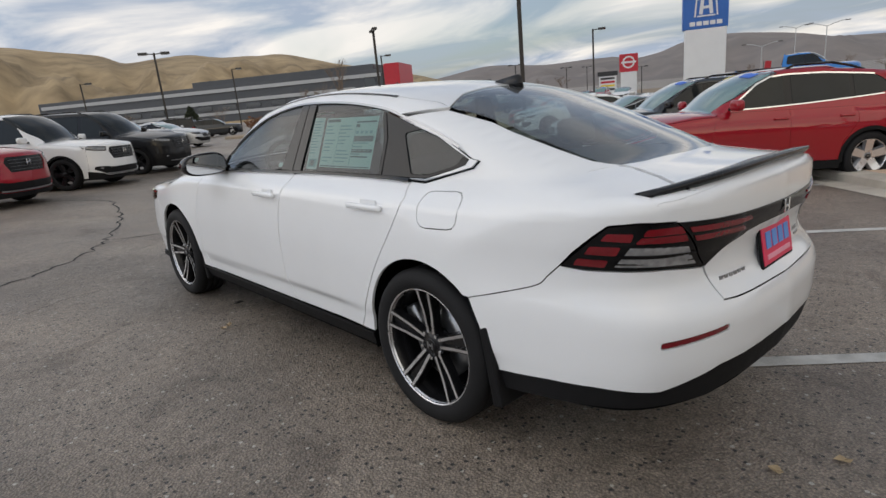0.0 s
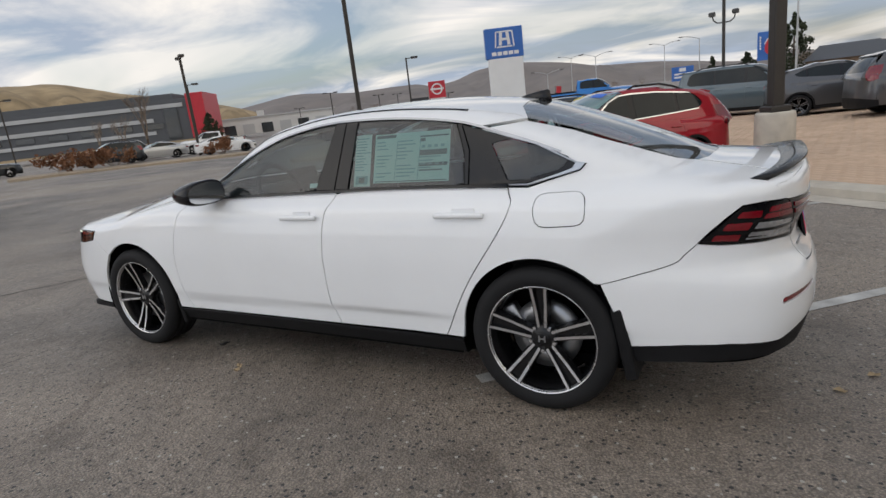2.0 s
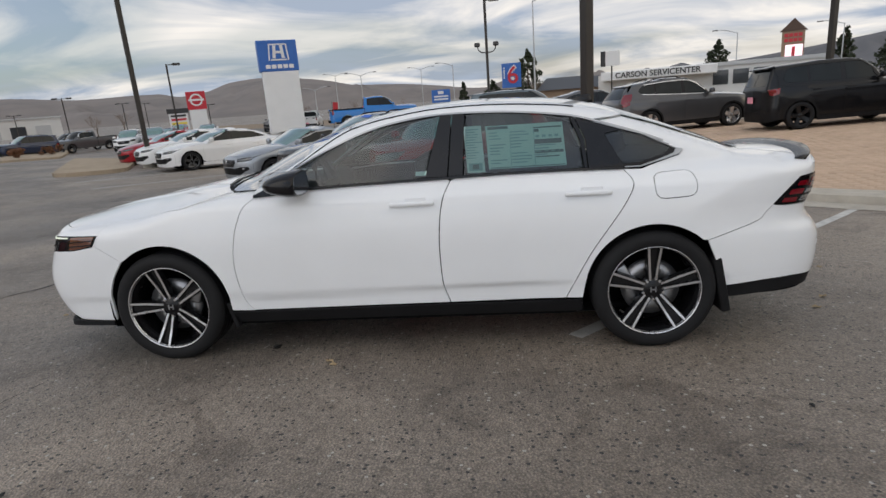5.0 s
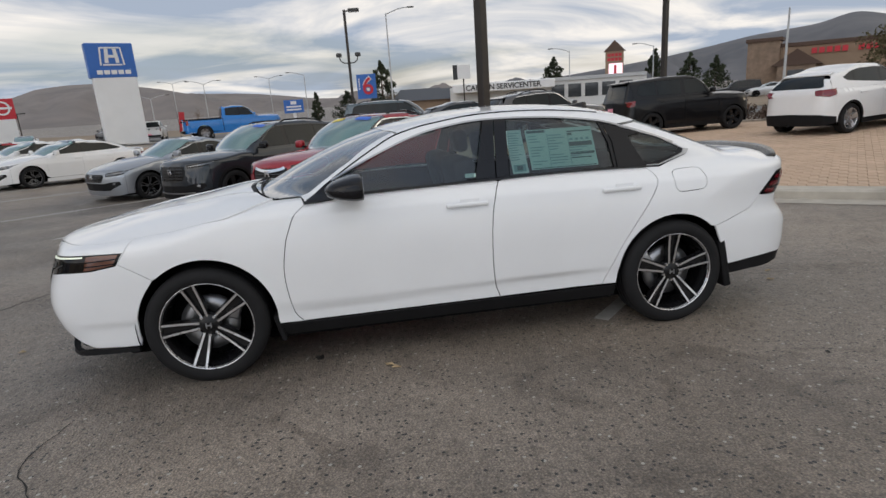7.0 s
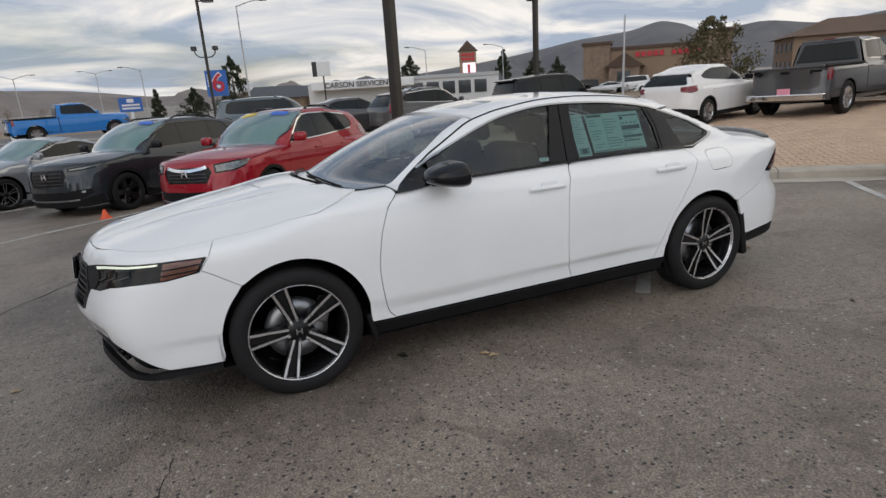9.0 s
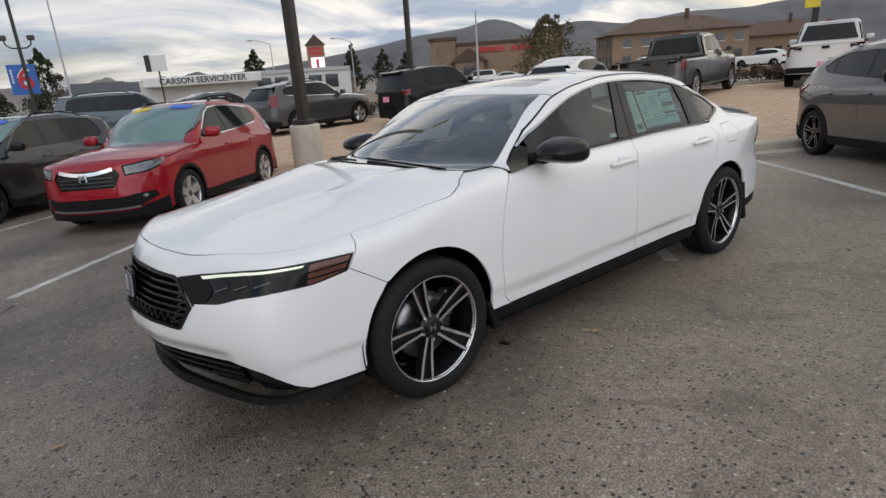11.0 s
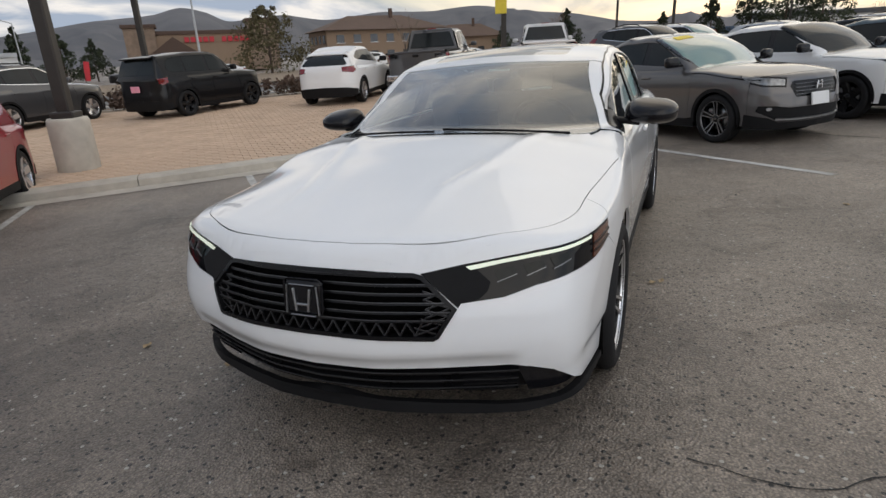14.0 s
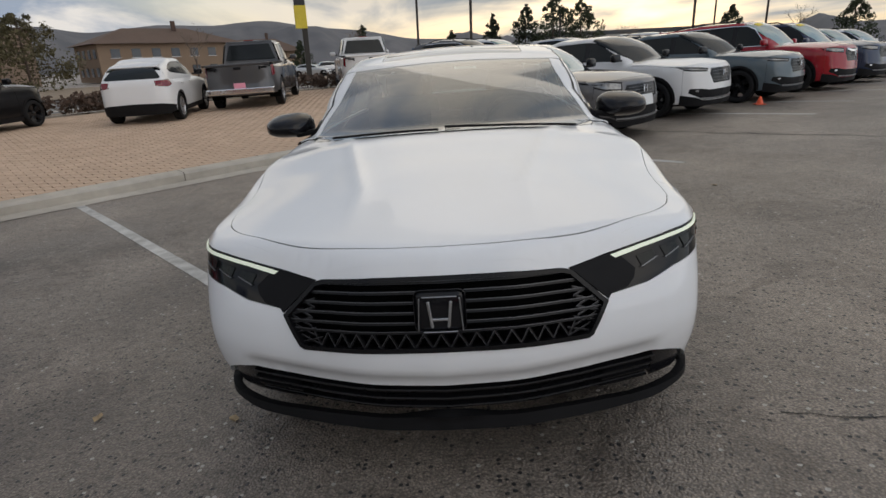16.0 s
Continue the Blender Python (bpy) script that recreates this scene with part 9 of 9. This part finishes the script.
FAR_CARS = [("white sport utility", 68.2, 58, -30), ("black sport utility", 70.5, 50, 160), ("dark crossover behind", 66.0, 55, -20), ("silver saloon", 72.5, 46, -40), ("white saloon with", 67.0, 62, 170), ("dark crossover behind", 57.0, 48, 150), ("silver saloon", 53.2, 52, 155), ("black sport utility", 55.0, 60, -30), ("white saloon with", 47.0, 48, -35), ("white crew-cab", 48.5, 56, 150), ("navy large", 40.8, 62, 150), ("grey crew-cab", 36.6, 64, 160), ("blue-grey large", 37.8, 74, 150), ("white crossover far", 33.0, 52, 200), ("silver crossover", 31.0, 50, 210), ("red saloon", 30.0, 60, 190), ("white saloon with", 26.5, 62, 200), ("grey crew-cab", 20.0, 66, 180), ("white crew-cab", 17.0, 62, 10), ("white saloon parked", 13.0, 54, 190), ("deep red crossover", 29.0, 75, 200),
            ("white sport utility", -41.5, 72, 60), ("silver saloon", -39.6, 70, 60), ("white saloon with", -44.0, 66, 50), ("black sport utility", -37.0, 74, 60), ("white small crossover with black", -66.8, 60, 10), ("silver crossover", -72.8, 70, 20), ("white sport utility", -75.5, 74, 20), ("silver saloon", -71.5, 66, 190), ("white crossover far", -57.0, 60, 30)]
for k, az, d, head in FAR_CARS:
    x, y = polar(az, d)
    copy_thing(like(k), set_down(x, y, head, 0.03))
# vehicles behind the rear row
for k, u, v, head in (("grey crossover", -12.5, -12.5, 150), ("white crossover far", -13.5, -15.2, 150), ("silver crossover", -12.5, -19.0, 150), ("dark crossover behind", -11.0, -22.5, 140), ("white sport utility", -12.0, -26.0, 140)):
    x, y, _ = lot(u, v)
    copy_thing(like(k), set_down(x, y, head, 0.13))

# ---- small things on the ground ----
LEAF = mat("dry_leaf", (0.36, 0.27, 0.16), 0.9, vary=0.3, scale=20)
CONE = mat("orange_cone", (0.75, 0.10, 0.03), 0.5)
random.seed(11)
for x, y in ((-0.34, -2.58), (-0.13, -2.73), (-1.0, 0.43), (-1.05, 0.4), (0.03, 2.88), (-1.41, -3.71), (0.95, 1.94), (1.58, 1.89), (-2.4, -1.6), (-2.9, 0.9), (0.6, -3.1), (2.2, -2.0)):
    a = random.uniform(0, 360)
    vv = [(0, -0.028, 0.004), (0.018, -0.005, 0.012), (0.012, 0.022, 0.006), (0, 0.032, 0.014), (-0.014, 0.018, 0.005), (-0.02, -0.006, 0.013), (0, 0, 0.003)]
    ob = link("leaf", vv, [(6, 0, 1), (6, 1, 2), (6, 2, 3), (6, 3, 4), (6, 4, 5), (6, 5, 0)], LEAF)
    ob.matrix_world = stand(x, y, a)
    tagged(ob, "small dry curled leaf on the asphalt", "leaf", "fallen leaves")
STAIN = mat("oil_spot", (0.012, 0.012, 0.012), 0.5)
for x, y, r in ((-0.76, 0.84, 0.045), (-1.6, -1.9, 0.02), (-2.2, 1.4, 0.018)):
    n_ = 14
    vv = [(r * random.uniform(0.6, 1.1) * math.cos(k * 6.283 / n_), r * 0.7 * random.uniform(0.6, 1.1) * math.sin(k * 6.283 / n_), 0.004) for k in range(n_)] + [(0, 0, 0.012)]
    ob = link("tar_lump", vv, [(k, (k + 1) % n_, n_) for k in range(n_)], STAIN)
    ob.matrix_world = stand(x, y)
    tagged(ob, "small black lump of tar on the asphalt", "tar lump", "tar lumps")
for u, v in ((-3.05, 7.55), (-1.7, -10.15)):
    x, y, _ = lot(u, v)
    c = thing("traffic_cone", stand(x, y), "small orange cone beside a front wheel", "cone", "orange cones")
    v_, f_ = spin([(0.001, 0.16), (0.02, 0.16), (0.075, 0.015)], 16, "z")
    link("cone", v_, [q[::-1] for q in f_], CONE, c, "", True)
    block("base", (0.19, 0.19, 0.015), (0, 0, 0.0075), CONE, c, bevel=0.004)

# ---- forecourt pavers ----
PW, PH, GAP = 0.24, 0.16, 0.006
def paver_mesh(sx, sy):
    a, b, c = sx / 2, sy / 2, 0.006
    vv = [(-a, -b, -0.03), (a, -b, -0.03), (a, b, -0.03), (-a, b, -0.03), (-a, -b, 0.014), (a, -b, 0.014), (a, b, 0.014), (-a, b, 0.014), (-a + c, -b + c, 0.02), (a - c, -b + c, 0.02), (a - c, b - c, 0.02), (-a + c, b - c, 0.02)]
    ff = [(8, 9, 10, 11)] + [(k, (k + 1) % 4, 4 + (k + 1) % 4, 4 + k) for k in range(4)] + [(4 + k, 4 + (k + 1) % 4, 8 + (k + 1) % 4, 8 + k) for k in range(4)]
    return vv, ff


pv, pf = paver_mesh(PW - GAP, PH - GAP)
one = bpy.data.meshes.new("paver")
one.from_pydata(pv, [], pf)
one.materials.append(PAVER)
court = thing("paver_field", Matrix.Identity(4), "tan concrete pavers in running bond", "paving", kind="structure")
rest_v, rest_f, singles = [], [], 0
random.seed(5)
rows_ = int((KERB_U - 0.32 - PAVE_END) / PH)
for i in range(rows_):
    u = KERB_U - 0.32 - PH * (i + 0.5)
    reach = (-11.0, 12.0) if i < 42 else (-13, 13)
    k0, k1 = int(reach[0] / PW), int(reach[1] / PW)
    for k in range(k0, k1):
        v = PW * (k + (0.5 if i % 2 else 0.0))
        x, y, _ = lot(u, v)
        z = ground_z(x, y) + 0.112 + random.uniform(-0.002, 0.002)
        m_ = pose(x, y, z, random.uniform(-0.25, 0.25), random.uniform(-0.25, 0.25), 45 + random.uniform(-0.6, 0.6))
        if i < 10 and -5.0 < v < 4.0 and singles < 300:
            ob = new("paver", one)
            ob.parent = court
            ob.matrix_world = m_
            singles += 1
        else:
            b_ = len(rest_v)
            rest_v += [m_ @ Vector(q) for q in pv]
            rest_f += [tuple(b_ + j for j in q) for q in pf]
tagged(link("paver_rest", rest_v, rest_f, PAVER, court), kind="stuff")


# small wheel parts of vehicles that stand far off are left out
TINY = ("lug_nut", "cap_mark", "hub_cap", "brake_disc", "brake_caliper", "backing_plate", "spoke_web")
for ob in [o for o in bpy.data.objects if o.parent is None and o.name.split(".")[0] in ("suv", "sedan", "pickup_truck")]:
    far = ob.matrix_basis.translation.length
    if far > 9.5:
        for kid in ob.children_recursive:
            base = kid.name.split(".")[0]
            if base in TINY or (far > 22 and base in ("spoke_face", "rim_edge", "mirror_foot", "door_handle", "grille_bar", "fog_lamp", "skid_strip", "engine_cover", "arch_trim", "wheel_house")) or (far > 40 and base in ("spoke", "lamp_lens", "cabin_floor")):
                bpy.data.objects.remove(kid)
